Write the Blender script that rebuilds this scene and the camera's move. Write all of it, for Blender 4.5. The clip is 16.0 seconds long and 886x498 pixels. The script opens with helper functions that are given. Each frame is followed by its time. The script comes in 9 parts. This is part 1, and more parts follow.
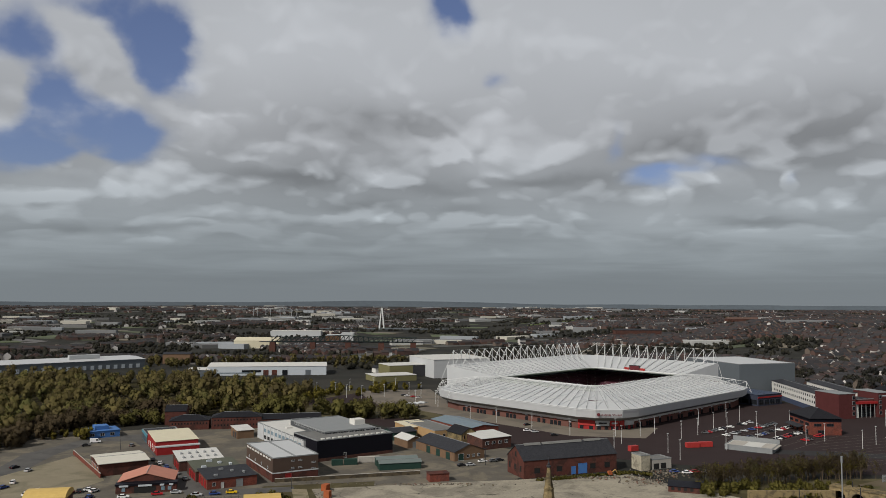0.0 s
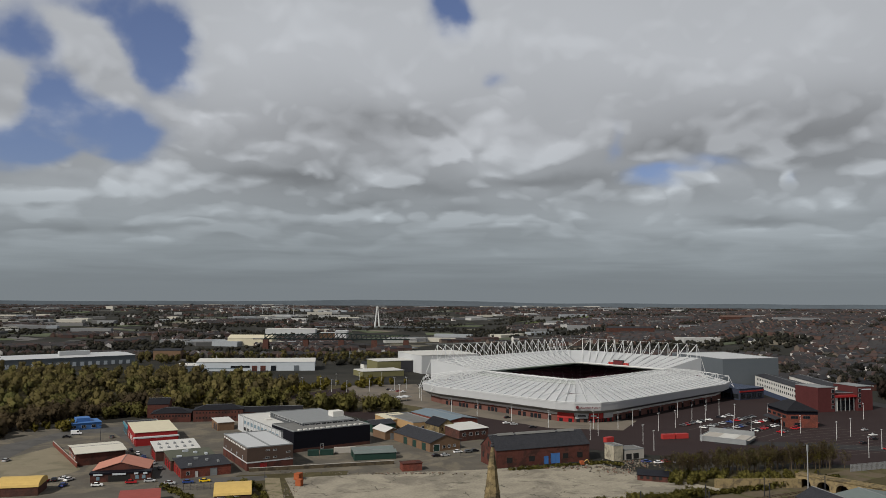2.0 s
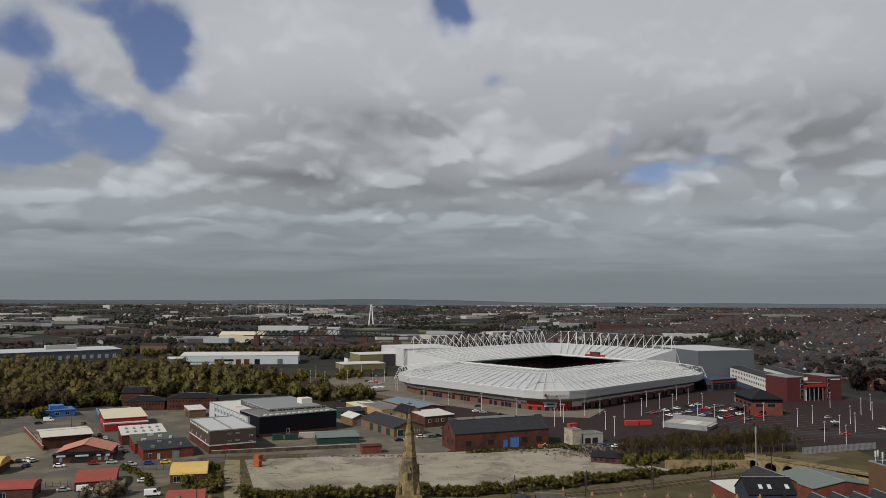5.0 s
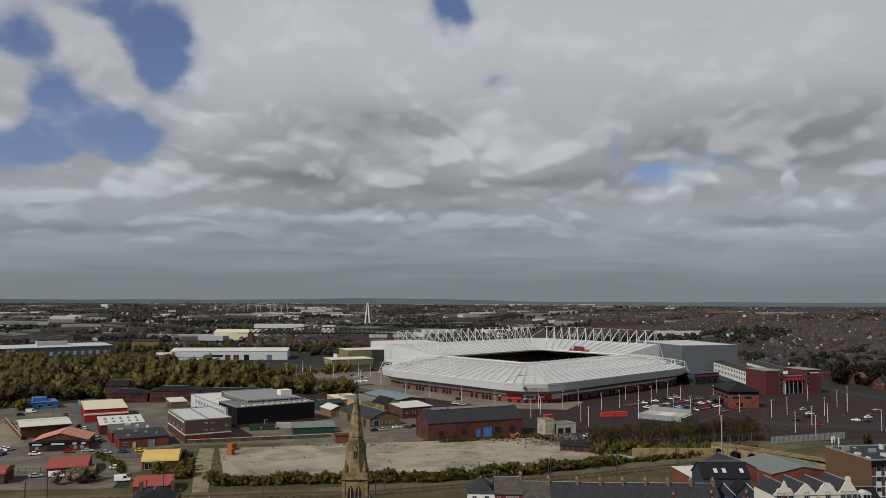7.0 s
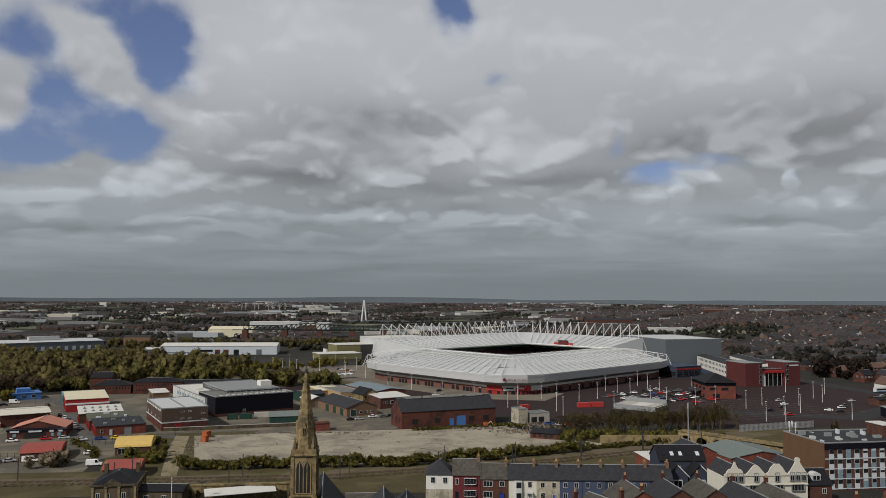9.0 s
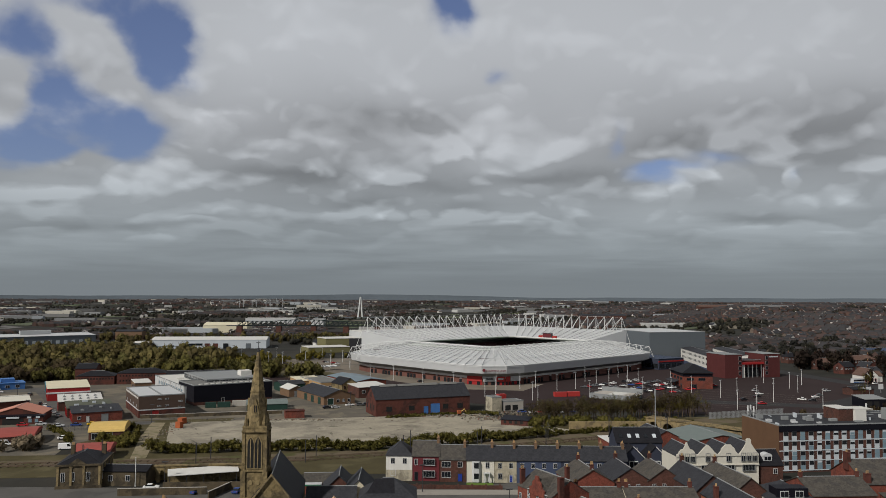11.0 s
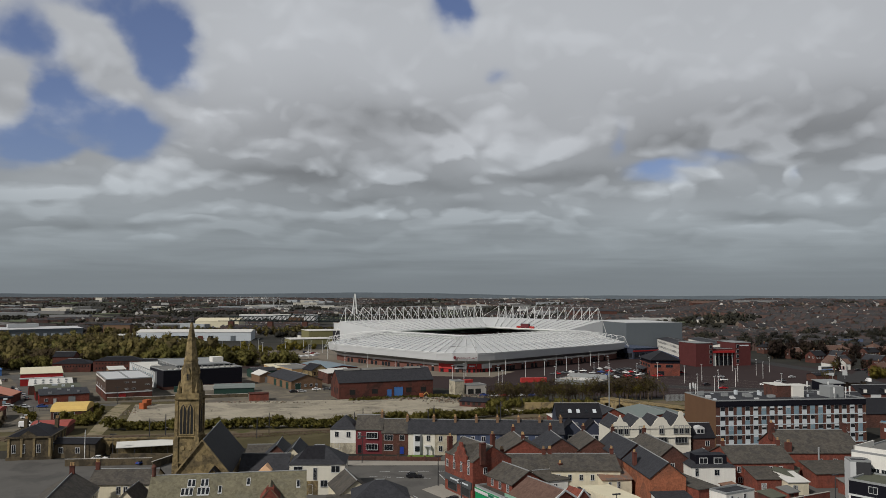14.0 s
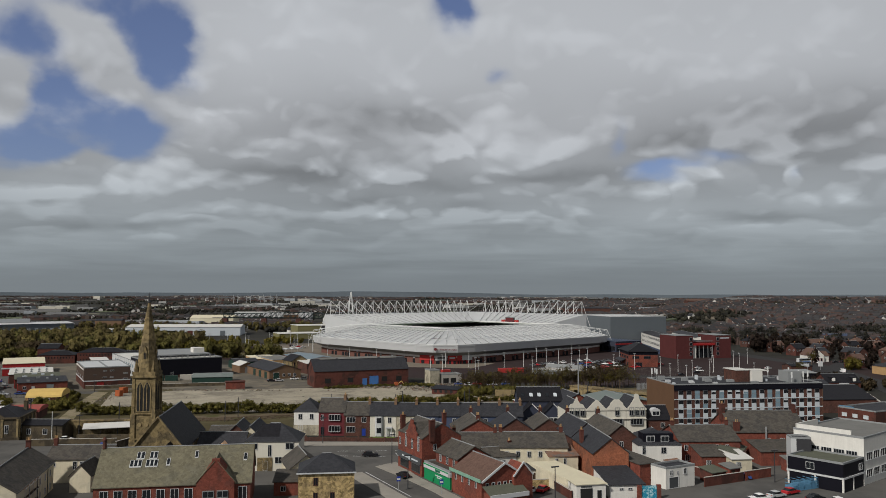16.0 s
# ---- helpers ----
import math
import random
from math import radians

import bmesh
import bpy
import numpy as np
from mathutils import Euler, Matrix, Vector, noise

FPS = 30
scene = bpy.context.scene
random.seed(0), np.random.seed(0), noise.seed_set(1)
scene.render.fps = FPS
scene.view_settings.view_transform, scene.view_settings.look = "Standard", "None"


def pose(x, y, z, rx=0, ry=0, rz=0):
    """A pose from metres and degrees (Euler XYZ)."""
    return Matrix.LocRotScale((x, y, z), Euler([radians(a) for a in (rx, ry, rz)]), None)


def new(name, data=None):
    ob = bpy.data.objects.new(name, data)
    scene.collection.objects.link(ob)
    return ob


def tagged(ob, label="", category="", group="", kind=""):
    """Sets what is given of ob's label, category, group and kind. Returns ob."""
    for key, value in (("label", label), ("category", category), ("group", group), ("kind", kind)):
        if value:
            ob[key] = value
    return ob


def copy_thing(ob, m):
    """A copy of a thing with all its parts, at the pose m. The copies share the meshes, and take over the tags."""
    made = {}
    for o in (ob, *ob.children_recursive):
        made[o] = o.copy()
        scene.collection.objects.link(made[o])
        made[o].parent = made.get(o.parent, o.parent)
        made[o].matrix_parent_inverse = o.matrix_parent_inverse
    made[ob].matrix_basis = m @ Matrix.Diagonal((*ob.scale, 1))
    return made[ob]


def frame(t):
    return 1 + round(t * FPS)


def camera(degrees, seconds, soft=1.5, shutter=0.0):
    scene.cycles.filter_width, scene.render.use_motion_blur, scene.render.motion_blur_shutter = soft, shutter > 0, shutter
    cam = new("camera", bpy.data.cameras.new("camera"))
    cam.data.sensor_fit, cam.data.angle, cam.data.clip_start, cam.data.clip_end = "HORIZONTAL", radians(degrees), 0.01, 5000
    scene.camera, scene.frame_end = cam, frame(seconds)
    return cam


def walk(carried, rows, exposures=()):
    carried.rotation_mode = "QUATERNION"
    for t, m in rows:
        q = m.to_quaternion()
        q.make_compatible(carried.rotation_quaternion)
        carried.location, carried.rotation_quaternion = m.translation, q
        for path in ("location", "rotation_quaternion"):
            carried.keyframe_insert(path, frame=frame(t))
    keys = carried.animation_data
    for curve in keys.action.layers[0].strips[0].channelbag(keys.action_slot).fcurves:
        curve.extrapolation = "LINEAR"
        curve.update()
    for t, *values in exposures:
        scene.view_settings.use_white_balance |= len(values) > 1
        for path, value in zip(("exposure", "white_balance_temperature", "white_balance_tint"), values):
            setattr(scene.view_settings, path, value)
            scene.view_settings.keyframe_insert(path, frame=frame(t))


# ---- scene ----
import itertools

cam = camera(59.0, 16.0, soft=0.7)
METRES, EYE, TILT, LEAN, TURN = 105.0, 77.5, 3.42, -0.38, 0.0
ROWS = [
    (0.0, 0.0000, 0.0000, 0.0000, 0.000, 0.000, -0.00),
    (0.5, 0.0275, -0.0084, -0.0074, -0.016, -0.016, -0.01),
    (1.0, 0.0525, -0.0158, -0.0149, -0.031, -0.024, -0.00),
    (1.5, 0.0816, -0.0244, -0.0231, -0.031, -0.031, 0.00),
    (2.0, 0.1073, -0.0335, -0.0310, -0.039, -0.031, -0.00),
    (2.5, 0.1362, -0.0429, -0.0398, -0.047, -0.031, 0.00),
    (3.0, 0.1630, -0.0524, -0.0483, -0.031, -0.024, -0.00),
    (3.5, 0.1922, -0.0627, -0.0569, -0.031, -0.024, -0.01),
    (4.0, 0.2187, -0.0724, -0.0662, -0.031, -0.016, -0.00),
    (6.5, 0.3655, -0.1258, -0.1118, 0.024, -0.008, 0.03),
    (7.0, 0.3929, -0.1363, -0.1189, 0.031, -0.024, 0.04),
    (7.5, 0.4239, -0.1486, -0.1280, 0.047, -0.039, 0.03),
    (8.0, 0.4518, -0.1593, -0.1362, 0.055, -0.055, 0.05),
    (8.5, 0.4820, -0.1719, -0.1456, 0.071, -0.071, 0.05),
    (9.0, 0.5100, -0.1828, -0.1542, 0.086, -0.086, 0.06),
    (11.5, 0.6562, -0.2387, -0.1993, 0.141, -0.236, 0.08),
    (12.0, 0.6839, -0.2486, -0.2082, 0.149, -0.244, 0.09),
    (12.5, 0.7146, -0.2597, -0.2188, 0.165, -0.251, 0.10),
    (13.0, 0.7422, -0.2700, -0.2283, 0.173, -0.267, 0.12),
    (13.5, 0.7729, -0.2817, -0.2392, 0.189, -0.275, 0.13),
    (14.0, 0.8009, -0.2921, -0.2494, 0.196, -0.275, 0.14),
    (14.5, 0.8317, -0.3036, -0.2607, 0.204, -0.275, 0.15),
    (15.0, 0.8601, -0.3145, -0.2718, 0.220, -0.283, 0.15),
    (15.5, 0.8914, -0.3268, -0.2830, 0.228, -0.283, 0.15),
    (16.0, 0.9185, -0.3378, -0.2911, 0.220, -0.299, 0.14),
]
walk(cam, [(t, pose(0, 0, EYE, TILT, LEAN, TURN) @ pose(METRES * x, METRES * y, METRES * z, 90 + pitch, roll, yaw)) for t, x, y, z, yaw, pitch, roll in ROWS])

# ---- light: cloudy April sky, sun breaking through from the left ----
SUN_AZ, SUN_EL = radians(-136.0), radians(40.0)     # azimuth from +y towards +x
scene.view_settings.exposure = 0.0
sun_data = bpy.data.lights.new("sun", "SUN")
sun_data.energy, sun_data.angle, sun_data.color = 3.9, radians(1.2), (1.0, 0.95, 0.87)
sun = new("sun", sun_data)
to_sun = Vector((math.sin(SUN_AZ) * math.cos(SUN_EL), math.cos(SUN_AZ) * math.cos(SUN_EL), math.sin(SUN_EL)))
sun.rotation_euler = to_sun.to_track_quat("Z", "Y").to_euler()

world = bpy.data.worlds.new("sky")
scene.world = world
world.use_nodes = True


class Net:
    """Short hand for shader nodes."""

    def __init__(self, tree):
        self.t = tree
        tree.nodes.clear()

    def node(self, kind, **inputs):
        n = self.t.nodes.new(kind)
        for k, v in inputs.items():
            self.put(n.inputs[k.replace("_", " ")], v)
        return n

    def put(self, socket, v):
        if isinstance(v, bpy.types.NodeSocket):
            self.t.links.new(v, socket)
        elif isinstance(v, bpy.types.Node):
            self.t.links.new(v.outputs[0], socket)
        elif isinstance(v, tuple) and socket.type == "VECTOR":
            socket.default_value = v[:3]
        else:
            socket.default_value = v

    def math(self, op, a, b=0.0, c=0.0, clamp=False):
        n = self.t.nodes.new("ShaderNodeMath")
        n.operation, n.use_clamp = op, clamp
        for s, v in zip(n.inputs, (a, b, c)):
            self.put(s, v)
        return n.outputs[0]

    def vec(self, op, a, b=(0, 0, 0), out=0):
        n = self.t.nodes.new("ShaderNodeVectorMath")
        n.operation = op
        self.put(n.inputs[0], a)
        self.put(n.inputs[1], b)
        return n.outputs[out]

    def noise(self, vector, scale, detail=4.0, rough=0.55, dist=0.0):
        n = self.node("ShaderNodeTexNoise", Vector=vector, Scale=scale, Detail=detail, Roughness=rough, Distortion=dist)
        return n

    def remap(self, v, a, b, c=0.0, d=1.0, smooth=True):
        n = self.t.nodes.new("ShaderNodeMapRange")
        n.interpolation_type = "SMOOTHSTEP" if smooth else "LINEAR"
        for s, x in zip(n.inputs, (v, a, b, c, d)):
            self.put(s, x)
        return n.outputs[0]

    def mix(self, f, a, b, kind="MIX"):
        n = self.t.nodes.new("ShaderNodeMix")
        n.data_type, n.blend_type = "RGBA", kind
        self.put(n.inputs[0], f)
        self.put(n.inputs[6], a)
        self.put(n.inputs[7], b)
        return n.outputs[2]


def make_sky():
    w = Net(world.node_tree)
    nishita = w.t.nodes.new("ShaderNodeTexSky")
    nishita.sky_type, nishita.sun_disc = "NISHITA", False
    nishita.sun_elevation, nishita.sun_rotation = SUN_EL, SUN_AZ
    coord = w.node("ShaderNodeTexCoord").outputs["Generated"]
    sep = w.node("ShaderNodeSeparateXYZ", Vector=coord)
    x, y, z = sep.outputs
    zc = w.math("MAXIMUM", z, 0.0)
    # bearing and slope, closing up towards the horizon
    bearing = w.math("ARCTAN2", x, y)
    flat = w.math("SQRT", w.math("ADD", w.math("MULTIPLY", x, x), w.math("MULTIPLY", y, y)))
    rise = w.math("DIVIDE", zc, w.math("MAXIMUM", flat, 0.02))

    def deck(across, up):
        return w.node("ShaderNodeCombineXYZ", X=w.math("MULTIPLY", w.math("ADD", bearing, across), 3.0), Y=w.math("MULTIPLY", w.math("LOGARITHM", w.math("ADD", rise, 0.075 + up), 2.718), 1.25))

    plane, above, just_above = deck(0.0, 0.0), deck(-0.006, 0.026), deck(-0.002, 0.014)
    # view slopes ahead, for single clouds and gaps
    ahead = w.math("MAXIMUM", y, 0.02)
    slope = w.node("ShaderNodeCombineXYZ", X=w.math("DIVIDE", x, ahead), Y=w.math("DIVIDE", z, ahead))
    front = w.remap(y, 0.1, 0.4)
    ragged = w.vec("SUBTRACT", w.noise(plane, 2.3, 5.0, 0.5).outputs["Color"], (0.5, 0.5, 0.5))
    room = w.remap(rise, 0.0, 0.25, 0.25, 1.0)
    reach = w.node("ShaderNodeCombineXYZ", X=w.math("MULTIPLY", room, 0.115), Y=w.math("MULTIPLY", room, 0.095))
    warped = w.vec("ADD", slope, w.vec("MULTIPLY", ragged, reach))

    def offset(cx, cz, rx, rz):
        return w.vec("DIVIDE", w.vec("SUBTRACT", warped, (cx, cz, 0.0)), (rx, rz, 1.0))

    def soft(cx, cz, rx, rz, amount):
        """A cloud mass with no edge."""
        d = offset(cx, cz, rx, rz)
        return w.math("MULTIPLY", w.math("EXPONENT", w.math("MULTIPLY", w.vec("DOT_PRODUCT", d, d, out=1), -1.0)), amount)

    def cap(cx, cz, rx, rz, amount):
        """A sunlit heap: crisp rounded top that fades into the mass below."""
        d = offset(cx, cz, rx, rz)
        body = w.remap(w.vec("LENGTH", d, out=1), 1.12, 0.62)
        up = w.remap(w.node("ShaderNodeSeparateXYZ", Vector=d).outputs[1], -1.0, 0.45)
        return w.math("MULTIPLY", w.math("MULTIPLY", body, up), amount)

    def total(kind, items, top=False):
        out = None
        for it in items:
            b = kind(*it)
            out = b if out is None else w.math("MAXIMUM" if top else "ADD", out, b)
        return w.math("MULTIPLY", out, front)

    # broad cloud mass, its lumps lit from above and shaded below
    broad = w.noise(plane, 1.0, 3.5, 0.42, 0.0).outputs["Fac"]
    broad_up = w.noise(above, 1.0, 3.5, 0.42, 0.0).outputs["Fac"]
    def billow(where):
        cell = w.t.nodes.new("ShaderNodeTexVoronoi")
        cell.feature = "SMOOTH_F1"
        w.put(cell.inputs["Vector"], w.vec("ADD", where, w.vec("MULTIPLY", ragged, (0.34, 0.34, 0.0))))
        for k, v in (("Scale", 2.7), ("Detail", 2.2), ("Roughness", 0.52), ("Lacunarity", 2.1), ("Smoothness", 0.65)):
            cell.inputs[k].default_value = v
        return w.math("SUBTRACT", 0.95, cell.outputs["Distance"])

    lump, lump_up = billow(plane), billow(just_above)
    fine = w.noise(plane, 6.5, 4.0, 0.5).outputs["Fac"]
    tone = w.remap(rise, 0.0, 0.10, 0.210, 0.355, False)
    tone = w.math("ADD", tone, w.remap(rise, 0.08, 0.34, 0.0, 0.11))
    tone = w.math("ADD", tone, w.math("MULTIPLY", w.math("SUBTRACT", broad, 0.5), 0.10))
    middle = w.math("MULTIPLY", w.remap(rise, 0.03, 0.15), w.remap(rise, 0.33, 0.14, 0.3, 1.0))
    relief = w.math("ADD", w.math("MULTIPLY", w.math("SUBTRACT", broad, broad_up), 0.45), w.math("MULTIPLY", w.math("SUBTRACT", lump, lump_up), 0.62))
    relief = w.math("ADD", relief, w.math("MULTIPLY", w.math("SUBTRACT", lump, 0.5), 0.11))
    relief = w.math("MINIMUM", w.math("MAXIMUM", relief, -0.06), 0.12)
    tone = w.math("ADD", tone, w.math("MULTIPLY", relief, middle))
    # layered bands low down
    bands = w.noise(w.vec("MULTIPLY", plane, (0.7, 2.4, 1.0)), 2.2, 5.0, 0.55, 0.3).outputs["Fac"]
    tone = w.math("ADD", tone, w.math("MULTIPLY", w.math("MULTIPLY", w.math("SUBTRACT", bands, 0.5), 0.17), w.remap(rise, 0.15, 0.07)))
    tone = w.math("ADD", tone, w.math("ADD", total(soft, LIGHT), total(soft, SHADE)))
    heaps = w.math("MULTIPLY", w.math("MAXIMUM", total(cap, HEADS, True), total(cap, LOW_HEADS, True)), 1.35)
    lit = w.math("ADD", heaps, w.math("MULTIPLY", w.math("SUBTRACT", w.math("ADD", lump, fine), 1.0), w.math("MULTIPLY", heaps, 1.1)))
    tone = w.math("ADD", tone, lit)
    tone = w.math("MULTIPLY", tone, w.remap(z, 0.40, 0.80, 1.0, 0.42))     # unseen sky overhead dimmed to weaken the fill light
    haze = w.remap(rise, 0.040, 0.0)
    tone = w.math("ADD", w.math("MULTIPLY", tone, w.math("SUBTRACT", 1.0, haze)), w.math("MULTIPLY", haze, 0.218))
    tone = w.math("MINIMUM", w.math("MAXIMUM", tone, 0.115), 0.56)
    grey = w.mix(w.remap(rise, 0.02, 0.22), (0.885, 1.0, 1.075, 1), (0.945, 0.985, 1.045, 1))
    cloud = w.vec("MULTIPLY", grey, w.node("ShaderNodeCombineXYZ", X=tone, Y=tone, Z=tone))
    clear = w.vec("MULTIPLY", nishita.outputs[0], (0.058, 0.058, 0.076))
    hole = w.math("MINIMUM", w.math("MULTIPLY", total(soft, GAPS), 1.15), 1.12)
    torn = w.math("ADD", w.math("MULTIPLY", w.math("SUBTRACT", lump, 0.5), 1.0), w.math("MULTIPLY", w.math("SUBTRACT", fine, 0.5), 1.5))
    cover = w.math("ADD", w.math("SUBTRACT", 1.0, hole), w.math("MULTIPLY", total(soft, PUFFS), 0.72))
    cover = w.remap(w.math("ADD", cover, w.math("MULTIPLY", torn, w.math("MINIMUM", w.math("MULTIPLY", hole, 1.6), 1.0))), -0.4, 0.95, 0.05, 1.0)
    col = w.mix(cover, clear, cloud)
    back = w.node("ShaderNodeBackground", Color=col, Strength=1.0)
    out = w.node("ShaderNodeOutputWorld")
    w.t.links.new(back.outputs[0], out.inputs[0])


# cloud masses, heaps and gaps: slope across, slope up, half width, half height, amount
LIGHT = [(-0.121, 0.327, 0.166, 0.065, 0.05), (0.218, 0.349, 0.202, 0.079, 0.035), (0.056, 0.215, 0.054, 0.032, 0.08), (0.512, 0.327, 0.108, 0.058, 0.02), (-0.282, 0.304, 0.079, 0.065, 0.03), (0.165, 0.215, 0.065, 0.036, 0.045), (-0.403, 0.141, 0.087, 0.029, 0.03), (-0.526, 0.134, 0.065, 0.025, 0.03), (0.055, 0.163, 0.043, 0.018, 0.05), (0.287, 0.101, 0.087, 0.016, 0.045), (0.447, 0.123, 0.087, 0.022, 0.03), (-0.062, 0.282, 0.087, 0.022, 0.03), (0.342, 0.297, 0.115, 0.036, 0.03)]
SHADE = [(-0.087, 0.219, 0.09, 0.02, -0.1), (0.012, 0.219, 0.065, 0.019, -0.05), (-0.199, 0.15, 0.079, 0.012, -0.1), (0.128, 0.15, 0.094, 0.011, -0.09), (0.303, 0.191, 0.087, 0.016, -0.1), (0.45, 0.215, 0.123, 0.027, -0.1), (0.553, 0.245, 0.087, 0.032, -0.07), (0.396, 0.096, 0.069, 0.006, -0.08), (-0.104, 0.118, 0.051, 0.009, -0.075), (0.019, 0.109, 0.036, 0.01, -0.05), (-0.423, 0.083, 0.108, 0.006, -0.05), (-0.141, 0.09, 0.087, 0.006, -0.045), (0.214, 0.069, 0.123, 0.007, -0.03), (-0.443, 0.282, 0.058, 0.01, -0.06), (-0.01, 0.138, 0.065, 0.009, -0.06), (0.485, 0.178, 0.065, 0.014, -0.05)]
HEADS = [(-0.313, 0.206, 0.045, 0.038, 0.13), (-0.247, 0.184, 0.043, 0.029, 0.12), (-0.363, 0.167, 0.043, 0.019, 0.1), (-0.277, 0.228, 0.036, 0.019, 0.09), (0.048, 0.247, 0.03, 0.013, 0.13), (0.074, 0.256, 0.016, 0.014, 0.08), (-0.53, 0.158, 0.032, 0.019, 0.09), (-0.483, 0.145, 0.043, 0.022, 0.05), (-0.421, 0.152, 0.029, 0.022, 0.06), (0.258, 0.121, 0.025, 0.016, 0.11), (0.293, 0.123, 0.02, 0.025, 0.12), (0.364, 0.149, 0.036, 0.023, 0.07), (0.396, 0.121, 0.026, 0.012, 0.1), (0.442, 0.152, 0.012, 0.022, 0.14), (0.454, 0.116, 0.029, 0.016, 0.09), (0.516, 0.118, 0.035, 0.012, 0.11), (0.563, 0.127, 0.022, 0.019, 0.06)]
LOW_HEADS = [(-0.101, 0.155, 0.029, 0.016, 0.12), (-0.126, 0.145, 0.022, 0.01, 0.07), (-0.068, 0.099, 0.026, 0.01, 0.12), (-0.03, 0.102, 0.014, 0.009, 0.11), (0.157, 0.116, 0.036, 0.01, 0.1), (0.124, 0.133, 0.022, 0.011, 0.09), (0.026, 0.121, 0.017, 0.01, 0.07), (-0.318, 0.088, 0.033, 0.006, 0.07), (-0.282, 0.098, 0.022, 0.007, 0.06), (0.069, 0.083, 0.051, 0.006, 0.05), (-0.162, 0.07, 0.036, 0.006, 0.06), (0.388, 0.085, 0.043, 0.004, 0.06), (0.511, 0.077, 0.043, 0.004, 0.06), (-0.517, 0.076, 0.043, 0.006, 0.05), (0.186, 0.098, 0.032, 0.006, 0.06), (-0.379, 0.069, 0.036, 0.005, 0.05), (0.323, 0.079, 0.029, 0.005, 0.05)]
GAPS = [(-0.504, 0.233, 0.051, 0.032, 1), (-0.478, 0.211, 0.054, 0.032, 1), (-0.55, 0.193, 0.054, 0.025, 1), (-0.4, 0.196, 0.04, 0.025, 0.95), (-0.555, 0.33, 0.051, 0.036, 0.75), (-0.519, 0.263, 0.036, 0.029, 0.8), (-0.363, 0.315, 0.025, 0.036, 0.95), (-0.346, 0.278, 0.026, 0.026, 0.95), (-0.393, 0.342, 0.036, 0.043, 0.6), (0.001, 0.388, 0.029, 0.035, 1.05), (0.062, 0.28, 0.012, 0.013, 0.3), (0.214, 0.199, 0.012, 0.026, 0.33), (0.265, 0.15, 0.03, 0.012, 0.8), (0.353, 0.177, 0.043, 0.01, 0.5), (0.446, 0.162, 0.01, 0.012, 0.4), (-0.446, 0.379, 0.087, 0.022, 0.45), (0.303, 0.163, 0.043, 0.007, 0.4)]
PUFFS = [(-0.437, 0.31, 0.058, 0.03, 1.1), (-0.563, 0.259, 0.03, 0.043, 1), (-0.406, 0.256, 0.029, 0.017, 0.8), (-0.457, 0.183, 0.03, 0.022, 1), (-0.497, 0.361, 0.036, 0.029, 0.7), (-0.391, 0.379, 0.029, 0.022, 0.35), (-0.491, 0.163, 0.043, 0.014, 0.5)]
make_sky()


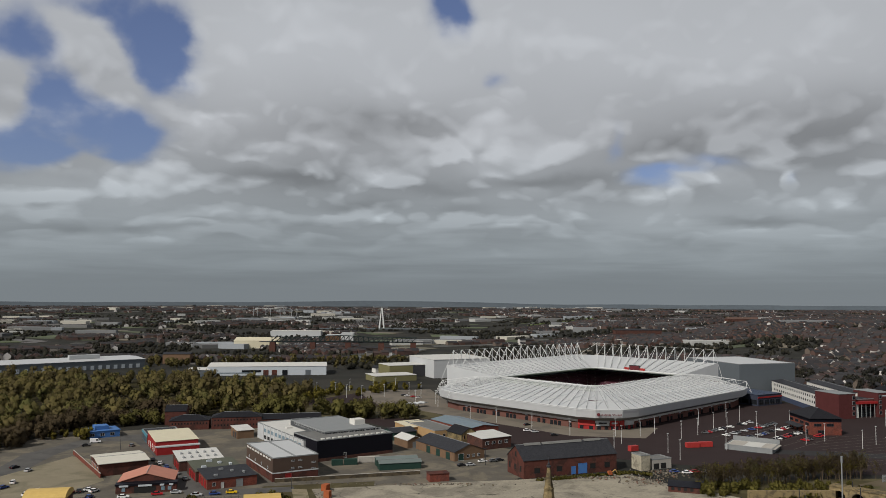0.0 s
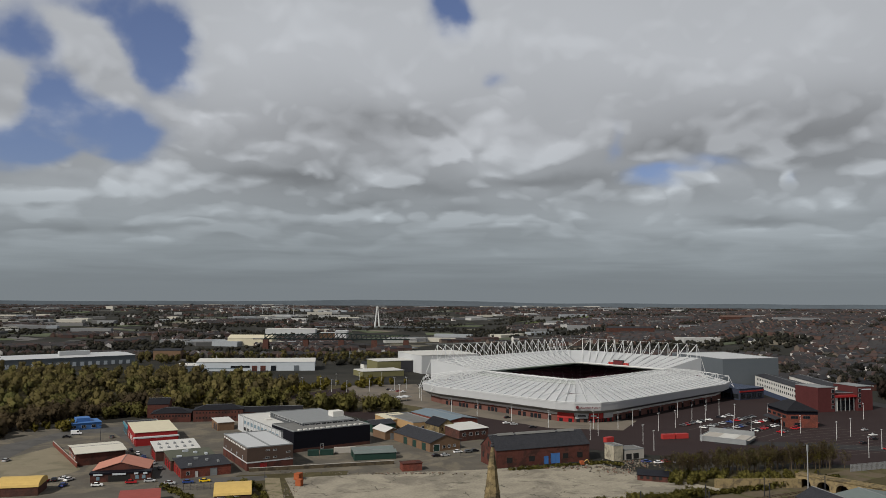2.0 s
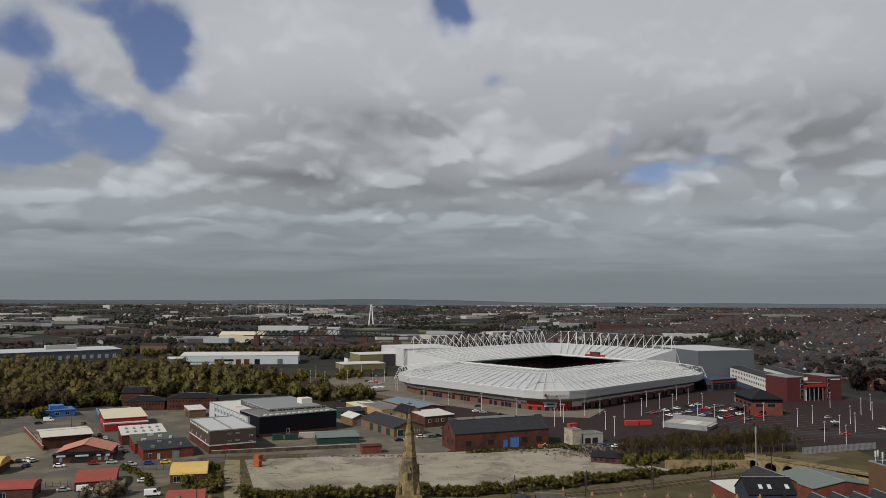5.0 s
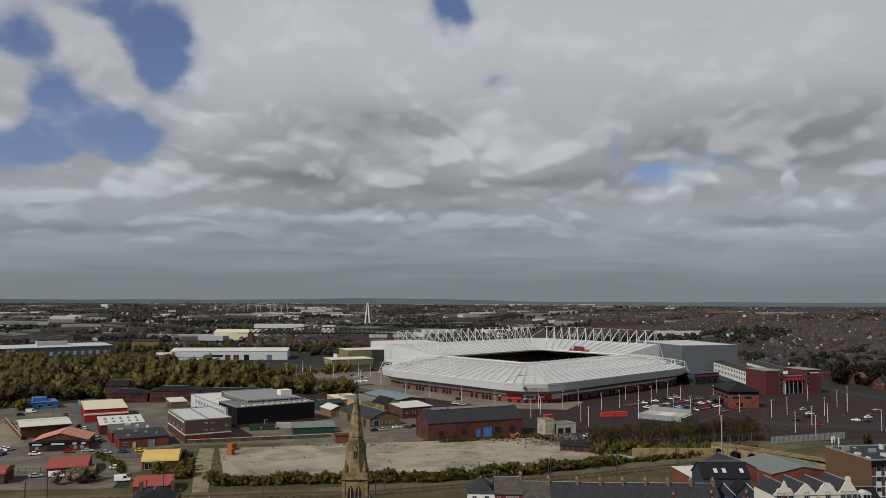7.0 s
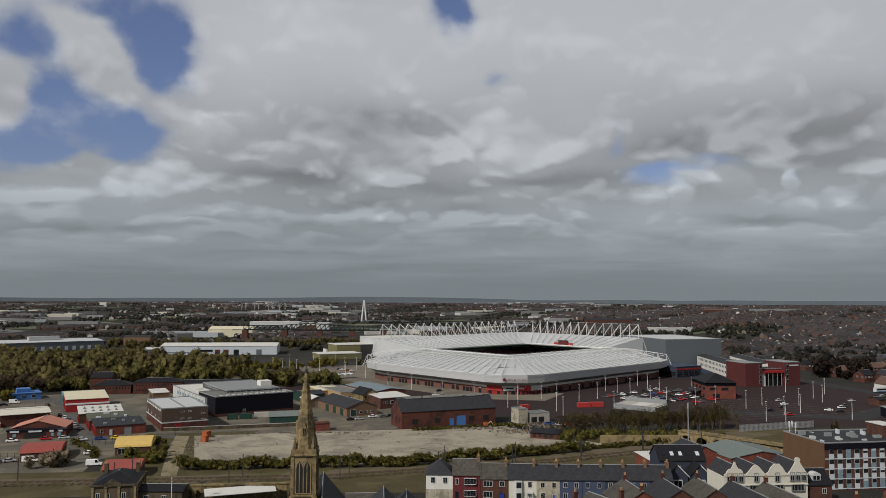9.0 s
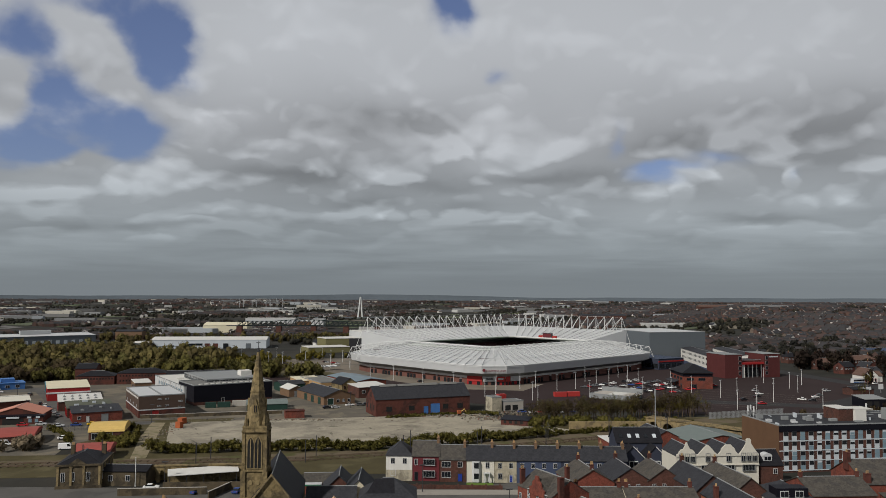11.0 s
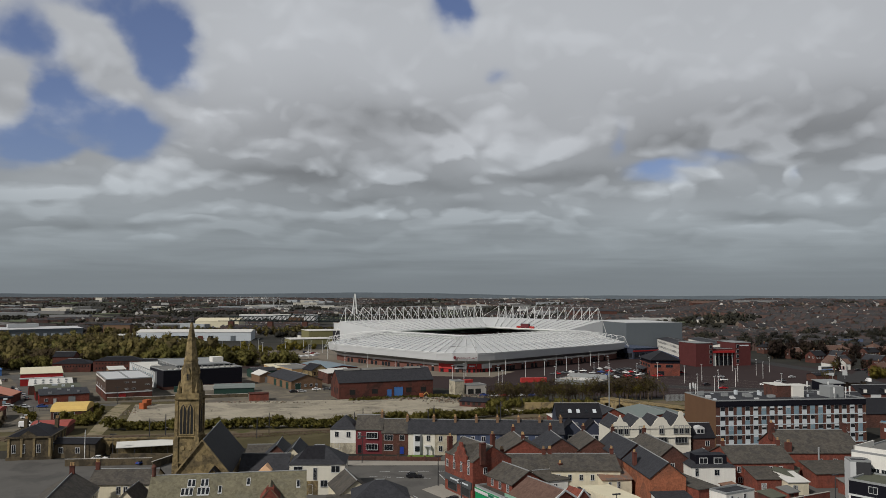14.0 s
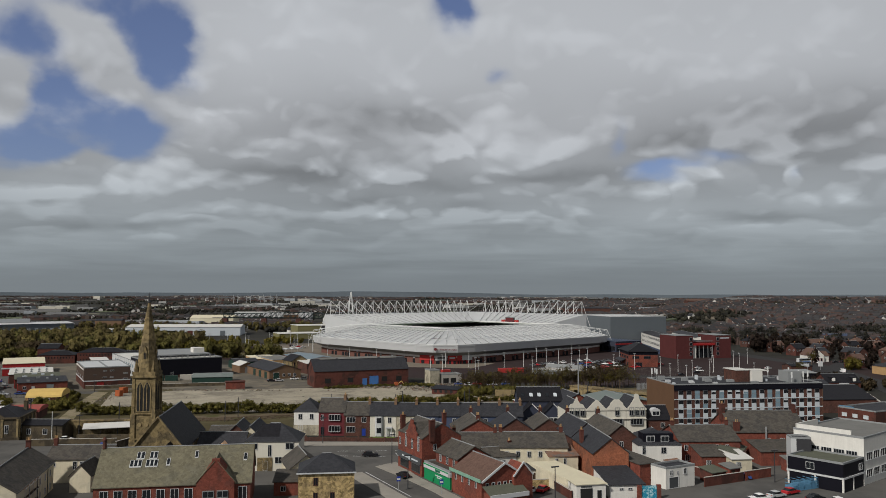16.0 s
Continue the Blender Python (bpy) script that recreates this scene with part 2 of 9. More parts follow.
# ---- materials ----
def surface(name, colour, rough=0.8, metal=0.0, vary=0.25, scale=0.6, fine=8.0, bump=0.15, second=None, spread=0.0, streak=0.0, gloss=0.10, cells=0.0, cell_size=0.5, cracks=0.0):
    """Procedural surface: broad stains, fine grain, a second colour in patches, and streaks that run down."""
    m = bpy.data.materials.new(name)
    m.use_nodes = True
    n = Net(m.node_tree)
    pos = n.node("ShaderNodeTexCoord").outputs["Object"]
    broad = n.noise(pos, scale, 5.0, 0.62, 0.4).outputs["Fac"]
    grain = n.noise(pos, fine, 3.0, 0.6).outputs["Fac"]
    k = n.math("ADD", n.math("MULTIPLY", n.math("SUBTRACT", broad, 0.5), vary * 2.0), n.math("MULTIPLY", n.math("SUBTRACT", grain, 0.5), vary * 1.4))
    if streak:
        run = n.noise(n.vec("MULTIPLY", pos, (1.6, 1.6, 0.12)), 1.0, 4.0, 0.6).outputs["Fac"]
        k = n.math("ADD", k, n.math("MULTIPLY", n.math("SUBTRACT", run, 0.52), streak * 2.0))
    if spread:
        info = n.node("ShaderNodeObjectInfo").outputs["Random"]
        k = n.math("ADD", k, n.math("MULTIPLY", n.math("SUBTRACT", info, 0.5), spread))
    if cells:
        tile = n.node("ShaderNodeTexVoronoi", Vector=pos, Scale=1.0 / cell_size)
        shade = n.node("ShaderNodeSeparateXYZ", Vector=tile.outputs["Color"]).outputs[0]
        k = n.math("ADD", k, n.math("MULTIPLY", n.math("SUBTRACT", shade, 0.5), cells))
    if cracks:
        wob = n.vec("ADD", pos, n.vec("MULTIPLY", n.noise(pos, 0.15, 4.0, 0.6).outputs["Color"], (9.0, 9.0, 0.0)))
        slab = n.t.nodes.new("ShaderNodeTexVoronoi")
        slab.feature = "DISTANCE_TO_EDGE"
        n.put(slab.inputs["Vector"], wob)
        n.put(slab.inputs["Scale"], 0.055)
        seam = n.remap(slab.outputs["Distance"], 0.022, 0.0)
        seam = n.math("MULTIPLY", seam, n.remap(n.noise(pos, 0.09, 3.0).outputs["Fac"], 0.46, 0.60))
        k = n.math("SUBTRACT", k, n.math("MULTIPLY", seam, cracks))
        stain = n.remap(n.noise(n.vec("MULTIPLY", pos, (0.4, 1.6, 1.0)), 0.10, 6.0, 0.7, 1.0).outputs["Fac"], 0.56, 0.72)
        k = n.math("SUBTRACT", k, n.math("MULTIPLY", stain, cracks * 0.9))
    k = n.math("MAXIMUM", n.math("ADD", 1.0, k), 0.15)
    base = (*colour, 1.0)
    if second:
        patch = n.remap(n.noise(pos, scale * 0.7, 6.0, 0.6, 0.6).outputs["Fac"], 0.47, 0.62)
        base = n.mix(patch, base, (*second, 1.0))
    col = n.vec("MULTIPLY", base, n.node("ShaderNodeCombineXYZ", X=k, Y=k, Z=k))
    bsdf = n.node("ShaderNodeBsdfPrincipled", Base_Color=col, Metallic=metal)
    n.put(bsdf.inputs["Roughness"], n.math("ADD", rough, n.math("MULTIPLY", n.math("SUBTRACT", grain, 0.5), 0.2), clamp=True))
    bsdf.inputs["Specular IOR Level"].default_value = gloss
    if bump:
        b = n.node("ShaderNodeBump", Strength=bump, Distance=0.1, Height=grain)
        n.put(bsdf.inputs["Normal"], b.outputs[0])
    out = n.node("ShaderNodeOutputMaterial")
    n.t.links.new(bsdf.outputs[0], out.inputs[0])
    return m


def leafage(name, colours, spread=0.5):
    """Foliage: each tree takes its own shade between several colours, each clump a little of its own."""
    m = bpy.data.materials.new(name)
    m.use_nodes = True
    n = Net(m.node_tree)
    isl = n.node("ShaderNodeNewGeometry").outputs["Random Per Island"]
    pos = n.node("ShaderNodeNewGeometry").outputs["Position"]
    own = n.t.nodes.new("ShaderNodeAttribute")
    own.attribute_name = "tree_tint"
    patch = n.remap(n.noise(pos, 0.03, 4.0, 0.6).outputs["Fac"], 0.32, 0.68)
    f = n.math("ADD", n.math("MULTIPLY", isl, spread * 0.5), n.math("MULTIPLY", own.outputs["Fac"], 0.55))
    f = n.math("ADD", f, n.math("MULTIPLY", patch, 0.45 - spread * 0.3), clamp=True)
    ramp = n.t.nodes.new("ShaderNodeValToRGB")
    n.put(ramp.inputs[0], f)
    el = ramp.color_ramp.elements
    el[0].color, el[1].color = (*colours[0], 1), (*colours[-1], 1)
    for i, c in enumerate(colours[1:-1]):
        e = el.new((i + 1) / (len(colours) - 1))
        e.color = (*c, 1)
    k = n.math("ADD", 0.8, n.math("MULTIPLY", isl, 0.4))
    col = n.vec("MULTIPLY", ramp.outputs[0], n.node("ShaderNodeCombineXYZ", X=k, Y=k, Z=k))
    bsdf = n.node("ShaderNodeBsdfPrincipled", Base_Color=col, Roughness=0.9)
    bsdf.inputs["Specular IOR Level"].default_value = 0.1
    thin = n.node("ShaderNodeBsdfTranslucent", Color=col)
    both = n.node("ShaderNodeMixShader", Fac=0.35)
    n.t.links.new(bsdf.outputs[0], both.inputs[1])
    n.t.links.new(thin.outputs[0], both.inputs[2])
    out = n.node("ShaderNodeOutputMaterial")
    n.t.links.new(both.outputs[0], out.inputs[0])
    return m


def random_tint(name, colours, rough=0.8, by_island=True):
    """One of several colours for each piece."""
    m = bpy.data.materials.new(name)
    m.use_nodes = True
    n = Net(m.node_tree)
    r = n.node("ShaderNodeNewGeometry").outputs["Random Per Island"] if by_island else n.node("ShaderNodeObjectInfo").outputs["Random"]
    ramp = n.t.nodes.new("ShaderNodeValToRGB")
    ramp.color_ramp.interpolation = "CONSTANT"
    n.put(ramp.inputs[0], r)
    el = ramp.color_ramp.elements
    el[0].color = (*colours[0], 1)
    el[1].color, el[1].position = (*colours[-1], 1), 1 - 1 / len(colours)
    for i, c in enumerate(colours[1:-1]):
        e = el.new((i + 1) / len(colours))
        e.color = (*c, 1)
    grain = n.noise(n.node("ShaderNodeNewGeometry").outputs["Position"], 0.8, 3.0).outputs["Fac"]
    k = n.math("ADD", 0.75, n.math("MULTIPLY", grain, 0.5))
    col = n.vec("MULTIPLY", ramp.outputs[0], n.node("ShaderNodeCombineXYZ", X=k, Y=k, Z=k))
    bsdf = n.node("ShaderNodeBsdfPrincipled", Base_Color=col, Roughness=rough)
    out = n.node("ShaderNodeOutputMaterial")
    n.t.links.new(bsdf.outputs[0], out.inputs[0])
    return m


MAT = {}
for spec in (
    ("white_sheet", (0.42, 0.43, 0.44), 0.45, 0.0, 0.07, 0.15, 3.0, 0.03), ("white_steel", (0.56, 0.57, 0.57), 0.4, 0.0, 0.05, 0.5, 6.0, 0.02),
    ("grey_soffit", (0.20, 0.21, 0.21), 0.6, 0.0, 0.1, 0.3, 4.0, 0.03), ("stadium_brick", (0.125, 0.060, 0.049), 0.85, 0.0, 0.15, 0.3, 6.0, 0.1),

    ("brown_clad", (0.075, 0.052, 0.042), 0.6, 0.0, 0.12, 0.4, 5.0, 0.05), ("black_clad", (0.007, 0.007, 0.011), 0.5, 0.0, 0.2, 0.4, 5.0, 0.05),
        ("green_felt", (0.085, 0.09, 0.07), 0.85, 0.0, 0.25, 0.3, 4.0, 0.1), ("grey_felt", (0.14, 0.14, 0.135), 0.85, 0.0, 0.25, 0.25, 4.0, 0.1),
    ("pale_roof", (0.48, 0.475, 0.455), 0.7, 0.0, 0.14, 0.3, 4.0, 0.05), ("cream_roof", (0.52, 0.48, 0.36), 0.7, 0.0, 0.12, 0.3, 4.0, 0.05),
    ("pink_roof", (0.42, 0.19, 0.14), 0.75, 0.0, 0.15, 0.4, 4.0, 0.05), ("red_roof", (0.25, 0.065, 0.055), 0.7, 0.0, 0.18, 0.4, 4.0, 0.05),
    ("red_paint", (0.25, 0.022, 0.023), 0.5, 0.0, 0.12, 0.4, 4.0, 0.03), ("yellow_roof", (0.50, 0.35, 0.12), 0.7, 0.0, 0.16, 0.5, 4.0, 0.06),
    ("blue_paint", (0.06, 0.15, 0.36), 0.5, 0.0, 0.12, 0.4, 4.0, 0.03), ("light_wall", (0.55, 0.54, 0.51), 0.8, 0.0, 0.1, 0.4, 6.0, 0.05),
 ("tan_brick", (0.34, 0.22, 0.11), 0.85, 0.0, 0.2, 0.5, 6.0, 0.1),
    ("grey_clad", (0.115, 0.13, 0.145), 0.45, 0.2, 0.06, 0.2, 3.0, 0.03), ("pale_clad", (0.42, 0.455, 0.49), 0.5, 0.0, 0.08, 0.3, 3.0, 0.03),
    ("asphalt", (0.032, 0.0315, 0.033), 0.9, 0.0, 0.22, 0.2, 5.0, 0.15), ("dark_metal", (0.05, 0.05, 0.055), 0.5, 0.3, 0.15, 0.6, 5.0, 0.05),
    ("green_box", (0.020, 0.044, 0.036), 0.6, 0.0, 0.15, 0.5, 5.0, 0.05), ("steel", (0.33, 0.34, 0.35), 0.5, 0.5, 0.12, 1.0, 5.0, 0.05),
    ("wood_dark", (0.05, 0.035, 0.025), 0.8, 0.0, 0.2, 1.0, 8.0, 0.1), ("rubber", (0.02, 0.02, 0.02), 0.8, 0.0, 0.1, 2.0, 9.0, 0.0),
    ("orange_rust", (0.30, 0.085, 0.035), 0.8, 0.0, 0.3, 0.8, 6.0, 0.1), ("shaded_seat_red", (0.075, 0.028, 0.040), 0.6, 0.0, 0.25, 0.3, 3.0, 0.05),
    ("pitch_grass", (0.07, 0.16, 0.03), 0.9, 0.0, 0.15, 0.1, 2.0, 0.05), ("concrete", (0.34, 0.32, 0.29), 0.85, 0.0, 0.2, 0.3, 5.0, 0.1),
    ("bark", (0.10, 0.075, 0.05), 0.9, 0.0, 0.2, 2.0, 9.0, 0.2), ("lead_grey", (0.20, 0.21, 0.215), 0.6, 0.0, 0.15, 0.5, 4.0, 0.05),
    ("navy_render", (0.035, 0.04, 0.06), 0.75, 0.0, 0.15, 0.4, 5.0, 0.05), ("maroon_render", (0.11, 0.025, 0.03), 0.7, 0.0, 0.15, 0.4, 5.0, 0.05),
    ("blue_grey_render", (0.052, 0.066, 0.11), 0.8, 0.0, 0.12, 0.4, 5.0, 0.05), ("door_green", (0.012, 0.19, 0.075), 0.5, 0.0, 0.1, 0.6, 5.0, 0.03),
    ("dark_grey_paint", (0.06, 0.065, 0.07), 0.5, 0.0, 0.1, 0.6, 5.0, 0.03), ("door_blue", (0.02, 0.04, 0.22), 0.4, 0.0, 0.1, 0.6, 5.0, 0.03),
):
    MAT[spec[0]] = surface(*spec)
MAT["hall_slate"] = surface("hall_slate", (0.125, 0.115, 0.08), 0.8, 0.0, 0.3, 0.35, 4.0, 0.25, second=(0.106, 0.100, 0.074), streak=0.22, cells=0.3)
MAT["dirty_white"] = surface("dirty_white", (0.55, 0.54, 0.51), 0.75, 0.0, 0.14, 0.4, 4.0, 0.08, streak=0.13)
MAT["old_slate"] = surface("old_slate", (0.066, 0.060, 0.053), 0.75, 0.0, 0.18, 0.6, 5.0, 0.25, second=(0.050, 0.047, 0.044), streak=0.15, cells=0.35)
MAT["slate"] = surface("slate", (0.030, 0.031, 0.036), 0.65, 0.0, 0.28, 0.5, 5.0, 0.25, cells=0.35)
MAT["dark_slate"] = surface("dark_slate", (0.0135, 0.0135, 0.0165), 0.6, 0.0, 0.25, 0.5, 5.0, 0.25, cells=0.3)
MAT["glass"] = surface("glass", (0.012, 0.014, 0.017), 0.1, 0.0, 0.3, 0.4, 1.0, 0.0, gloss=0.4)
MAT["blue_pane"] = surface("blue_pane", (0.15, 0.215, 0.26), 0.25, 0.0, 0.15, 0.5, 2.0, 0.0)
MAT["twigs"] = leafage("twigs", [(0.050, 0.041, 0.024), (0.092, 0.075, 0.035), (0.145, 0.120, 0.046), (0.105, 0.104, 0.036), (0.058, 0.062, 0.025)], 0.2)
MAT["olive_crown"] = leafage("olive_crown", [(0.075, 0.074, 0.025), (0.130, 0.118, 0.036), (0.105, 0.094, 0.034), (0.066, 0.070, 0.024)], 0.4)
MAT["dark_twigs"] = leafage("dark_twigs", [(0.020, 0.015, 0.014), (0.032, 0.023, 0.019), (0.045, 0.034, 0.020)], 0.4)
MAT["bare"] = leafage("bare", [(0.05, 0.038, 0.025), (0.085, 0.064, 0.036), (0.11, 0.085, 0.038)], 0.4)
MAT["yellow_bush"] = leafage("yellow_bush", [(0.105, 0.093, 0.024), (0.165, 0.135, 0.028), (0.088, 0.090, 0.024)], 0.4)
MAT["hedge"] = leafage("hedge", [(0.060, 0.058, 0.018), (0.110, 0.100, 0.026), (0.165, 0.142, 0.040), (0.075, 0.080, 0.024)], 0.3)
MAT["blossom"] = leafage("blossom", [(0.13, 0.10, 0.065), (0.20, 0.16, 0.11), (0.27, 0.23, 0.17)], 0.4)
MAT["far_trees"] = leafage("far_trees", [(0.017, 0.018, 0.018), (0.031, 0.031, 0.027), (0.046, 0.043, 0.031), (0.026, 0.031, 0.024)])
MAT["far_walls"] = random_tint("far_walls", [(0.075, 0.037, 0.030), (0.095, 0.055, 0.043), (0.17, 0.155, 0.14), (0.060, 0.034, 0.029), (0.080, 0.044, 0.035), (0.11, 0.085, 0.068), (0.052, 0.038, 0.034), (0.065, 0.04, 0.034), (0.085, 0.046, 0.036), (0.48, 0.46, 0.44)])
MAT["far_roofs"] = random_tint("far_roofs", [(0.022, 0.020, 0.022), (0.033, 0.023, 0.022), (0.018, 0.018, 0.021), (0.042, 0.024, 0.021), (0.026, 0.024, 0.025), (0.016, 0.015, 0.017)])
MAT["far_sheds"] = random_tint("far_sheds", [(0.36, 0.36, 0.35), (0.16, 0.165, 0.17), (0.40, 0.38, 0.33), (0.09, 0.09, 0.09), (0.24, 0.26, 0.28), (0.12, 0.12, 0.12)])


# ---- mesh tools ----
class Shape:
    """Collects vertices and faces for one mesh."""

    def __init__(self):
        self.v, self.f = [], []

    def add(self, verts, faces):
        o = len(self.v)
        self.v += [tuple(p) for p in verts]
        self.f += [tuple(i + o for i in q) for q in faces]
        return self

    def box(self, x0, x1, y0, y1, z0, z1, top=1.0):
        cx, cy = (x0 + x1) / 2, (y0 + y1) / 2
        s = [(x0, y0), (x1, y0), (x1, y1), (x0, y1)]
        v = [(x, y, z0) for x, y in s] + [(cx + (x - cx) * top, cy + (y - cy) * top, z1) for x, y in s]
        return self.add(v, [(3, 2, 1, 0), (4, 5, 6, 7), (0, 1, 5, 4), (1, 2, 6, 5), (2, 3, 7, 6), (3, 0, 4, 7)])

    def turned(self, cx, cy, w, d, z0, z1, ang):
        c, s = math.cos(radians(ang)), math.sin(radians(ang))
        q = [(-w / 2, -d / 2), (w / 2, -d / 2), (w / 2, d / 2), (-w / 2, d / 2)]
        v = [(cx + x * c - y * s, cy + x * s + y * c, z) for z in (z0, z1) for x, y in q]
        return self.add(v, [(3, 2, 1, 0), (4, 5, 6, 7), (0, 1, 5, 4), (1, 2, 6, 5), (2, 3, 7, 6), (3, 0, 4, 7)])

    def prism(self, ring, thick):
        """A slab from a planar ring of points, thickened along -thick."""
        n = len(ring)
        t = Vector(thick)
        lower = [tuple(Vector(p) - t) for p in ring]
        return self.add(list(ring) + lower, [tuple(range(n)), tuple(range(2 * n - 1, n - 1, -1))] + [(i, i + n, (i + 1) % n + n, (i + 1) % n) for i in range(n)])

    def tube(self, a, b, r0, r1=None, sides=6, cap=True):
        a, b = Vector(a), Vector(b)
        r1 = r0 if r1 is None else r1
        d = (b - a)
        if d.length < 1e-6:
            return self
        q = d.to_track_quat("Z", "Y")
        v = []
        for p, r in ((a, r0), (b, r1)):
            for i in range(sides):
                t = 2 * math.pi * (i + 0.5) / sides
                v.append(p + q @ Vector((r * math.cos(t), r * math.sin(t), 0)))
        f = [(i, (i + 1) % sides, (i + 1) % sides + sides, i + sides) for i in range(sides)]
        if cap:
            f += [tuple(range(sides - 1, -1, -1)), tuple(range(sides, 2 * sides))]
        return self.add(v, f)

    def lathe(self, cx, cy, rows, sides=8, turn=0.0):
        """rows of (z, radius)"""
        v = []
        for z, r in rows:
            for i in range(sides):
                t = 2 * math.pi * (i + 0.5) / sides + turn
                v.append((cx + r * math.cos(t), cy + r * math.sin(t), z))
        f = []
        for k in range(len(rows) - 1):
            for i in range(sides):
                j = (i + 1) % sides
                f.append((k * sides + i, k * sides + j, (k + 1) * sides + j, (k + 1) * sides + i))
        f += [tuple(range(sides - 1, -1, -1)), tuple(range((len(rows) - 1) * sides, len(rows) * sides))]
        return self.add(v, f)

    def mesh(self, name, material, smooth=False):
        me = bpy.data.meshes.new(name)
        me.from_pydata(self.v, [], self.f)
        me.materials.append(MAT[material] if isinstance(material, str) else material)
        if smooth:
            me.polygons.foreach_set("use_smooth", [True] * len(me.polygons))
        me.update()
        return me


def part(name, shape, material, parent, label="", at=None):
    """One mesh object under a thing or a part."""
    me = shape.mesh(name, material) if isinstance(shape, Shape) else shape
    ob = new(name, me)
    ob.parent = parent
    if at is not None:
        ob.matrix_basis = at
    if label:
        tagged(ob, label)
    return ob


def thing(name, label, category, x=0.0, y=0.0, z=0.0, ang=0.0, group=""):
    ob = new(name)
    ob.empty_display_size = 1.0
    ob.matrix_basis = pose(x, y, z, 0, 0, ang)
    return tagged(ob, label, category, group)


def single(name, label, category, shape, material, group="", kind="", at=None):
    ob = new(name, shape.mesh(name, material) if isinstance(shape, Shape) else shape)
    if at is not None:
        ob.matrix_basis = at
    return tagged(ob, label, category, group, kind)


# ---- ground ----
def ease(v):
    v = min(max(v, 0.0), 1.0)
    return v * v * (3 - 2 * v)


def valley(x, y):
    """The river valley beyond the estate."""
    return -19.0 * ease((y - 880) / 260.0) * (1 - ease((y - 2600) / 700.0)) * (1 - ease((x - 20 - 0.05 * y) / 320.0))


def height(x, y):
    """Gentle rise of the land towards the horizon."""
    d = math.hypot(x, y)
    k = min(max((d - 1000.0) / 2800.0, 0.0), 1.0)
    k = k * k * (3 - 2 * k)
    roll = noise.noise(Vector((x / 900.0, y / 900.0, 3.1))) * 12.0 + noise.noise(Vector((x / 300.0, y / 300.0, 7.7))) * 3.0
    b = x / max(y, 1.0)
    ridge = 30.0 * math.exp(-((d - 1750.0) / 430.0) ** 2) * ease((b - 0.30) / 0.16)
    fields = 14.0 * math.exp(-((d - 2300.0) / 350.0) ** 2) * math.exp(-((b - 0.25) / 0.12) ** 2)
    return k * (11.0 + roll * 0.7) + valley(x, y) + (ridge + fields if y > 0 else 0.0)


def make_ground():
    s = Shape()
    rings = [0, 60, 120, 200, 300, 420, 560, 720, 900, 1000, 1100, 1220, 1350, 1500, 1650, 1800, 2000, 2200, 2400, 2600, 2800, 3000, 3200, 3600, 4000, 4400, 4850]
    n = 240
    v, f = [(100.0, 0.0, -0.05)], []
    for r in rings[1:]:
        for i in range(n):
            t = 2 * math.pi * i / n
            x, y = 100 + r * math.cos(t), r * math.sin(t)
            v.append((x, y, height(x, y) - 0.05))
    for i in range(n):
        f.append((0, 1 + i, 1 + (i + 1) % n))
    for k in range(len(rings) - 2):
        for i in range(n):
            a, b = 1 + k * n + i, 1 + k * n + (i + 1) % n
            f.append((a, a + n, b + n, b))
    s.add(v, f)
    me = s.mesh("ground", MAT["land"], smooth=True)
    single("ground", "rough grass, scrub and built-up land to the horizon", "ground", me, None, kind="structure")


MAT["land"] = surface("land", (0.024, 0.024, 0.021), 0.95, 0.0, 0.4, 0.02, 0.25, 0.1, second=(0.036, 0.034, 0.029))
make_ground()


def sheet(name, label, category, ring, z, material, kind="structure"):
    """Flat laid surface with a thin edge."""
    s = Shape().prism([(x, y, z) for x, y in ring], (0, 0, 0.3))
    return single(name, label, category, s, material, kind=kind)

MAT["waste"] = surface("waste", (0.265, 0.240, 0.190), 0.95, 0.0, 0.5, 0.07, 1.0, 0.1, second=(0.175, 0.158, 0.128), cracks=0.6)
MAT["paving"] = surface("paving", (0.030, 0.0205, 0.0205), 0.9, 0.0, 0.2, 0.05, 2.0, 0.1)
MAT["gravel"] = surface("gravel", (0.20, 0.175, 0.125), 0.95, 0.0, 0.25, 0.08, 2.0, 0.1, second=(0.15, 0.135, 0.095))
MAT["ballast"] = surface("ballast", (0.105, 0.084, 0.058), 0.95, 0.0, 0.3, 0.12, 3.0, 0.2, second=(0.070, 0.068, 0.030))
MAT["cream_white"] = surface("cream_white", (0.50, 0.48, 0.42), 0.8, 0.0, 0.1, 0.5, 5.0, 0.05, streak=0.06)
MAT["stone_pale"] = surface("stone_pale", (0.22, 0.17, 0.09), 0.9, 0.0, 0.3, 0.7, 4.0, 0.25, second=(0.12, 0.095, 0.06))
MAT["tan_dark"] = surface("tan_dark", (0.105, 0.060, 0.036), 0.85, 0.0, 0.15, 0.3, 5.0, 0.1)
MAT["old_render"] = surface("old_render", (0.34, 0.31, 0.24), 0.9, 0.0, 0.3, 0.5, 4.0, 0.2, second=(0.20, 0.18, 0.14), streak=0.3)
MAT["peach"] = surface("peach", (0.62, 0.40, 0.25), 0.8, 0.0, 0.08, 0.5, 5.0, 0.03)
MAT["rust_slate"] = surface("rust_slate", (0.18, 0.10, 0.07), 0.85, 0.0, 0.3, 0.8, 5.0, 0.2, second=(0.12, 0.10, 0.09))
MAT["brown_tile"] = surface("brown_tile", (0.10, 0.062, 0.05), 0.8, 0.0, 0.2, 0.6, 6.0, 0.3, cells=0.3)
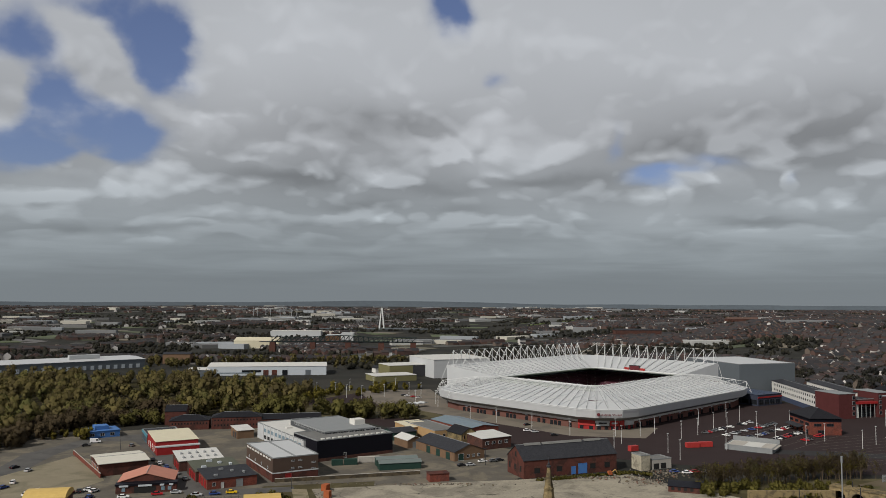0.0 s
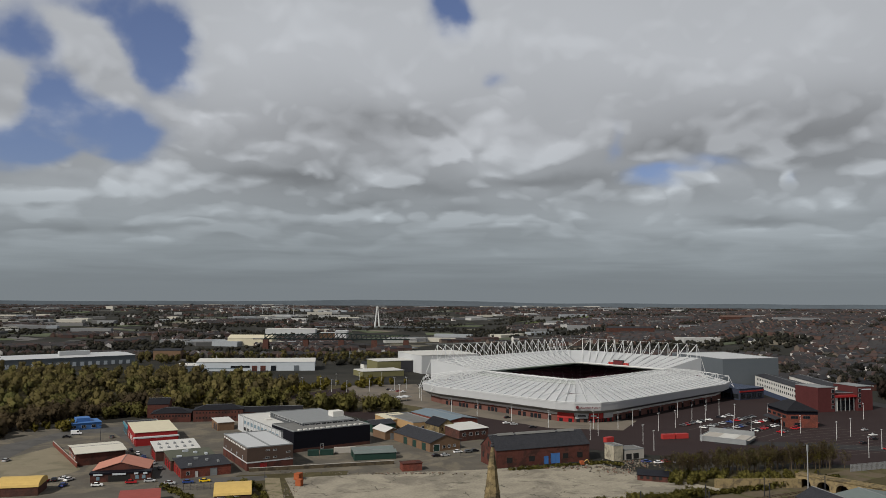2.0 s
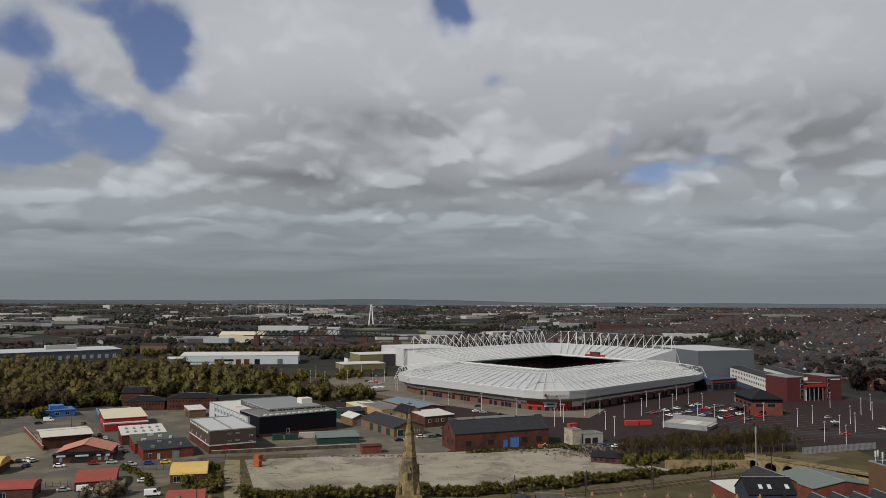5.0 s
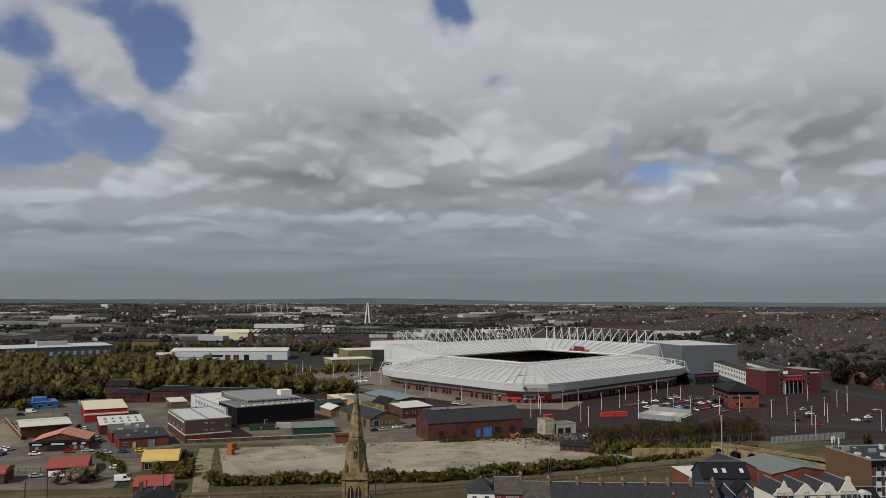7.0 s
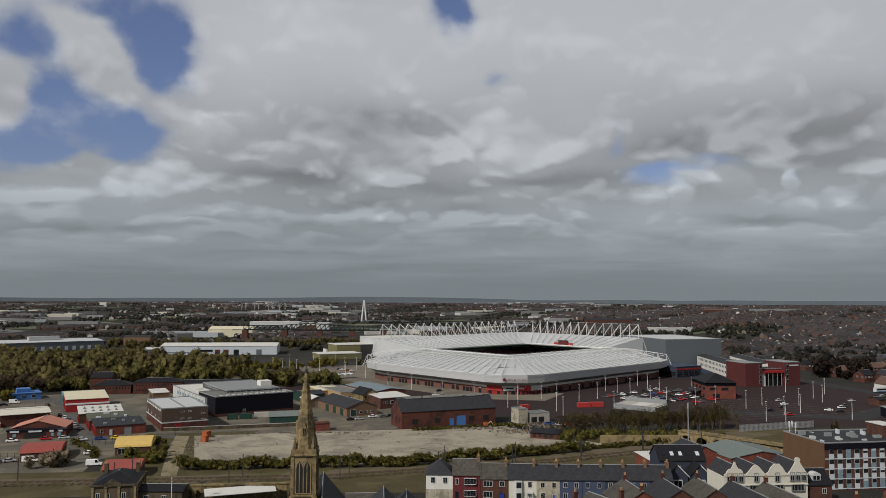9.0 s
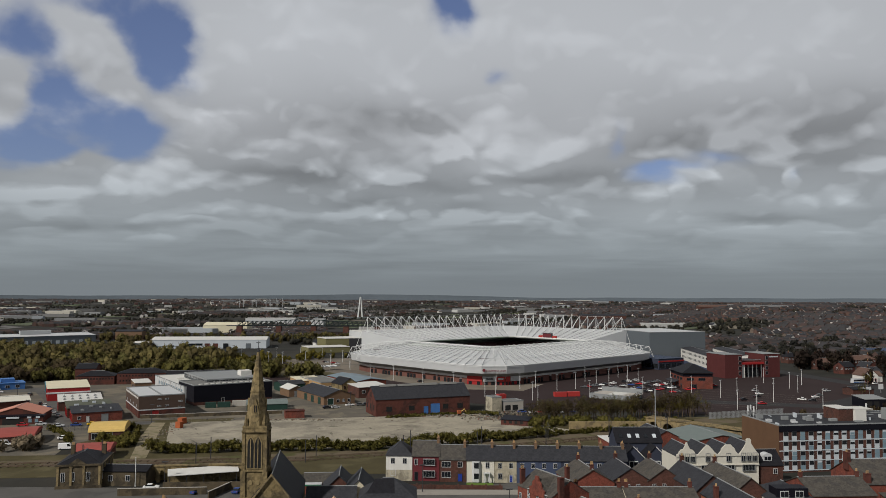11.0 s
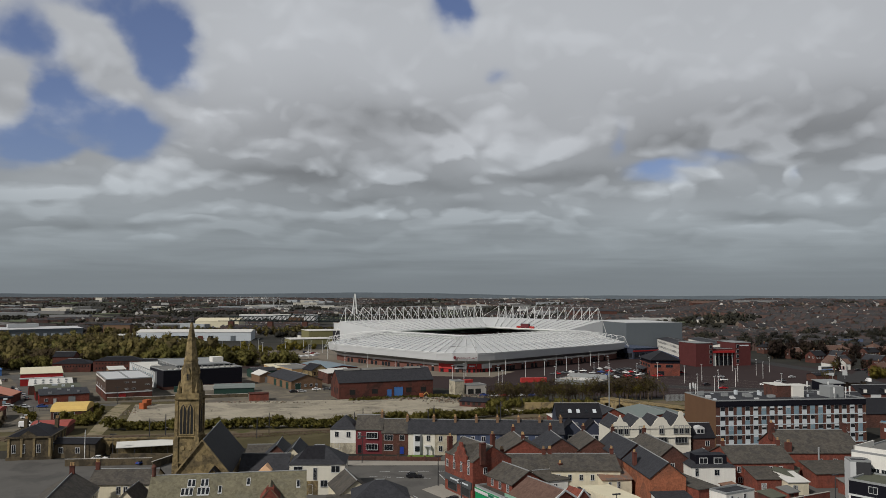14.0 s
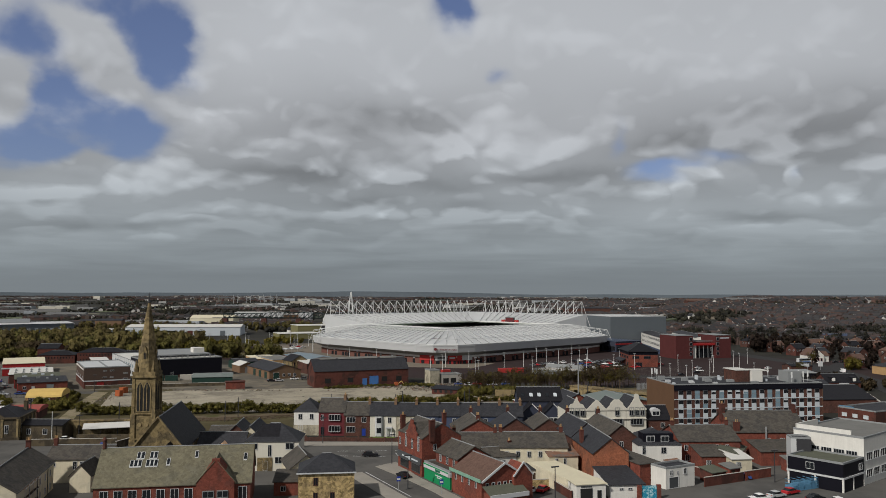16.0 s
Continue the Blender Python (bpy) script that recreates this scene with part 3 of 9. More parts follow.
MAT["verdigris"] = surface("verdigris", (0.16, 0.28, 0.22), 0.7, 0.0, 0.2, 0.8, 5.0, 0.05)
MAT["evergreen_paint"] = surface("evergreen_paint", (0.01, 0.10, 0.06), 0.5, 0.0, 0.1, 0.8, 5.0, 0.02)
MAT["mural"] = surface("mural", (0.02, 0.20, 0.30), 0.6, 0.0, 0.3, 2.0, 5.0, 0.02, second=(0.35, 0.52, 0.55))
MAT["blue_slate"] = surface("blue_slate", (0.14, 0.18, 0.21), 0.6, 0.0, 0.15, 0.4, 4.0, 0.05, streak=0.1)
MAT["tan_brown"] = surface("tan_brown", (0.15, 0.095, 0.06), 0.85, 0.0, 0.2, 0.4, 6.0, 0.1)
MAT["green_sheet"] = surface("green_sheet", (0.13, 0.155, 0.15), 0.6, 0.0, 0.12, 0.4, 4.0, 0.05)
MAT["red_bright"] = surface("red_bright", (0.33, 0.038, 0.035), 0.5, 0.0, 0.1, 0.5, 5.0, 0.03)
MAT["river"] = surface("river", (0.10, 0.11, 0.11), 0.25, 0.0, 0.1, 0.02, 0.3, 0.05)
MAT["far_field"] = surface("far_field", (0.10, 0.125, 0.05), 0.9, 0.0, 0.2, 0.01, 0.2, 0.0)
MAT["olive"] = surface("olive", (0.15, 0.14, 0.07), 0.7, 0.0, 0.1, 0.3, 3.0, 0.03)
MAT["bridge_green"] = surface("bridge_green", (0.016, 0.024, 0.024), 0.6, 0.0, 0.15, 0.3, 3.0, 0.0)
MAT["lawn"] = surface("lawn", (0.09, 0.14, 0.03), 0.95, 0.0, 0.25, 0.5, 4.0, 0.1)
MAT["pave_pale"] = surface("pave_pale", (0.24, 0.225, 0.20), 0.9, 0.0, 0.2, 0.3, 4.0, 0.1)
MAT["crate_blue"] = surface("crate_blue", (0.08, 0.19, 0.30), 0.6, 0.0, 0.15, 0.8, 5.0, 0.05)
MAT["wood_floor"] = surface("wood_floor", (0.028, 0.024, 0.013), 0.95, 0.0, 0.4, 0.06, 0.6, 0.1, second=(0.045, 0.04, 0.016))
MAT["car_glass"] = surface("car_glass", (0.012, 0.014, 0.017), 0.06, 0.0, 0.2, 0.4, 1.0, 0.0, gloss=0.8)
MAT["yard"] = surface("yard", (0.098, 0.089, 0.075), 0.93, 0.0, 0.35, 0.09, 1.5, 0.1, second=(0.145, 0.127, 0.098))
MAT["dirt"] = surface("dirt", (0.20, 0.17, 0.115), 0.95, 0.0, 0.3, 0.3, 2.0, 0.1, second=(0.12, 0.11, 0.06))
MAT["rough_grass"] = surface("rough_grass", (0.060, 0.051, 0.026), 0.95, 0.0, 0.35, 0.08, 1.0, 0.1, second=(0.085, 0.074, 0.040))
MAT["stone_dark"] = surface("stone_dark", (0.085, 0.068, 0.045), 0.9, 0.0, 0.4, 0.5, 3.5, 0.3, second=(0.045, 0.038, 0.028), streak=0.2)
MAT["soot_brick"] = surface("soot_brick", (0.088, 0.034, 0.027), 0.88, 0.0, 0.35, 0.35, 5.0, 0.2, second=(0.052, 0.026, 0.022), streak=0.15)

MAT["rail_steel"] = surface("rail_steel", (0.11, 0.075, 0.055), 0.6, 0.4, 0.2, 0.8, 6.0, 0.05)
MAT["glazed_strip"] = surface("glazed_strip", (0.30, 0.32, 0.30), 0.4, 0.0, 0.25, 0.3, 2.0, 0.02)
MAT["teal_paint"] = surface("teal_paint", (0.06, 0.20, 0.26), 0.5, 0.0, 0.15, 0.5, 5.0, 0.03)
MAT["solar_blue"] = surface("solar_blue", (0.045, 0.06, 0.10), 0.3, 0.0, 0.12, 0.5, 4.0, 0.0)
MAT["plaza"] = surface("plaza", (0.155, 0.135, 0.110), 0.92, 0.0, 0.2, 0.06, 2.0, 0.1, second=(0.12, 0.105, 0.09))
# blue grey of distance haze painted into the hill colour
MAT["hazed_hill"] = surface("hazed_hill", (0.075, 0.090, 0.105), 0.95, 0.0, 0.25, 0.004, 0.05, 0.0)
MAT["cable_grey"] = surface("cable_grey", (0.30, 0.31, 0.32), 0.6, 0.0, 0.05, 0.5, 3.0, 0.0)
MAT["street"] = surface("street", (0.090, 0.087, 0.083), 0.92, 0.0, 0.25, 0.12, 4.0, 0.1, second=(0.070, 0.068, 0.066))
MAT["debris"] = random_tint("debris", [(0.12, 0.06, 0.04), (0.13, 0.11, 0.085), (0.06, 0.05, 0.04), (0.16, 0.145, 0.12), (0.10, 0.08, 0.05)])
MAT["hotel_brick"] = surface("hotel_brick", (0.075, 0.023, 0.023), 0.85, 0.0, 0.2, 0.4, 6.0, 0.1)
MAT["far_patches"] = random_tint("far_patches", [(0.10, 0.09, 0.06), (0.06, 0.075, 0.03), (0.09, 0.085, 0.08), (0.05, 0.05, 0.045), (0.13, 0.11, 0.08), (0.045, 0.055, 0.025)])
MAT["red_brick"] = surface("red_brick", (0.150, 0.047, 0.034), 0.88, 0.0, 0.28, 0.4, 6.0, 0.2, second=(0.112, 0.042, 0.033), streak=0.12, cells=0.35, cell_size=0.35)
MAT["orange_brick"] = surface("orange_brick", (0.235, 0.088, 0.050), 0.88, 0.0, 0.28, 0.4, 6.0, 0.2, second=(0.165, 0.070, 0.045), streak=0.12, cells=0.4, cell_size=0.35)
MAT["dark_brick"] = surface("dark_brick", (0.080, 0.038, 0.030), 0.88, 0.0, 0.28, 0.4, 6.0, 0.2, second=(0.060, 0.033, 0.028), cells=0.35, cell_size=0.35)
MAT["rubble"] = surface("rubble", (0.30, 0.225, 0.11), 0.9, 0.0, 0.4, 1.0, 3.2, 0.6, second=(0.20, 0.15, 0.08), cells=0.9, cell_size=0.45)
MAT["stone"] = surface("stone", (0.180, 0.138, 0.072), 0.9, 0.0, 0.32, 0.4, 3.5, 0.4, second=(0.095, 0.076, 0.046), streak=0.2, cells=0.55, cell_size=0.6)
MAT["cream_render"] = surface("cream_render", (0.50, 0.455, 0.345), 0.85, 0.0, 0.16, 0.5, 5.0, 0.08, second=(0.42, 0.385, 0.30), streak=0.14)
MAT["bay_paint"] = surface("bay_paint", (0.13, 0.115, 0.105), 0.9, 0.0, 0.3, 0.3, 2.0, 0.0)


# ---- stadium ----
def make_stadium():
    st = thing("stadium", "large white football stadium with steel masts and red brick base", "stadium", 110.0, 570.0, 0.0, 44.5)
    outer = [(-80, 77), (-93, 66), (-99, 48), (-99, 20), (-99, -20), (-99, -55), (-95, -66), (-84, -77), (-71, -80), (-20, -80), (25, -80), (66, -80), (82, -76), (91, -63), (93, -50)]
    inner = [(-57, 40), (-57, 38), (-57, 34), (-57, 14), (-57, -14), (-57, -34), (-55, -38), (-53, -39.5), (-50, -40), (-14, -40), (18, -40), (50, -40), (55, -38.5), (57, -36), (57, -35)]
    zo, zi = 12.0, 20.2
    n = len(outer)

    def strip(name, material, lower, upper, label="", closed=False):
        s = Shape()
        s.add(list(lower) + list(upper), [(i, i + 1, i + 1 + n, i + n) for i in range(n - 1)])
        return part(name, s, material, st, label)

    def inset(k, z):
        out = []
        for (x, y), (a, b) in zip(outer, inner):
            d = Vector((a - x, b - y))
            d.normalize()
            out.append((x + d.x * k, y + d.y * k, z))
        return out

    # near roof, bay by bay
    for i in range(n - 1):
        ring = [(*outer[i], zo), (*outer[i + 1], zo), (*inner[i + 1], zi), (*inner[i], zi)]
        part("roof_panel", Shape().prism(ring, (0, 0, 0.5)), "white_sheet", st, "white profiled metal roof")
    strip("fascia", "white_sheet", inset(0.9, 7.6), [(*p, zo + 0.3) for p in outer], "broad white fascia band")
    strip("soffit", "grey_soffit", inset(6.5, 5.2), inset(0.9, 7.6), "grey soffit under the fascia")
    strip("upper_wall", "light_wall", inset(6.6, 3.9), inset(6.6, 5.2), "pale band over the brick base")
    strip("base_wall", "stadium_brick", inset(6.6, -0.5), inset(6.6, 3.9), "red brick base")
    # gutter rail on the fascia
    s = Shape()
    for a, b in zip(outer, outer[1:]):
        s.tube((*a, zo + 0.5), (*b, zo + 0.5), 0.18, sides=5)
    part("eaves_rail", s, "white_steel", st)
    # inner edge beam
    s = Shape()
    for a, b in zip(inner, inner[1:]):
        s.tube((*a, zi + 0.3), (*b, zi + 0.3), 0.5, sides=6)
    part("inner_beam", s, "white_steel", st)

    # trusses over the near roof
    def along(pts, step):
        out, carry = [], 0.0
        for (a, b) in zip(pts, pts[1:]):
            a, b = Vector(a), Vector(b)
            length = (b - a).length
            d = carry
            while d < length:
                out.append(a.lerp(b, d / length))
                d += step
            carry = d - length
        return out

    def truss(o, i, z0, z1, rise, at, r=0.10):
        o, i = Vector((*o, z0)), Vector((*i, z1))
        mid = o.lerp(i, at)
        top = mid + Vector((0, 0, rise))
        t = Shape()
        t.tube(o + Vector((0, 0, 0.2)), top, r, sides=5)
        t.tube(top, i + Vector((0, 0, 1.2)), r, sides=5)
        t.tube(mid, top, r, sides=5)
        t.tube(o.lerp(i, at * 0.5), o.lerp(top, 0.5), r * 0.8, sides=4)
        q = o.lerp(i, (1 + at) / 2)
        t.tube(q, top.lerp(i + Vector((0, 0, 1.2)), 0.5), r * 0.8, sides=4)
        t.tube(mid, o.lerp(top, 0.5), r * 0.7, sides=4)
        t.tube(mid, top.lerp(i, 0.5), r * 0.7, sides=4)
        return t

    segs = []
    for i in range(n - 1):
        m = max(1, round((Vector(outer[i + 1]) - Vector(outer[i])).length / 7.2))
        for k in range(m):
            segs.append((Vector(outer[i]).lerp(Vector(outer[i + 1]), k / m), Vector(inner[i]).lerp(Vector(inner[i + 1]), k / m)))
    for o, i in segs:
        part("roof_truss", truss(o, i, zo + 0.1, zi, 3.0, 0.62), "white_steel", st)
        rib = Shape().tube((*o, zo + 0.12), (*i, zi + 0.12), 0.12, sides=4)
        part("roof_rib", rib, "lead_grey", st)
    # glazed strip along the pitch edge of the left stand
    for i in range(1, 6):
        q = [Vector((*outer[j], zo)).lerp(Vector((*inner[j], zi)), f) for j, f in ((i, 0.78), (i + 1, 0.78), (i + 1, 0.95), (i, 0.95))]
        part("glazed_strip", Shape().prism([tuple(p + Vector((0, 0, 0.06))) for p in q], (0, 0, 0.04)), "glazed_strip", st, "grey translucent roof strip")
    # wind bracing laid over the roof bays
    for k in range(0, len(segs) - 2, 2):
        (o, i), (o2, i2) = segs[k], segs[k + 2]
        a, b = Vector((*o, zo + 0.15)), Vector((*i, zi + 0.15))
        c, d = Vector((*o2, zo + 0.15)), Vector((*i2, zi + 0.15))
        br = Shape().tube(a.lerp(b, 0.05), c.lerp(d, 0.62), 0.10, sides=4)
        if k % 4 == 0:
            br.tube(c.lerp(d, 0.05), a.lerp(b, 0.62), 0.10, sides=4)
        part("brace", br, "pale_clad", st, "pale grey diagonal brace")
    # lattice frames that stand proud at the two ends of the low roof
    for o, i, sgn in ((outer[0], inner[0], 1), (outer[1], inner[1], 1), (outer[2], inner[2], 1), (outer[-1], inner[-1], -1), (outer[-2], inner[-2], -1), (outer[-3], inner[-3], -1)):
        o, i = Vector((*o, zo)), Vector((*i, zi))
        out = (o - i).normalized()
        lat = Shape()
        tops = [o.lerp(i, f) + Vector((0, 0, 4.6 - 2.0 * f)) for f in (0.02, 0.22, 0.42, 0.62)]
        feet = [o.lerp(i, f) + Vector((0, 0, 0.2)) for f in (0.02, 0.22, 0.42, 0.62)]
        for k in range(3):
            lat.tube(tops[k], tops[k + 1], 0.16, sides=5).tube(feet[k], tops[k], 0.14, sides=5).tube(feet[k + 1], tops[k], 0.13, sides=4)
        lat.tube(tops[0], o + out * 2.5 + Vector((0, 0, -2.5)), 0.15, sides=5).tube(o + out * 2.5 + Vector((0, 0, -2.5)), feet[0], 0.15, sides=5)
        part("end_lattice", lat, "white_steel", st, "white steel lattice frame")
    for f in (0.33, 0.62, 0.85):
        s = Shape()
        for (o, i), (o2, i2) in zip(segs, segs[1:]):
            a, b = o.lerp(i, f), o2.lerp(i2, f)
            z = zo + (zi - zo) * f + (2.9 if f == 0.62 else 0.3)
            s.tube((*a, z), (*b, z), 0.12, sides=4)
        part("purlin", s, "white_steel", st)

    # far stands, taller, sloping down to the pitch
    fo = [(93, -48), (93, 10), (93, 62), (83, 77), (30, 77), (-20, 77), (-74, 77)]
    fi = [(57, -38), (57, 6), (57, 36), (53, 40), (22, 40), (-14, 40), (-57, 40)]
    zf = 27.5
    for i in range(len(fo) - 1):
        ring = [(*fo[i], zf), (*fo[i + 1], zf), (*fi[i + 1], zi), (*fi[i], zi)]
        part("roof_panel", Shape().prism(ring, (0, 0, 0.6)), "white_sheet", st, "white profiled metal roof")
        part("back_wall", Shape().prism([(*fo[i], 0), (*fo[i + 1], 0), (*fo[i + 1], zf - 0.6), (*fo[i], zf - 0.6)], (0.01, 0.01, 0)), "white_sheet", st)
    for (o, i, low) in ((fo[0], fi[0], (93, -50)), (fo[-1], fi[-1], (-80, 77))):
        part("end_wall", Shape().prism([(*i, zi + 0.2), (*o, zf), (*o, 11.8), (*Vector(o).lerp(Vector(i), 0.5), 15.8)], (0.2, 0.2, 0)), "white_sheet", st, "plain white end wall of the taller stand")
    s = Shape()
    for a, b in zip(fi, fi[1:]):
        s.tube((*a, zi + 0.2), (*b, zi + 0.2), 0.5, sides=6)
    part("inner_beam", s, "white_steel", st)
    stations = []
    for a, b, c, d, m in ((fo[-1], fo[3], fi[-1], fi[3], 19), (fo[2], fo[0], fi[2], fi[0], 14)):
        for k in range(m):
            f = k / (m - 1)
            stations.append((Vector(a).lerp(Vector(b), f), Vector(c).lerp(Vector(d), f)))
    tops = []
    for o, i in stations:
        base = o.lerp(i, 0.12)
        t = Shape()
        top = Vector((*base, 38.0))
        tops.append(top)
        t.tube((*base, 26.0), top, 0.30, 0.22, sides=6)
        out = o + (o - i).normalized() * 4.0
        t.tube((*out, 17.0), (*o, 27.0), 0.22, sides=5)
        t.tube((*out, 17.0), top, 0.16, sides=5)
        t.tube((*out, 17.0), (*o, 12.0), 0.2, sides=5)
        t.tube(top, (*o.lerp(i, 0.62), 23.2), 0.2, sides=5)
        part("mast", t, "white_steel", st, "white steel mast with stays")
        part("roof_rib", Shape().tube((*o, zf + 0.1), (*i, zi + 0.1), 0.14, sides=4), "lead_grey", st)
        part("roof_truss", truss(o, i, zf - 0.3, zi, 1.8, 0.62, 0.12), "white_steel", st)
    for (a, b) in zip(tops, tops[1:]):
        part("stay", Shape().tube(a, b, 0.07, sides=4), "white_steel", st)
    for k in range(len(stations) - 1):
        (o, i), (o2, i2) = stations[k], stations[k + 1]
        part("stay", Shape().tube(tops[k + 1], (*o.lerp(i, 0.14), 27.0), 0.13, sides=4), "white_steel", st)

    # terraces of seats and the pitch
    bowl_in = [(-53, 35), (-53, -35), (-50, -37), (50, -37), (54, -34), (54, 34), (50, 37), (-50, 37)]
    rows = 16
    s = Shape()
    for k in range(rows):
        g0, g1 = 1 + k * 0.034, 1 + (k + 1) * 0.034
        z = 1.0 + k * 0.95
        m = len(bowl_in)
        for j in range(m):
            a, b = bowl_in[j], bowl_in[(j + 1) % m]
            p = [(a[0] * g0, a[1] * g0, z), (b[0] * g0, b[1] * g0, z), (b[0] * g1, b[1] * g1, z), (a[0] * g1, a[1] * g1, z)]
            q = [(a[0] * g0, a[1] * g0, z - 0.95), (b[0] * g0, b[1] * g0, z - 0.95), p[1], p[0]]
            s.add(p, [(0, 1, 2, 3)])
            s.add(q, [(0, 1, 2, 3)])
    # shade under the stand roofs is put into the seat colour
    part("seating", s, "shaded_seat_red", st, "rows of red seats, coloured dark for the shade under the roof")
    # aisles, the wall round the pitch and the tier gangway
    for j in range(8):
        a, b = Vector(bowl_in[j]), Vector(bowl_in[(j + 1) % 8])
        m = max(1, int((b - a).length / 9))
        for k in range(m):
            q = a.lerp(b, (k + 0.5) / m)
            d = (b - a).normalized() * 0.6
            s = Shape()
            for row in range(rows):
                g0, g1 = 1 + row * 0.034, 1 + (row + 1) * 0.034
                z = 1.06 + row * 0.95
                s.add([(*(q * g0 - d), z), (*(q * g0 + d), z), (*(q * g1 + d), z), (*(q * g1 - d), z)], [(0, 1, 2, 3)])
            part("aisle", s, "concrete", st, "pale concrete aisle between the seats")
        part("pitch_wall", Shape().prism([(*a, 0.0), (*b, 0.0), (*b, 1.1), (*a, 1.1)], (0.05, 0.05, 0)), "red_paint", st, "low red wall round the pitch")
    part("pitch", Shape().box(-53, 53, -35, 35, -0.2, 0.05), "pitch_grass", st, "mown green pitch")

    # scoreboard on the far inner edge
    b = part("scoreboard", Shape().box(57.5, 58.8, -1.5, 7.5, 20.0, 24.6), "dark_metal", st, "dark scoreboard with a red surround")
    part("screen", Shape().box(57.3, 57.5, -1.0, 7.0, 20.5, 24.1), "maroon_render", b)
    part("red_wing", Shape().box(57.6, 58.6, -6.0, -1.6, 20.0, 22.6), "red_bright", b)
    part("red_wing", Shape().box(57.6, 58.6, 7.6, 12.0, 20.0, 22.6), "red_bright", b)

    # doors, entrance panels and slots along the base
    w = inset(6.55, 0)
    face = []
    for i in range(n - 1):
        a, b2 = Vector(w[i][:2]), Vector(w[i + 1][:2])
        face.append((a, b2, (b2 - a).length, math.degrees(math.atan2(b2.y - a.y, b2.x - a.x))))

    def panel(name, i, u, z0, z1, wide, proud, material, label=""):
        a, b2, length, ang = face[i]
        d = (b2 - a).normalized()
        nrm = Vector((d.y, -d.x))
        if nrm.dot(a + b2) < 0:
            nrm = -nrm
        c = a + d * u + nrm * (proud / 2)
        return part(name, Shape().turned(c.x, c.y, wide, proud, z0, z1, ang), material, st, label)

    for i in (2, 3, 4, 8, 9, 10):
        length = face[i][2]
        m = max(1, int(length / 11))
        for k in range(m):
            u = (k + 0.5) * length / m
            for q in ((-2.0, 2.0), (-3.0, 0.0, 3.0), (0.0,))[k % 3]:
                panel("entrance_door", i, u + q, 0.0, 2.7, 2.1, 0.25, "glass", "dark glazed turnstile door")
            panel("gate_sign", i, u, 3.2, 3.7, 1.6, 0.25, "red_paint" if k % 2 else "pale_clad")
    for i, f0, f1, mat_, label, ink in ((5, 0.02, 0.96, "red_bright", "red entrance panel", None), (6, 0.02, 0.57, "white_sheet", "white entrance sign panel", "dark_metal"),
                                        (6, 0.60, 0.99, "red_bright", "red entrance sign panel", "pale_clad"), (7, 0.02, 0.30, "red_bright", "red entrance panel", None), (7, 0.33, 0.97, "white_sheet", "white entrance panel", None)):
        length = face[i][2]
        u, wide = length * (f0 + f1) / 2, length * (f1 - f0)
        panel("entrance_panel", i, u, 2.3, 5.3, wide, 0.6, mat_, label)
        panel("entrance_wall", i, u, 0.0, 2.3, wide, 0.3, "red_paint" if mat_ == "red_bright" or i == 7 else "stadium_brick")
        for q in (-0.28, 0.28):
            panel("entrance_door", i, u + q * wide, 0.1, 2.1, min(2.2, wide * 0.3), 0.45, "glass", "dark glazed doors")
        if ink:
            panel("writing", i, u, 3.4, 4.3, wide * 0.62, 0.66, ink, "sign lettering bars")
    # name on the fascia at the near corner
    a, b2 = Vector((-95, -66)), Vector((-84, -77))
    d = (b2 - a).normalized()
    txt = bpy.data.curves.new("fascia_text", "FONT")
    txt.body, txt.size, txt.extrude, txt.align_x = "STADIUM OF LIGHT", 1.38, 0.03, "CENTER"
    txt.offset = 0.03
    tmp = bpy.data.objects.new("fascia_text", txt)
    scene.collection.objects.link(tmp)
    me = bpy.data.meshes.new_from_object(tmp.evaluated_get(bpy.context.evaluated_depsgraph_get()))
    bpy.data.objects.remove(tmp)
    me.materials.clear()
    me.materials.append(MAT["maroon_render"])
    c = (a + b2) / 2 + Vector((d.y, -d.x)) * 0.35
    ang = math.degrees(math.atan2(d.y, d.x))
    part("lettering", me, None, st, "dark red name lettering on the white fascia", pose(c.x + d.x * 1.2, c.y + d.y * 1.2, 9.0, 84, 0, ang))
    part("crest", Shape().lathe(0, 0, [(0, 0.95), (0.08, 0.95)], 16), "maroon_render", st, "dark red round crest", pose(c.x - d.x * 6.2, c.y - d.y * 6.2, 9.7, 84, 0, ang))


make_stadium()


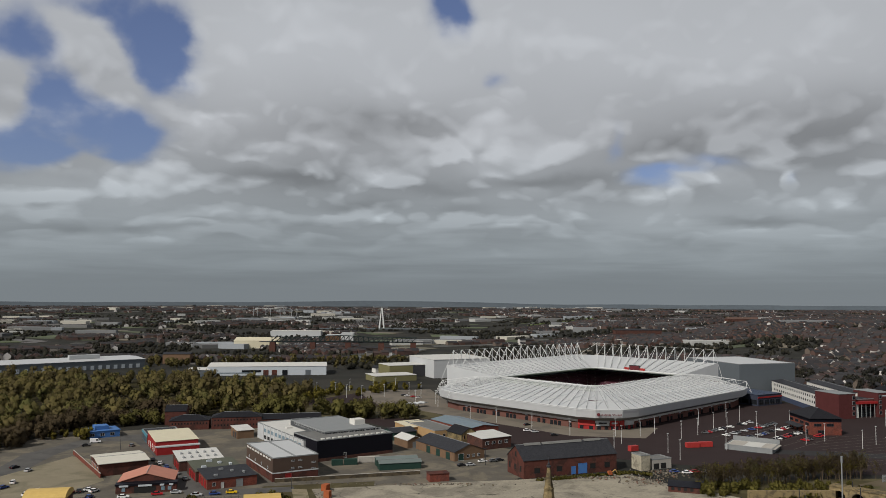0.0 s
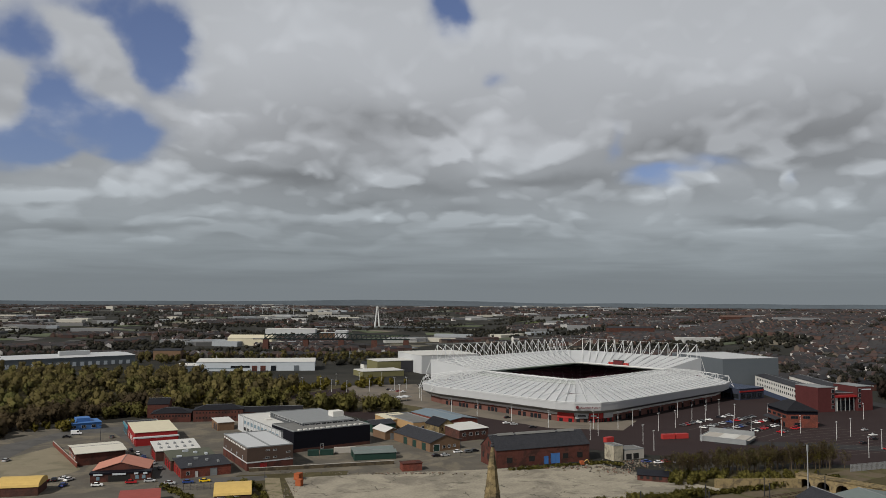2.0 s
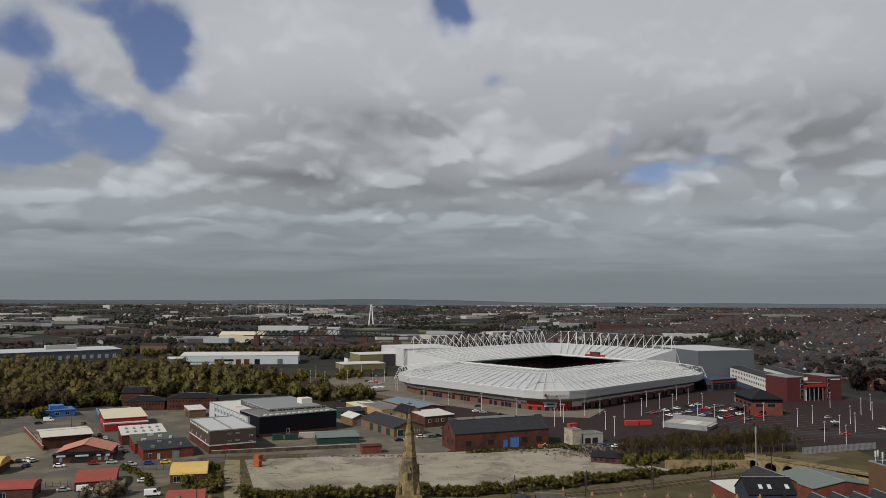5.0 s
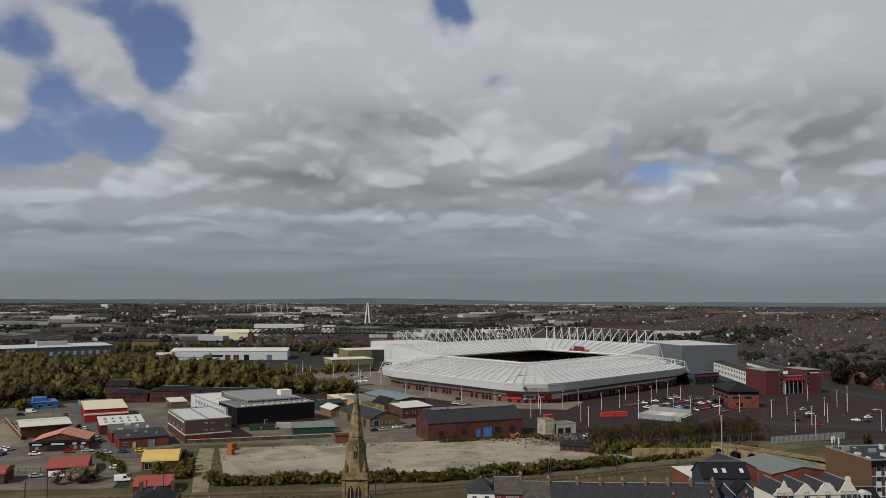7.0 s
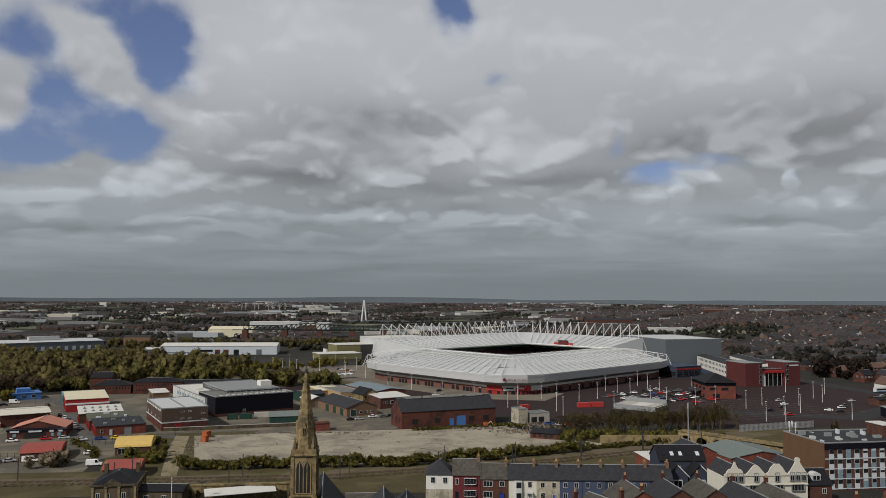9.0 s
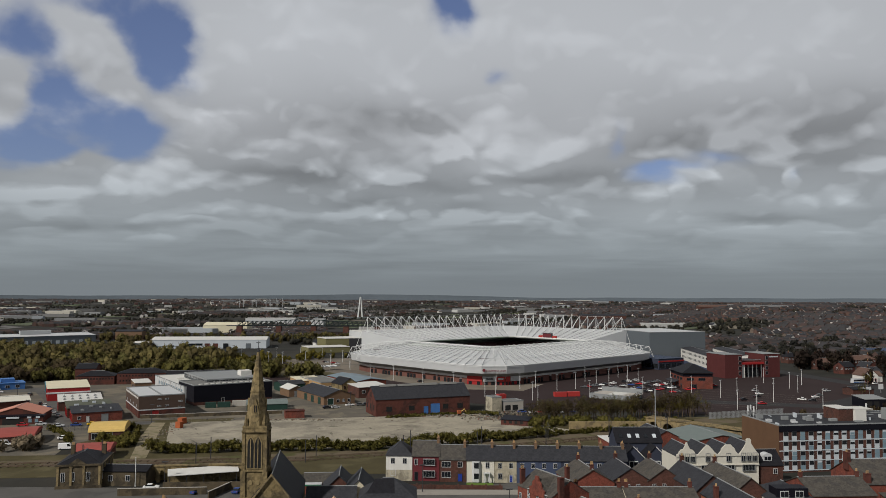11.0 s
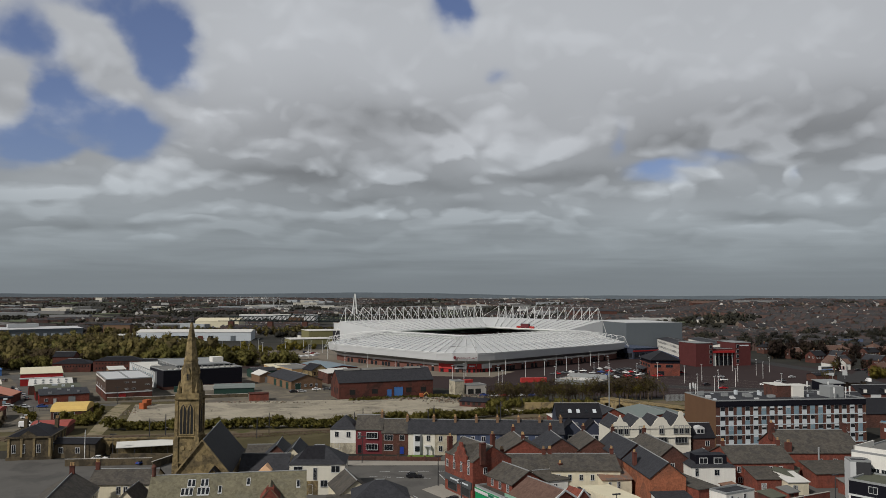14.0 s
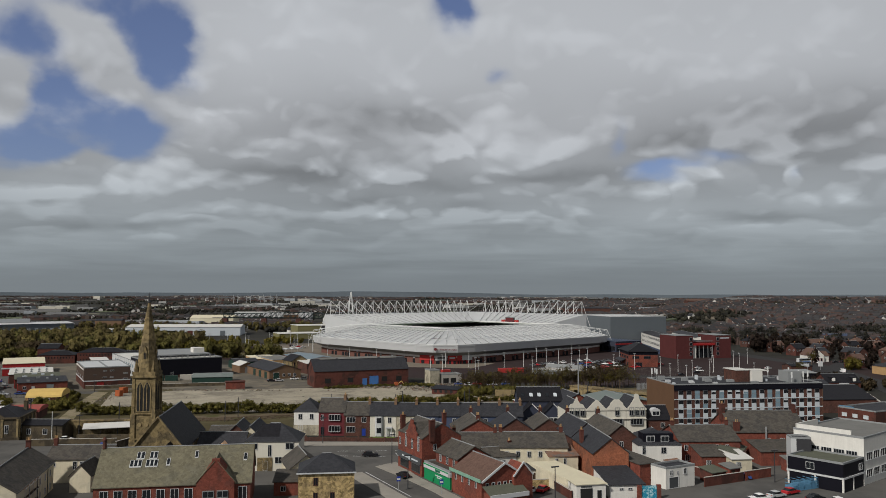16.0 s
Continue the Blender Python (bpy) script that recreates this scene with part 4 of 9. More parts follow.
# ---- buildings ----
def opening(parent, face, w, d, u, z, ww, hh, frame_mat="white_sheet", pane_mat="glass", depth=0.10, name="window", bars=1):
    """A window or door as a part: a frame proud of the wall, with a pane set back in it. face f: front, l: left, r: right, b: back."""
    s, p, made = Shape(), Shape(), []
    t = min(0.09, ww * 0.12)

    def put(shape, u0, u1, z0, z1, a, b):
        if face == "f":
            shape.box(u0, u1, -b, -a, z0, z1)
        elif face == "b":
            shape.box(u0, u1, d + a, d + b, z0, z1)
        elif face == "l":
            shape.box(-b, -a, u0, u1, z0, z1)
        else:
            shape.box(w + a, w + b, u0, u1, z0, z1)

    put(s, u, u + t, z, z + hh, -0.05, depth)
    put(s, u + ww - t, u + ww, z, z + hh, -0.05, depth)
    put(s, u + t, u + ww - t, z, z + t, -0.05, depth + 0.05)
    put(s, u + t, u + ww - t, z + hh - t, z + hh, -0.05, depth)
    for k in range(bars):
        q = u + ww * (k + 1) / (bars + 1)
        bar = Shape()
        put(bar, q - t / 3, q + t / 3, z + t, z + hh - t, 0.0, depth * 0.8)
        made.append(bar)
    ob = part(name, s, frame_mat, parent)
    for bar in made:
        part("glazing_bar", bar, frame_mat, ob)
    put(p, u + t, u + ww - t, z + t, z + hh - t, -0.03, depth * 0.4)
    part("pane", p, pane_mat, ob)
    return ob


def roof_on(parent, kind, w, d, h, rise, material, over=0.3, thick=0.18, name="roof"):
    o = over
    if kind == "flat":
        part(name, Shape().box(-o, w + o, -o, d + o, h, h + thick), material, parent)
    elif kind == "parapet":
        part(name, Shape().box(0.3, w - 0.3, 0.3, d - 0.3, h, h + 0.08), material, parent)
        s = Shape().box(-0.05, w + 0.05, -0.05, 0.3, h, h + 0.45).box(-0.05, w + 0.05, d - 0.3, d + 0.05, h, h + 0.45)
        s.box(-0.05, 0.3, 0.3, d - 0.3, h, h + 0.45).box(w - 0.3, w + 0.05, 0.3, d - 0.3, h, h + 0.45)
        part("coping", s, "lead_grey", parent)
    elif kind in ("gx", "gy"):
        n = Vector((0, 0, thick))
        drop = rise * o / ((d if kind == "gx" else w) / 2)
        if kind == "gx":
            m = d / 2
            a = [(-o, -o, h - drop), (w + o, -o, h - drop), (w + o, m, h + rise), (-o, m, h + rise)]
            b = [(-o, m, h + rise), (w + o, m, h + rise), (w + o, d + o, h - drop), (-o, d + o, h - drop)]
            ridge = ((-o, m, h + rise + thick), (w + o, m, h + rise + thick))
        else:
            m = w / 2
            a = [(m, -o, h + rise), (m, d + o, h + rise), (-o, d + o, h - drop), (-o, -o, h - drop)]
            b = [(m, d + o, h + rise), (m, -o, h + rise), (w + o, -o, h - drop), (w + o, d + o, h - drop)]
            ridge = ((m, -o, h + rise + thick), (m, d + o, h + rise + thick))
        up = lambda q: [tuple(Vector(p) + n) for p in q]
        part(name, Shape().prism(up(a), n), material, parent)
        part(name, Shape().prism(up(b), n), material, parent)
        part("ridge", Shape().tube(*ridge, 0.14, sides=5), "lead_grey", parent)
    elif kind == "hip":
        r = min(w, d) / 2
        if w >= d:
            p, q = (r, d / 2, h + rise), (w - r, d / 2, h + rise)
            c = [(-o, -o, h), (w + o, -o, h), (w + o, d + o, h), (-o, d + o, h)]
            s = Shape().add(c + [p, q], [(0, 1, 5, 4), (1, 2, 5), (2, 3, 4, 5), (3, 0, 4), (3, 2, 1, 0)])
        else:
            p, q = (w / 2, r, h + rise), (w / 2, d - r, h + rise)
            c = [(-o, -o, h), (w + o, -o, h), (w + o, d + o, h), (-o, d + o, h)]
            s = Shape().add(c + [p, q], [(0, 1, 4), (1, 2, 5, 4), (2, 3, 5), (3, 0, 4, 5), (3, 2, 1, 0)])
        part(name, s, material, parent)
        part("ridge", Shape().tube((p[0], p[1], p[2]), (q[0], q[1], q[2] + 0.001), 0.14, sides=5), "lead_grey", parent)
    elif kind == "mono":
        a = [(-o, -o, h), (w + o, -o, h), (w + o, d + o, h + rise), (-o, d + o, h + rise)]
        part(name, Shape().prism([tuple(Vector(p) + Vector((0, 0, thick))) for p in a], (0, 0, thick)), material, parent)
    elif kind == "barrel":
        m = 10
        pts = []
        for k in range(m + 1):
            t = math.pi * k / m
            pts.append((d / 2 - (d / 2 + o) * math.cos(t), h + rise * math.sin(t)))
        s = Shape()
        for (y0, z0), (y1, z1) in zip(pts, pts[1:]):
            s.add([(-o, y0, z0), (w + o, y0, z0), (w + o, y1, z1), (-o, y1, z1)], [(0, 1, 2, 3)])
        s.add([(-o, y, z) for y, z in pts], [tuple(range(m + 1))])
        s.add([(w + o, y, z) for y, z in pts], [tuple(range(m, -1, -1))])
        part(name, s, material, parent)


def building(name, label, category, x, y, ang, w, d, h, wall="red_brick", roof="gx", rise=2.5, roof_mat="slate", windows=(), group="", over=0.3, base=None, base_mat="red_brick", z=0.0):
    """A building from its near corner: w along its front, d in depth, windows as (face, first, height, width, tall, step, count[, frame, pane, part name])."""
    b = thing(name, label, category, x, y, z, ang, group)
    s = Shape()
    z0 = -1.0
    if base:
        part("base_wall", Shape().box(-0.06, w + 0.06, -0.06, d + 0.06, z0, base), base_mat, b)
        z0 = base
    s.box(0, w, 0, d, z0, h)
    part("wall", s, wall, b)
    if roof == "gx":
        for u in (0, w - 0.25):
            part("gable", Shape().prism([(u, 0, h), (u, d / 2, h + rise), (u, d, h)], (-0.25, 0, 0)), wall, b)
    if roof == "gy":
        for v in (0, d - 0.25):
            part("gable", Shape().prism([(0, v, h), (w, v, h), (w / 2, v, h + rise)], (0, -0.25, 0)), wall, b)
    if roof == "mono":
        g = Shape().prism([(0, 0, h), (0, d, h + rise), (0, d, h)], (-0.25, 0, 0)).prism([(w - 0.25, 0, h), (w - 0.25, d, h + rise), (w - 0.25, d, h)], (-0.25, 0, 0)).box(0, w, d - 0.25, d, h, h + rise)
        part("gable", g, wall, b)
    roof_on(b, roof, w, d, h, rise, roof_mat, over)
    for win in windows:
        face, u, zz, ww, hh, step, count = win[:7]
        for k in range(count):
            opening(b, face, w, d, u + k * step, zz, ww, hh, *win[7:])
    return b


def chimney(parent, x, y, z0, z1, w=1.0, d=0.6, pots=3, material="dark_brick", name="chimney"):
    s = Shape().box(x - w / 2, x + w / 2, y - d / 2, y + d / 2, z0, z1).box(x - w / 2 - 0.08, x + w / 2 + 0.08, y - d / 2 - 0.08, y + d / 2 + 0.08, z1, z1 + 0.15)
    c = part(name, s, material, parent)
    for k in range(pots):
        px = x + (k - (pots - 1) / 2) * w * 0.3
        part("chimney_pot", Shape().lathe(px, y, [(z1 + 0.15, 0.13), (z1 + 0.75, 0.10), (z1 + 0.78, 0.14), (z1 + 0.85, 0.14)], 8), "tan_brick", c)
    return c


def box_on(parent, name, x0, x1, y0, y1, z0, z1, material, label=""):
    return part(name, Shape().box(x0, x1, y0, y1, z0, z1), material, parent, label)


# ---- laid ground surfaces ----
sheet("waste_ground", "bare pale concrete waste ground with dark cracks", "waste ground", [(-52, 318), (-33, 258), (60, 268), (125, 300), (95, 330), (80, 350), (30, 336), (-10, 328)], 0.05, "waste")
sheet("car_park", "reddish paved stadium car park", "car park", [(-10, 440), (70, 390), (100, 372), (180, 350), (300, 352), (420, 420), (330, 520), (232, 600), (10, 545), (-70, 640), (-120, 640), (-110, 560)], 0.03, "paving")
sheet("stadium_plaza", "pale beige paved apron round the stadium", "pavement", [(-70, 640), (-45, 560), (-20, 540), (20, 496), (72, 442), (112, 436), (128, 470), (100, 480), (60, 500), (10, 560), (0, 600), (-10, 655)], 0.05, "plaza")
sheet("south_yard", "worn grey brown yard and lane between the stores", "road", [(-175, 300), (-120, 296), (-66, 312), (-58, 300), (-72, 268), (-68, 250), (-110, 246), (-190, 244)], 0.03, "yard")
sheet("estate_yard", "worn grey brown estate yard", "road", [(-240, 300), (-120, 280), (-60, 318), (30, 335), (60, 385), (-30, 450), (-140, 470), (-215, 430)], 0.02, "yard")
sheet("estate_road", "dark asphalt estate road", "road", [(-197, 354), (-201.6, 383), (-196, 400), (-191, 420), (-179, 432), (-163, 440), (-130.6, 384), (-106.7, 347), (-88, 316), (-60, 322), (-58, 314), (-97, 304), (-123, 353), (-143, 388.7), (-163.6, 419.5), (-178, 416), (-183.6, 400), (-186, 383), (-183, 351), (-174.6, 318.6), (-182, 300), (-206, 300)], 0.05, "street")
sheet("track_verge", "rough dry grass beside the dirt track", "grass", [(-72, 322), (-28, 332), (-24, 252), (-62, 248), (-76, 290)], 0.028, "rough_grass")
sheet("dirt_track", "pale dirt track with wheel ruts", "track", [(-60, 318), (-54, 318), (-47, 290), (-35, 246), (-40, 245), (-52, 285)], 0.07, "dirt")
sheet("rough_meadow", "rough dry grass bank", "grass", [(-135, 520), (-80, 500), (10, 500), (-20, 545), (-110, 560), (-60, 640), (-110, 655), (-170, 560)], 0.035, "rough_grass")
sheet("railway_verge", "rough grass beside the railway", "grass", [(-160, 206), (-20, 222), (55, 226), (160, 250), (215, 300), (215, 345), (150, 340), (96, 330), (124, 299), (60, 268), (-32, 257), (-70, 250), (-160, 245)], 0.015, "rough_grass")
sheet("roundabout_road", "dark asphalt road beside the car park", "road", [(150, 398), (200, 388), (262, 372), (345, 440), (420, 560), (408, 566), (330, 452), (258, 386), (200, 402), (152, 408)], 0.045, "asphalt")
sheet("gravel_lot", "dusty gravel parking lot", "car park", [(-190, 322), (-160, 260), (-140, 330), (-165, 372), (-176, 378)], 0.06, "gravel")
sheet("railway_bed", "railway ballast strip", "railway", [(-160, 222), (-20, 236), (60, 254), (140, 292), (200, 330), (190, 342), (130, 304), (50, 265), (-25, 246), (-160, 232)], 0.06, "ballast")
sheet("town_street", "dark asphalt street and yards between the houses", "road", [(-90, 100), (260, 100), (260, 222), (120, 222), (52, 206), (-90, 206)], 0.04, "street")

# ---- industrial estate ----
wh = building("brick_warehouse", "long red brick warehouse with a dark slate roof and blue doors", "warehouse", 34.8, 337.8, 22.5, 47, 15, 7.6, "soot_brick", "gx", 5.2, "slate",
         [("f", 5, 1.8, 3.0, 2.4, 9, 1, "dark_brick", "rubber", 0.06, "window", 0), ("f", 16, 1.8, 3, 2.4, 7, 1, "dark_brick", "rubber", 0.06, "window", 0), ("f", 23.5, 0.2, 2.2, 3.4, 1, 1, "blue_paint", "blue_paint", 0.15, "door"), ("f", 27, 0.2, 4.5, 4.4, 1, 1, "blue_paint", "blue_paint", 0.15, "door"),
          ("f", 33, 1.8, 3.0, 2.4, 7.5, 2, "dark_brick", "rubber", 0.06, "window", 0), ("l", 2, 2.5, 1.6, 2.6, 5, 3, "dark_brick", "rubber", 0.06, "window", 0), ("l", 6.4, 8, 1.8, 2.4, 5, 1, "dark_brick", "rubber", 0.06, "window", 0)])
for u0, u1 in ((4, 12), (13, 33), (34.5, 43)):
    part("ridge_light", Shape().prism([(u0, 6.4, 12.6), (u0, 7.5, 13.5), (u0, 8.6, 12.6)], (u0 - u1, 0, 0)), "grey_felt", wh, "weathered ridge skylight")
for u in (4.7, 15.7, 32.7, 40.2):
    part("arch_head", Shape().prism([(u + 1.8 - 1.9 * math.cos(t / 8 * math.pi), -0.12, 4.2 + 0.8 * math.sin(t / 8 * math.pi)) for t in range(9)], (0, -0.1, 0)), "dark_brick", wh)
bb = building("brown_office_block", "brown clad block with a white roof and red brick base", "industrial unit", -70.2, 329.6, 30, 20, 38, 9.4, "brown_clad", "parapet", 0, "white_sheet",
              [("f", 8, 7.6, 1.6, 0.6, 3.2, 2), ("f", 8, 4.6, 1.6, 0.6, 3.2, 2), ("f", 17, 6.2, 1.8, 0.6, 1, 1), ("f", 17, 3.6, 1.8, 0.6, 1, 1), ("l", 6, 4.2, 0.9, 1.2, 9, 4), ("f", 5.5, 0, 3.0, 2.8, 1, 1, "red_paint", "red_paint", 0.2, "door")], base=3.2, base_mat="soot_brick")
box_on(bb, "string_course", -0.12, 20.12, -0.12, 38.12, 3.2, 3.7, "white_sheet")
bh = building("black_clad_hall", "flat roofed hall with a black clad front wall", "industrial unit", -58, 368.5, 35, 41, 26, 9.6, "black_clad", "parapet", 0, "grey_felt", [("f", 14, 0.5, 1.5, 2.5, 1, 1)], base=1.5, base_mat="dark_brick")
gw = building("glazed_hall_wing", "pale flat roofed wing with bands of windows", "industrial unit", -66, 378, 33, 30, 63, 8.0, "white_sheet", "parapet", 0, "pale_roof", [("l", 2, 4.5, 4.2, 2.0, 5.2, 10, "white_sheet", "blue_pane"), ("l", 2, 1.0, 4.2, 2.0, 5.2, 10, "white_sheet", "glass")])
rs = building("roof_storey", "raised flat roof storey with a ribbon of windows", "industrial unit", -57, 386, 33, 28, 44, 10.6, "dark_grey_paint", "parapet", 0, "lead_grey", [("f", 1, 9.6, 2.6, 1.0, 3, 10, "white_sheet", "glass"), ("l", 1, 9.4, 2.6, 1.2, 3.2, 12, "white_sheet", "glass")], z=0)
ru = building("red_trade_unit", "red clad trade unit with a cream roof", "industrial unit", -138.3, 383.3, 28, 20, 28, 6.0, "red_paint", "mono", 1.0, "cream_roof", [("l", 3, 0.2, 3.2, 3.6, 6, 4, "red_paint", "light_wall", 0.15, "door")], base=1.0)
box_on(ru, "canopy", -0.4, 20.4, -3.0, -0.05, 3.6, 4.1, "white_sheet", "white canopy edge")
box_on(ru, "lower_front", 0.1, 20, -2.9, -0.06, -0.5, 3.6, "red_paint")
sh = building("white_roofed_shed", "workshop with a long white ribbed roof and brick walls", "industrial unit", -145.2, 336.6, 32, 20, 22, 5.2, "soot_brick", "gx", 0.9, "cream_white", [("l", 2, 0.2, 3.0, 3.2, 5, 4, "white_sheet", "orange_rust", 0.15, "door")], over=0.6)
ga_ = building("garage_unit", "low garage with a pink gabled roof and dark fascia", "garage", -127, 312, 14, 21, 16, 3.6, "soot_brick", "gy", 3.0, "pink_roof", [])
box_on(ga_, "front_wing", -0.2, 22.2, -4.2, -0.05, -0.5, 3.0, "soot_brick")
box_on(ga_, "wing_roof", -0.5, 22.5, -4.5, -0.06, 3.0, 3.7, "black_clad", "black flat roof and fascia")
box_on(ga_, "doorway", 6.5, 14.5, -4.3, -4.15, 0.0, 2.5, "rubber", "dark open garage doorway")
for u, ww in ((1.0, 3.4), (8.0, 5.0), (16.0, 1.6), (19.4, 1.6)):
    box_on(ga_, "sign", u, u + ww, -4.58, -4.5, 2.6, 3.3, "pale_clad", "pale sign board")
for u in (2.0, 16.5, 19.0):
    box_on(ga_, "window", u, u + 1.3, -4.3, -4.15, 0.8, 2.2, "blue_pane")
gu = building("grey_roofed_unit", "workshop with a pale corrugated roof", "industrial unit", -114.7, 347.1, 27, 19, 19, 4.4, "dark_brick", "mono", 1.2, "pale_roof", [("l", 2, 0.2, 2.6, 3.0, 4.5, 3, "red_paint", "red_paint", 0.15, "door")])
fu = building("felt_roofed_unit", "low brick unit with a mossy felt roof", "industrial unit", -101.5, 328.5, 29, 19, 18, 4.2, "dark_brick", "mono", 1.0, "green_felt", [("l", 2, 0.2, 2.6, 3.0, 4.5, 3, "red_paint", "red_paint", 0.15, "door")])
du = building("dark_roofed_unit", "low brick unit with a dark felt roof and grey shutters", "industrial unit", -93.1, 315.5, 29, 20, 18, 4.0, "red_brick", "mono", 0.8, "slate", [("f", 2, 1.2, 1.4, 1.4, 2, 1), ("f", 5.5, 0.1, 1.2, 2.4, 1, 1, "white_sheet", "light_wall", 0.15, "door"), ("f", 11.5, 0.1, 2.8, 3.0, 1, 1, "lead_grey", "lead_grey", 0.15, "door"), ("l", 2, 0.2, 2.6, 3.0, 5, 3, "red_paint", "red_paint", 0.15, "door")])
building("barrel_roofed_store", "store with a rounded yellow roof", "industrial unit", -68.6, 277, 14, 12.5, 15, 3.0, "dark_brick", "barrel", 2.6, "yellow_roof", [("f", 1, 0.2, 2.5, 2.4, 5, 2)])
building("red_roofed_store", "low store with a red sheet roof", "industrial unit", -97.0, 264, 19, 13, 18, 3.2, "dark_brick", "barrel", 1.6, "red_roof", [("f", 2, 0.4, 2, 2, 5, 2)])
building("red_roofed_store", "low store with a red sheet roof", "industrial unit", -57.4, 240.5, 14, 11.5, 13, 2.8, "dark_brick", "barrel", 1.6, "red_roof", [("f", 2, 0.4, 2, 2, 5, 2)])
building("red_roofed_store", "low store with a red sheet roof", "industrial unit", -128, 250, 12, 22, 10, 3.4, "dark_brick", "barrel", 1.8, "red_roof", [("f", 2, 0.4, 2, 2, 5, 3)])
building("barrel_roofed_store", "store with a rounded yellow roof", "industrial unit", -150, 285, 12, 14, 12, 3.2, "dark_brick", "barrel", 2.6, "yellow_roof", [])
blue = building("blue_works", "small bright blue works building", "industrial unit", -189.5, 422, 34, 17, 14, 3.6, "blue_paint", "flat", 0, "blue_paint", [("f", 2, 1, 2.2, 1.6, 5, 3)])
box_on(blue, "roof_room", 5, 12, 4, 11, 3.7, 5.8, "blue_paint")
building("long_brick_mill", "long dark brick shed with a hipped slate roof", "industrial unit", -155.5, 450.5, 12, 22, 14, 5.2, "soot_brick", "hip", 2.6, "dark_slate", [("f", 1.5, 3.0, 0.9, 1.2, 1.7, 12, "dark_brick", "glass", 0.05, "window", 0)])
building("long_brick_mill", "long dark brick shed with a hipped slate roof", "industrial unit", -164, 468, 12, 12, 16, 8.0, "soot_brick", "gx", 2.6, "dark_slate", [])
building("long_brick_mill", "long dark brick two storey shed with a slate roof", "industrial unit", -132.6, 455.3, 12, 28, 13, 6.6, "soot_brick", "hip", 2.4, "dark_slate", [("f", 1.5, 4.6, 0.9, 1.0, 1.8, 14, "dark_brick", "glass", 0.05, "window", 0), ("f", 1.5, 1.6, 0.9, 1.2, 1.8, 14, "dark_brick", "glass", 0.05, "window", 0)])
building("long_brick_mill", "low dark brick shed with a slate roof", "industrial unit", -104.8, 461.2, 12, 34, 11, 5.0, "soot_brick", "gx", 2.2, "dark_slate", [])
tl = building("teal_fronted_unit", "brick unit with a teal fascia and dark flat roof", "industrial unit", -152.0, 409.0, 28, 17, 20, 4.6, "red_brick", "parapet", 0, "slate", [("l", 2, 0.2, 3.0, 3.0, 4.4, 4, "teal_paint", "dark_grey_paint", 0.12, "door", 0)])
box_on(tl, "fascia", -0.3, 0.0, 0.0, 20.0, 3.6, 4.9, "teal_paint", "teal painted fascia")
wt = building("white_roofed_annex", "small tan brick annex with a white side roof", "industrial unit", -110.0, 426.0, 30, 9, 13, 4.2, "tan_brown", "mono", 0.9, "pale_roof", [("l", 2, 0.2, 2.4, 3.0, 4, 2, "dark_metal", "dark_metal", 0.1, "door", 0)])

# ---- around the stadium ----
bc = building("sports_arena", "huge plain silver grey clad arena box", "arena", 233.4, 620.4, 17, 53, 70, 25.0, "grey_clad", "parapet", 0, "white_sheet", [])
hub = building("club_hub", "red brick two storey building with a dark hipped roof", "office", 208.8, 449.0, 0, 17.5, 26, 9.4, "red_brick", "hip", 4.8, "dark_slate",
               [("f", 2, 5.0, 4.2, 1.6, 7.0, 2, "dark_metal", "glass", 0.1, "window", 2), ("l", 2, 5.0, 4.2, 1.6, 6.6, 4, "dark_metal", "glass", 0.1, "window", 2), ("f", 4, 0.2, 4.0, 2.6, 6.4, 1, "dark_metal", "glass"), ("l", 3, 0.2, 2.4, 2.6, 6.2, 4, "dark_metal", "glass")], over=1.0)
box_on(hub, "clerestory", -0.1, 17.6, -0.1, 26.1, 7.4, 9.2, "black_clad", "dark glazed band under the eaves")
part("canopy", Shape().prism([(-3.4, 8, 3.2), (0, 8, 4.4), (0, 26, 4.4), (-3.4, 26, 3.2)], (0, 0, 0.2)), "slate", hub, "sloping slate canopy")
ho = building("hotel", "long hotel with a white front wall and red brick end block", "hotel", 252.5, 524.0, -4.0, 16, 98, 12.6, "light_wall", "gy", 1.2, "slate",
              [("l", 2, 9.4, 1.7, 1.7, 3.9, 24, "lead_grey", "glass", 0.06, "window", 0), ("l", 2, 5.8, 1.7, 1.7, 3.9, 24, "lead_grey", "glass", 0.06, "window", 0)], base=3.6, base_mat="blue_grey_render")
hb = building("hotel_block", "tall red brick hotel block with a recessed glazed entrance", "hotel", 254.3, 512.0, 16, 43, 17, 11.5, "hotel_brick", "parapet", 0, "slate", [("f", 17, 0.3, 14, 6.4, 1, 1, "dark_metal", "glass", 0.2, "window", 5)])
for u0, u1 in ((-0.3, 13.0), (31.0, 43.3)):
    box_on(hb, "brick_pier", u0, u1, -3.5, 17.2, -0.5, 15.8, "hotel_brick", "tall plain red brick pier")
    box_on(hb, "pier_coping", u0 - 0.2, u1 + 0.2, -3.7, 17.4, 15.8, 16.1, "lead_grey")
for u in (10.4, 31.8):
    for z in (2.0, 5.4, 8.8, 12.2):
        w_ = box_on(hb, "window", u, u + 2.0, -3.62, -3.5, z, z + 2.4, "lead_grey")
        part("pane", Shape().box(u + 0.15, u + 1.85, -3.68, -3.6, z + 0.15, z + 2.2), "glass", w_)
box_on(hb, "white_tower", 13.2, 16.5, -2.0, 0, -0.5, 9.0, "light_wall", "white rendered entrance panel")
box_on(hb, "red_canopy", 13.1, 30.9, -3.2, 0, 9.0, 10.4, "red_paint", "red canopy over the entrance")
